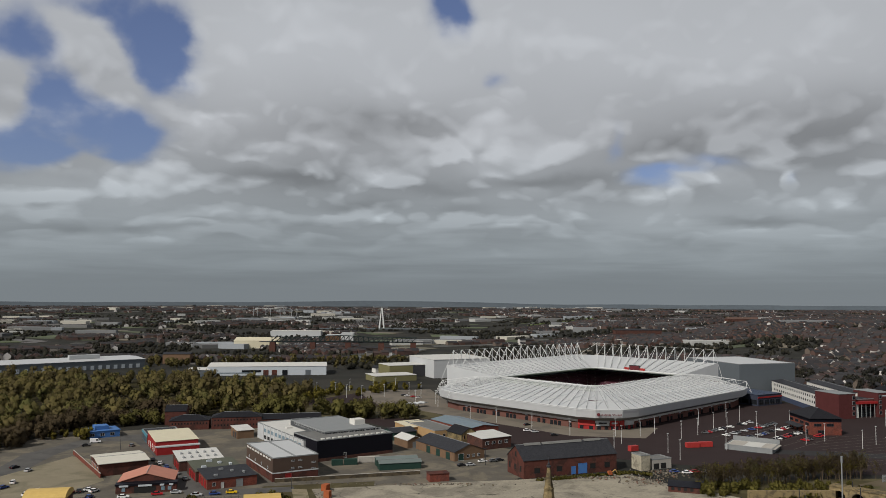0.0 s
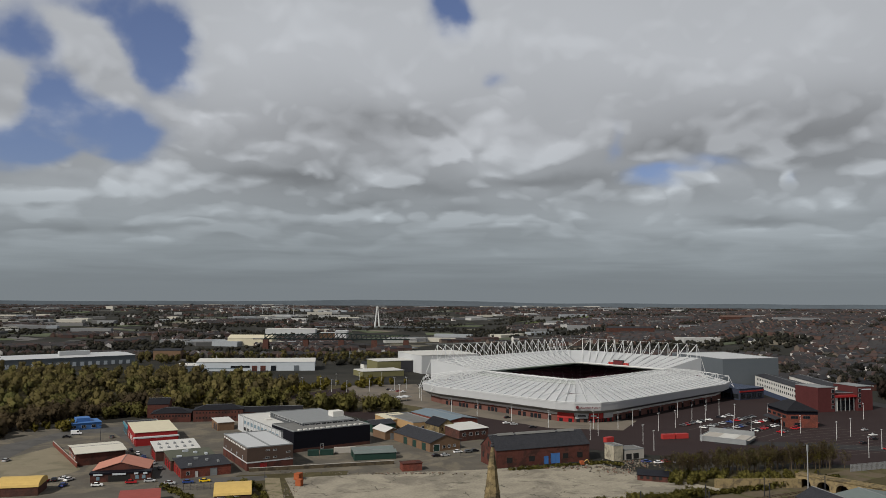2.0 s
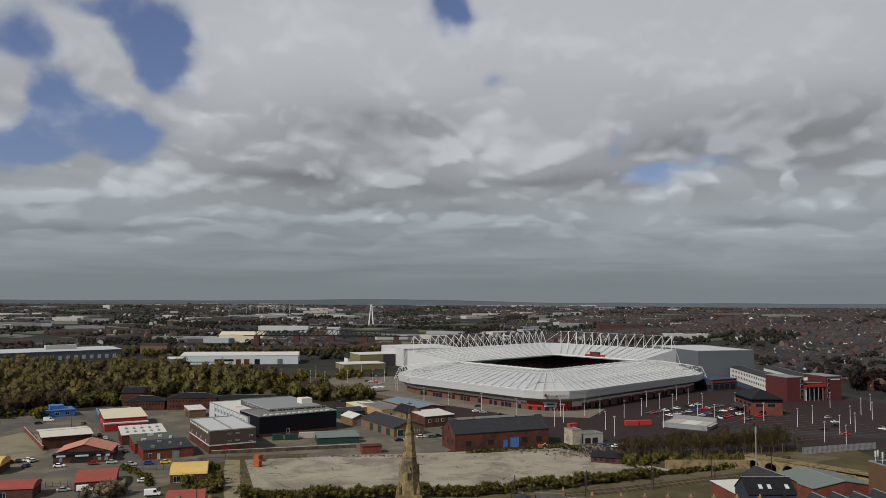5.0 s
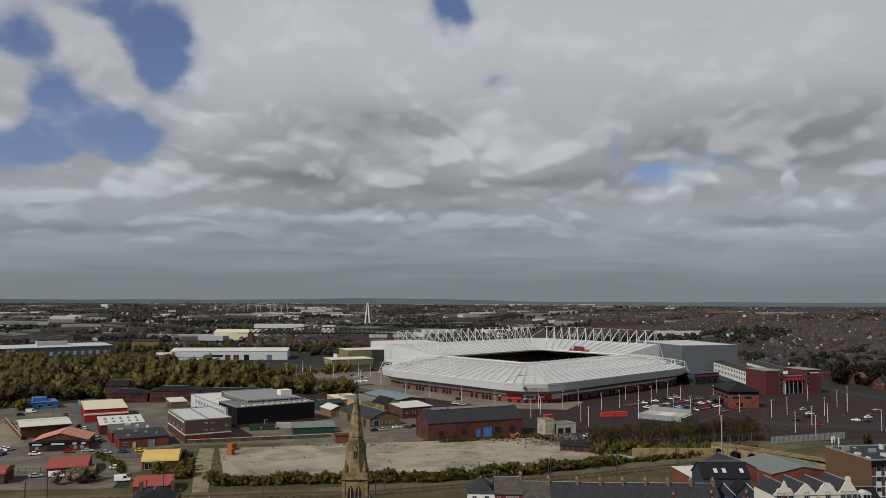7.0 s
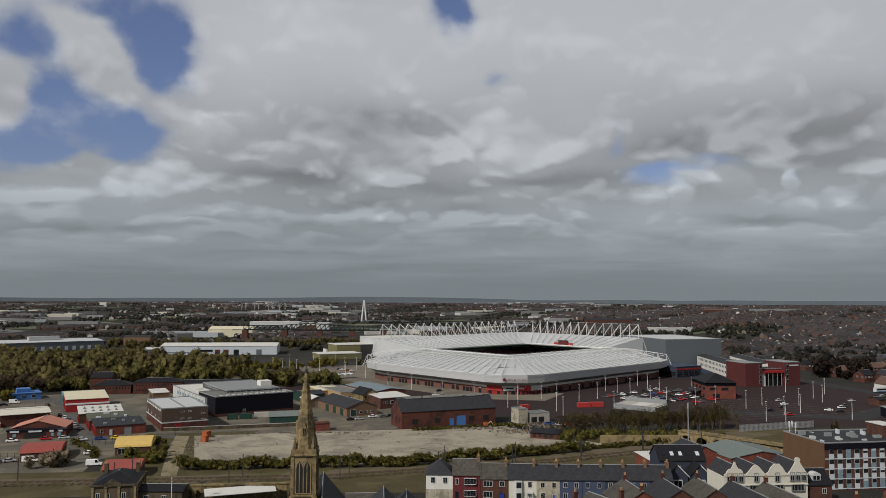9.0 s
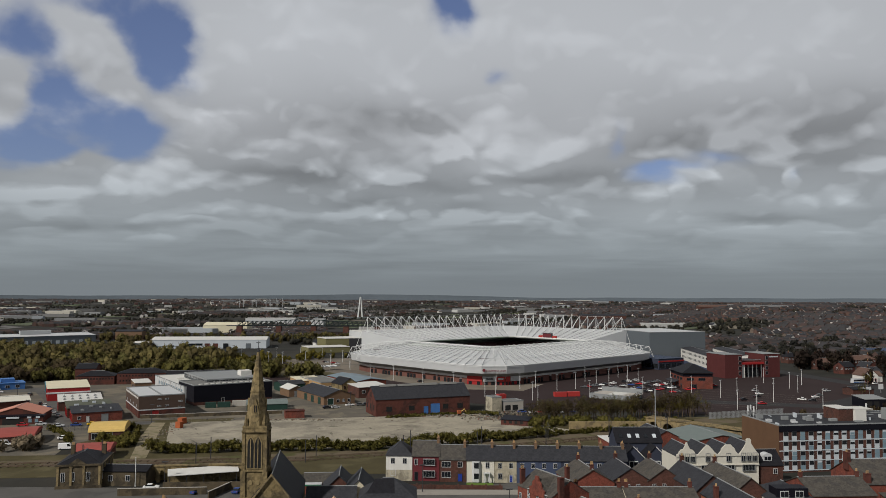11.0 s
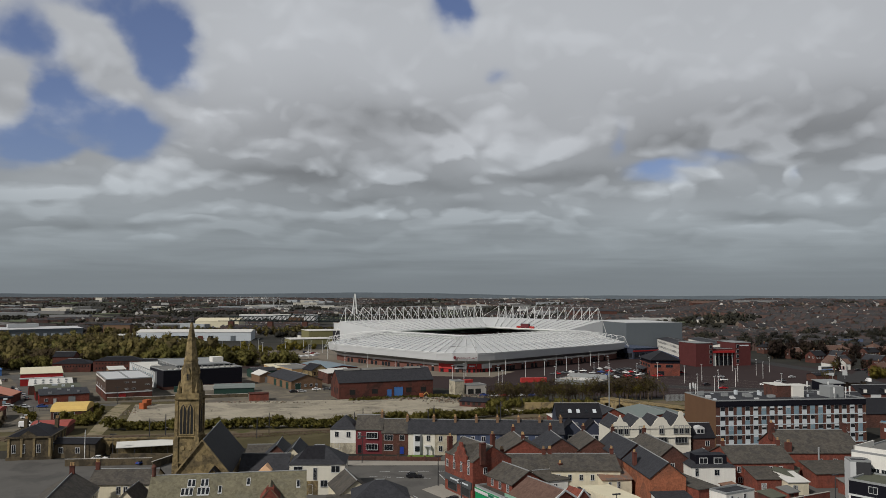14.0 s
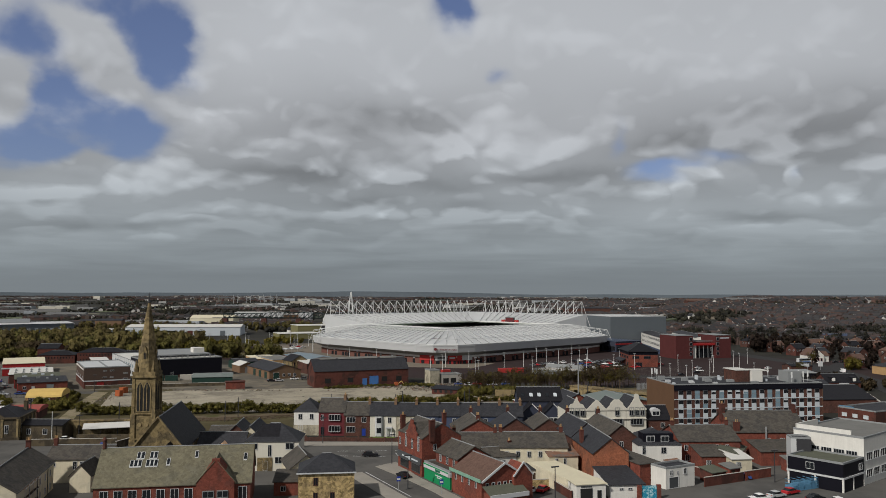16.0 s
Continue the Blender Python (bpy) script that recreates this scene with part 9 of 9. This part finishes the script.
for k, (x, y) in enumerate(POSTS + POSTS2):
    m = pose(x, y, 0, 0, 0, 45)
    if k:
        copy_thing(master, m)
    else:
        master.matrix_basis = m
street = post_kind("dark street lamp post", 7.5, "street lamp posts", "dark_metal")
for k, (x, y) in enumerate([(88, 150), (82.5, 176), (60, 203), (-14, 205), (176, 158), (-120, 330), (-60, 318), (20, 365), (-160, 395), (120.5, 139)]):
    if k:
        copy_thing(street, pose(x, y, 0, 0, 0, 20))
    else:
        street.matrix_basis = pose(x, y, 0, 0, 0, 20)
mp = thing("phone_mast", "grey mobile phone mast with a cluster of antennas", "mast", 153.5, 305.0, 0, 0)
part("column", Shape().tube((0, 0, -0.5), (0, 0, 14.5), 0.28, 0.2, sides=8), "steel", mp)
part("antenna", Shape().tube((0, 0, 14.5), (0, 0, 17.0), 0.4, 0.4, sides=8), "lead_grey", mp)
pl = thing("flag_pole", "tall white pole at the station", "pole", -23.2, 207.0, 0, 0)
part("pole", Shape().tube((0, 0, 0), (0, 0, 8.5), 0.12, 0.08, sides=6), "white_steel", pl)


# ---- vehicles ----
def car_kind(colour, label, length=4.3, tall=1.45, van=False):
    m = surface("paint_" + colour[0], colour[1], 0.3, 0.0, 0.04, 0.8, 6.0, 0.0)
    c = thing("van" if van else "car", label, "van" if van else "car", 0, 0, 0, 0, "parked cars")
    L = length / 2
    if van:
        prof = [(-L, 0.4), (L, 0.4), (L, 1.0), (L - 0.9, 1.15), (L - 1.5, tall), (-L, tall)]
        glass = [(L - 0.98, 1.2), (L - 1.5, tall - 0.12), (L - 2.2, tall - 0.12), (L - 2.2, 1.2)]
    else:
        prof = [(-L, 0.35), (L, 0.35), (L, 0.72), (L - 0.9, 0.9), (-L + 0.35, 0.95), (-L, 0.85)]
        glass = [(L - 1.05, 0.88), (L - 1.8, tall - 0.08), (-L + 1.1, tall - 0.1), (-L + 0.3, 0.92)]
    part("body", Shape().prism([(x, -0.86, z) for x, z in prof], (0, -1.72, 0)), m, c)
    gw = 0.80 if not van else 0.88
    part("glasshouse", Shape().prism([(x, -gw, z) for x, z in glass], (0, -2 * gw, 0)), "car_glass", c)
    if not van:
        part("roof_panel", Shape().box(-L + 1.15, L - 1.85, -0.74, 0.74, tall - 0.1, tall), m, c)
    for x in (-L + 0.8, L - 0.85):
        for y in (-0.86, 0.66):
            part("wheel", Shape().tube((x, y, 0.32), (x, y + 0.2, 0.32), 0.32, sides=10), "rubber", c)
    for y in (-0.62, 0.62):
        part("headlight", Shape().box(L - 0.02, L + 0.02, y - 0.2, y + 0.2, 0.55, 0.7), "white_sheet", c)
        part("tail_light", Shape().box(-L - 0.02, -L + 0.02, y - 0.15, y + 0.15, 0.65, 0.8), "red_bright", c)
    return c


CARS = [car_kind(("white", (0.7, 0.7, 0.7)), "white hatchback car parked on asphalt"), car_kind(("black", (0.015, 0.015, 0.018)), "black saloon car parked on asphalt"), car_kind(("silver", (0.38, 0.39, 0.4)), "silver hatchback car parked on asphalt"),
        car_kind(("blue", (0.03, 0.06, 0.2)), "dark blue car parked on asphalt"), car_kind(("red", (0.35, 0.02, 0.025)), "red hatchback car parked on asphalt"), car_kind(("grey", (0.10, 0.105, 0.11)), "dark grey estate car parked on asphalt"),
        car_kind(("van", (0.72, 0.72, 0.72)), "white panel van parked on asphalt", 5.2, 2.2, True), car_kind(("yellow", (0.7, 0.45, 0.02)), "yellow car parked on asphalt")]
places = []
random.seed(17)
for row in range(5):
    for k in range(15):
        if random.random() < 0.68:
            u, v = 150 + k * 3.3 * 0.95 + row * 9.5, 452 + k * 3.3 * 0.9 - row * 7.5
            places.append((u + random.uniform(-0.3, 0.3), v + random.uniform(-0.3, 0.3), -43 + random.choice((0, 180)) + random.uniform(-2, 2), random.choice((0, 0, 1, 1, 2, 3, 4, 5, 5))))
for (x, y), a, c in zip([(-180.6, 402.6), (-180.1, 412), (-157.8, 403.5), (-134.6, 369.6), (-128.5, 361.8), (-122.8, 354.3), (-114.3, 342.3), (-107.3, 332), (-138.3, 312.5), (-120.9, 302.3), (-109.8, 307.2), (-103.4, 309.7), (-94.3, 306.1), (-87.9, 308.2), (-82, 310.4), (-101.1, 264.7), (-93.8, 264.9), (-68.6, 259.6), (-78.9, 278.9)],
                        [30, 20, 100, 118, 118, 118, 118, 118, 20, 15, 12, 12, 12, 15, 15, 30, 15, 15, 20], [1, 6, 5, 1, 0, 3, 2, 5, 0, 0, 4, 2, 2, 3, 7, 2, 6, 6, 0]):
    places.append((x, y, a, c))
for k, (x, y) in enumerate([(-189, 351.5), (-179.9, 345.7), (-174.7, 324), (-173.8, 315.5), (-159.3, 305.2), (-157.7, 310.5), (-151, 311.8), (-143.7, 308.2), (-141.4, 310.4), (-135.8, 311.1), (-133.6, 301.8), (-153, 300), (-146, 298)]):
    places.append((x, y, 70 + 20 * (k % 3), (1, 2, 0, 3, 0, 0, 1, 4, 1, 0, 3, 4, 5)[k]))
for x, y, a, c in ((48.9, 455.9, 20, 0), (52.9, 451.8, 10, 2), (51, 476.4, 30, 1), (62.5, 441.8, 5, 1), (75.9, 185.2, 4, 1), (86.3, 160.8, 122, 1), (-17.7, 204.6, 8, 0), (-3, 200, 60, 3), (8, 201, 80, 3), (169.2, 161.0, 170, 3), (166, 141.5, 20, 0), (170.5, 144.0, 25, 2), (175, 147, 28, 4), (178, 141.5, 20, 1), (182, 139, 18, 0), (163.5, 138.8, 10, 0), (116, 147, 40, 0), (119, 148, 60, 4),
                   (226, 400, 20, 1), (238, 412, 15, 1), (244, 424, 15, 0), (258, 402, 160, 0), (262, 398, 160, 1), (270, 412, 20, 0), (290, 440, 20, 2), (300, 430, 20, 0), (230, 385, 10, 4), (276, 420, 20, 5), (248, 440, 30, 2), (9, 362, 25, 1), (13, 363, 25, 2), (19, 371, 25, 0), (24, 372, 25, 5), (27, 374, 25, 1),
                   (-27, 608, 30, 0), (-22, 603, 30, 4), (-18, 599, 30, 0), (-30, 612, 30, 1), (97, 360, 15, 5), (103, 352, 10, 3), (108, 350, 10, 0), (112, 352, 12, 4), (117, 351, 12, 2), (121, 352, 12, 0), (126, 353, 12, 3), (340, 480, 30, 0), (320, 462, 40, 2), (352, 470, 30, 1), (125, 332, 10, 1)):
    places.append((x, y, a, c))
seen_kind = set()
for x, y, a, c in places:
    m = pose(x, y, 0.08, 0, 0, a)
    if c in seen_kind:
        copy_thing(CARS[c], m)
    else:
        seen_kind.add(c)
        CARS[c].matrix_basis = m
cr = thing("blue_crates", "stack of blue wire cage crates in the yard", "crates", 176.5, 149.0, 0, 25)
for k in range(5):
    s = Shape()
    for z in (0.1, 0.9, 1.7, 2.5):
        s.box(k * 1.9, k * 1.9 + 1.8, 0, 0.08, z, z + 0.1).box(k * 1.9, k * 1.9 + 0.08, 0.08, 2.4, z, z + 0.1)
    for u in range(6):
        s.box(k * 1.9 + u * 0.34, k * 1.9 + u * 0.34 + 0.07, -0.02, 0.04, 0.1, 2.6)
    s.box(k * 1.9, k * 1.9 + 1.8, 0.2, 2.3, 0.15, 1.2 + 0.3 * (k % 2))
    part("crate", s, "crate_blue", cr)
bins = thing("wheelie_bins", "blue and grey wheelie bins by the yard wall", "bins", 165.5, 160.5, 0, 20)
for k, m in enumerate(("door_blue", "lead_grey", "pale_clad")):
    part("bin", Shape().box(k * 0.8, k * 0.8 + 0.6, 0, 0.7, 0, 1.05, 1.1).box(k * 0.8 - 0.03, k * 0.8 + 0.63, -0.05, 0.75, 1.05, 1.15), m, bins)
dg = thing("excavator", "small orange and blue excavator on waste ground", "excavator", 73.0, 345.0, 0, 20)
part("tracks", Shape().box(-1.2, 1.2, -0.9, -0.4, 0, 0.6).box(-1.2, 1.2, 0.4, 0.9, 0, 0.6), "rubber", dg)
part("cab", Shape().box(-1.0, 0.8, -0.8, 0.8, 0.6, 2.1, 0.85), "orange_rust", dg)
part("boom", Shape().tube((0.8, 0, 1.4), (2.6, 0, 2.6), 0.18, sides=5).tube((2.6, 0, 2.6), (3.8, 0, 0.8), 0.14, sides=5), "yellow_roof", dg)


# ---- east side: main road, houses and small works ----
sheet("main_road", "dark curving asphalt main road", "road", [(283, 270), (296, 322), (306, 358), (315, 415), (322, 470), (312, 520), (302, 610), (314, 610), (326, 522), (338, 470), (331, 412), (321, 354), (310, 318), (298, 268)], 0.055, "asphalt")
rw = thing("retaining_wall", "brick retaining wall beside the main road", "wall", 262, 262, 0, 71)
part("wall", Shape().box(0, 46, 0, 0.6, -0.5, 3.2), "soot_brick", rw)
part("coping", Shape().box(0, 46, -0.1, 0.7, 3.2, 3.45), "concrete", rw)
gh2 = building("timbered_house", "white gabled house with a red ground floor", "house", 337.5, 489.0, 8, 10.5, 11, 4.4, "dirty_white", "gy", 4.4, "brown_tile", [("f", 1.2, 0.2, 1.4, 2.4, 2.2, 4, "red_paint", "glass", 0.1, "window", 0), ("f", 4.0, 4.6, 2.4, 1.4, 1, 1, "dark_metal", "glass", 0.1, "window", 2)])
box_on(gh2, "side_wing", 10.6, 15.0, 2.0, 9.0, -0.5, 4.0, "dirty_white")
part("side_roof", Shape().prism([(10.4, 1.6, 4.0), (15.4, 1.6, 4.0), (15.4, 5.5, 7.0), (10.4, 5.5, 7.0)], (0, 0, 0.2)), "brown_tile", gh2)
bus = thing("bus", "white and blue single deck bus on the main road", "bus", 327.5, 482.0, 0.06, 20)
part("body", Shape().box(0, 9.5, 0, 2.5, 0.45, 3.0, 0.97), "white_sheet", bus)
part("window_band", Shape().box(0.2, 9.3, -0.05, 2.55, 1.5, 2.4), "car_glass", bus)
part("stripe", Shape().box(0.1, 9.4, -0.04, 2.54, 0.6, 1.0), "blue_paint", bus)
for u in (1.8, 7.4):
    for v in (0.05, 2.25):
        part("wheel", Shape().tube((u, v, 0.48), (u, v + 0.25, 0.48), 0.48, sides=12), "rubber", bus)
db = building("dormer_brick_house", "dark brick house with slate roof and white dormer windows", "house", 274.0, 334.0, 3, 16, 11, 4.2, "soot_brick", "gx", 3.4, "dark_slate", [])
for u in (2.0, 12.0):
    d_ = box_on(db, "dormer", u, u + 2.4, 0.3, 3.6, 4.3, 6.6, "dark_slate")
    part("window", Shape().box(u + 0.4, u + 2.0, 0.2, 0.3, 4.7, 6.2), "light_wall", d_)
box_on(db, "sign", 5.6, 10.4, -0.2, 0.0, 2.2, 4.0, "white_sheet", "white sign board")
fb_ = building("flat_brick_block", "long dark brick block with a flat roof and pale windows", "building", 235.4, 246.5, -62, 14, 26, 5.4, "soot_brick", "parapet", 0, "slate", [("f", 1.5, 2.6, 1.9, 1.3, 4.0, 3, "white_sheet", "pale_clad")])
box_on(fb_, "blue_rail", 0.2, 6.0, 0.1, 0.25, 5.9, 6.2, "crate_blue")
building("slate_workshop", "low workshop with a dark slate roof", "industrial unit", 238, 268, 6, 24, 26, 5.0, "dark_brick", "gx", 4.0, "dark_slate", [])
building("slate_workshop", "low workshop with a dark slate roof", "industrial unit", 236, 298, 6, 26, 20, 4.6, "dark_brick", "gx", 3.4, "slate", [])
building("dark_workshop", "low black workshop with a pale grey roof", "industrial unit", 278, 376, 8, 12, 10, 4.0, "black_clad", "mono", 1.0, "lead_grey", [("f", 1, 0.1, 3.0, 3.0, 4, 2, "rubber", "rubber", 0.05, "door", 0)])
building("dark_workshop", "low dark shed beside the main road", "industrial unit", 296, 422, 15, 14, 8, 3.4, "dark_brick", "gx", 1.2, "dark_slate", [])
sb = thing("road_sign", "large white road sign on posts", "sign", 301.5, 424.0, 0, 5)
part("board", Shape().box(0, 6.0, 0, 0.12, 3.0, 4.8), "white_sheet", sb)
for u in (0.8, 5.0):
    part("post", Shape().tube((u, 0.2, -0.3), (u, 0.2, 3.2), 0.1, sides=6), "steel", sb)
ts = thing("road_sign", "white information sign beside the main road", "sign", 318.5, 437.0, 0, 5)
part("board", Shape().box(0, 3.0, 0, 0.12, 2.0, 5.0), "white_sheet", ts)
part("post", Shape().tube((1.5, 0.2, -0.3), (1.5, 0.2, 2.2), 0.1, sides=6), "steel", ts)
tn = building("tan_shop", "tan rendered roadside building with a dark roof and signs", "shop", 343, 404, 12, 18, 14, 4.6, "tan_brick", "hip", 3.0, "slate", [("f", 1, 0.5, 3, 2.4, 4, 4)])
for k in range(3):
    b = building("solar_roofed_house", "terraced house with dark blue solar panels on the roof", "house", 436 + k * 12, 688 + k * 1.0, 5, 11, 9, 5.0, "red_brick", "gx", 3.6, "slate", [("f", 1.5, 3.0, 1.2, 1.4, 3.2, 3)])
    part("solar_panel", Shape().prism([(0.8, 0.6, 5.85), (10.2, 0.6, 5.85), (10.2, 3.9, 8.5), (0.8, 3.9, 8.5)], (0, 0, 0.1)), "solar_blue", b, "dark blue solar panel")
random.seed(31)
for k in range(26):
    x, y = 352 + (k % 6) * 30 + random.uniform(-6, 6), 452 + (k // 6) * 42 + (k % 6) * 16 + random.uniform(-8, 8)
    b = building("suburban_house", "brick semi detached house with a dark tiled roof", "house", x, y, random.choice((20, 28, 110)), random.uniform(9, 16), 8.5, 5.2, random.choice(("soot_brick", "dark_brick", "dark_brick")), random.choice(("gx", "hip", "gx")), 3.2, random.choice(("brown_tile", "slate", "dark_slate")), [("f", 1.2, 3.2, 1.4, 1.3, 3.0, 3), ("l", 1.2, 3.2, 1.2, 1.3, 3.6, 2)], "houses beyond the main road")
    chimney(b, 4.0, 4.2, 7.4, 9.4, 0.9, 0.7, 2)
for x, y, a in ((325.0, 421, 80), (318, 380, 75), (322, 455, 85), (308, 590, 95), (352, 484, 20), (358, 486, 20), (364, 488, 20)):
    copy_thing(CARS[6 if y == 421 else 1], pose(x, y, 0.08, 0, 0, a))
random.seed(32)
for k in range(22):
    x, y = random.uniform(420, 1000), random.uniform(760, 1350)
    building("white_cottage", "small white gabled house among the far terraces", "house", x, y, random.choice((10, 28, 100)), 9, 8, 5.0, "dirty_white", "gy", 3.6, "slate", [("f", 1.5, 2.6, 1.4, 1.4, 3.6, 2)], "white houses of the far town", z=height(x, y))

# ---- rubble and weeds on the waste ground ----
def rubble_heap(name, label, x, y, wide, deep, count, size, seed, material="debris"):
    r = np.random.default_rng(seed)
    cs = np.stack([x + r.normal(0, wide, count), y + r.normal(0, deep, count), r.uniform(0.0, 0.5, count) * size], axis=1)
    rs = r.uniform(0.3, 1.0, (count, 3)) * size
    return blobs(name, label, cs.tolist(), rs.tolist(), material, seed, "rubble")


rubble_heap("rubble", "heaps of broken brick and rubbish before the warehouse", 62, 341, 9, 1.4, 160, 0.7, 81)
rubble_heap("rubble", "scattered rubbish at the end of the waste ground", 86, 336, 5, 5, 140, 0.6, 82)
rubble_heap("rubble", "broken bricks and weeds along the boundary wall", -5, 327, 18, 1.0, 120, 0.5, 83)
rubble_heap("rubble", "scattered stones by the dirt track", -46, 300, 2.5, 14, 90, 0.4, 84)
rubble_heap("rubble", "broken concrete beside the ruined block", 100, 350, 7, 4, 130, 0.6, 85)

# ---- yard walls, fences and sheds behind the houses ----
def yard_wall(label, x, y, ang, length, tall, material="red_brick"):
    w = thing("yard_wall", label, "wall", x, y, 0, ang)
    part("wall", Shape().box(0, length, 0, 0.28, -0.5, tall), material, w)
    part("coping", Shape().box(-0.05, length + 0.05, -0.06, 0.34, tall, tall + 0.12), "concrete", w)
    return w


for x, y, a, ln, h, m in ((157.5, 153.0, 28, 13, 2.2, "soot_brick"), (169.5, 159.5, 28, 9, 2.2, "red_brick"), (150, 160, 118, 12, 2.2, "red_brick"), (160, 163, 118, 10, 2.2, "soot_brick"), (110, 150, 12, 15, 1.8, "rubble"), (124.5, 141, 105, 20, 2.0, "soot_brick"),
                          (112, 160, 5, 11, 2.0, "dark_brick"), (58.0, 163.0, 20, 7, 1.8, "rubble"), (88, 206.8, -1, 26, 1.3, "dark_brick"), (-24, 196.5, 6, 24, 2.0, "stone_dark"), (2, 194, 75, 12, 2.0, "stone_dark")):
    yard_wall("weathered brick or stone yard wall with coping", x, y, a, ln, h, m)
for x, y, a, w, d, h, wall, roof in ((160.5, 156.5, 28, 4.5, 4, 2.4, "soot_brick", "green_felt"), (166.5, 161.5, 28, 3.6, 3.2, 2.3, "red_brick", "grey_felt"), (153.5, 163.5, 28, 4, 3.4, 2.6, "soot_brick", "rust_slate"), (117, 158, 8, 4, 4, 2.6, "dirty_white", "slate"), (184, 168, 8, 6, 4, 2.8, "red_brick", "grey_felt")):
    building("garden_shed", "small brick outhouse with a lean-to roof", "outhouse", x, y, a, w, d, h, wall, "mono", 0.7, roof, [("f", 0.8, 0.1, 0.9, 1.9, 1, 1, "wood_dark", "wood_dark", 0.08, "door", 0)], "outhouses in the yards")
for x, y, a, ln in ((-96, 296, 8, 30), (-66, 296, -60, 14), (-110, 270, 6, 26)):
    fe = thing("mesh_fence", "grey green wire fence with posts", "fence", x, y, 0, a)
    for k in range(int(ln / 2.5) + 1):
        part("post", Shape().box(k * 2.5 - 0.06, k * 2.5 + 0.06, -0.06, 0.06, -0.3, 2.2), "dark_metal", fe)
    for z in (0.3, 0.8, 1.3, 1.8):
        part("rail", Shape().box(0, ln, -0.02, 0.02, z, z + 0.06), "dark_metal", fe)

yard_wall("red brick boundary wall beside the gravel lot", -178, 383, -54.9, 60, 2.0)

# ---- car park bays and junction signs ----
bays = thing("car_park_marking", "faded pale rows of parking bay lines", "road marking", 205, 372, 0, 22)
for k in range(11):
    part("line", Shape().box(-8 + k * 2.0, 78 - k * 1.5, k * 6.0, k * 6.0 + 0.22, 0.04, 0.055), "bay_paint", bays)
bays = thing("car_park_marking", "faded pale rows of parking bay lines", "road marking", 150, 440, 0, 43)
for k in range(7):
    part("line", Shape().box(0, 62, -k * 7.5, -k * 7.5 + 0.22, 0.04, 0.055), "bay_paint", bays)
for x, y in ((86.0, 147.5), (95.8, 145.0)):
    sg = thing("street_sign", "blue and white street sign on a grey post", "sign", x, y, 0.1, 10, "street signs at the junction")
    part("post", Shape().tube((0, 0, -0.2), (0, 0, 3.2), 0.06, sides=6), "steel", sg)
    part("board", Shape().box(-0.45, 0.45, -0.08, -0.04, 2.2, 3.3), "door_blue", sg)
    part("white_panel", Shape().box(-0.35, 0.35, -0.1, -0.08, 2.5, 2.9), "white_sheet", sg)
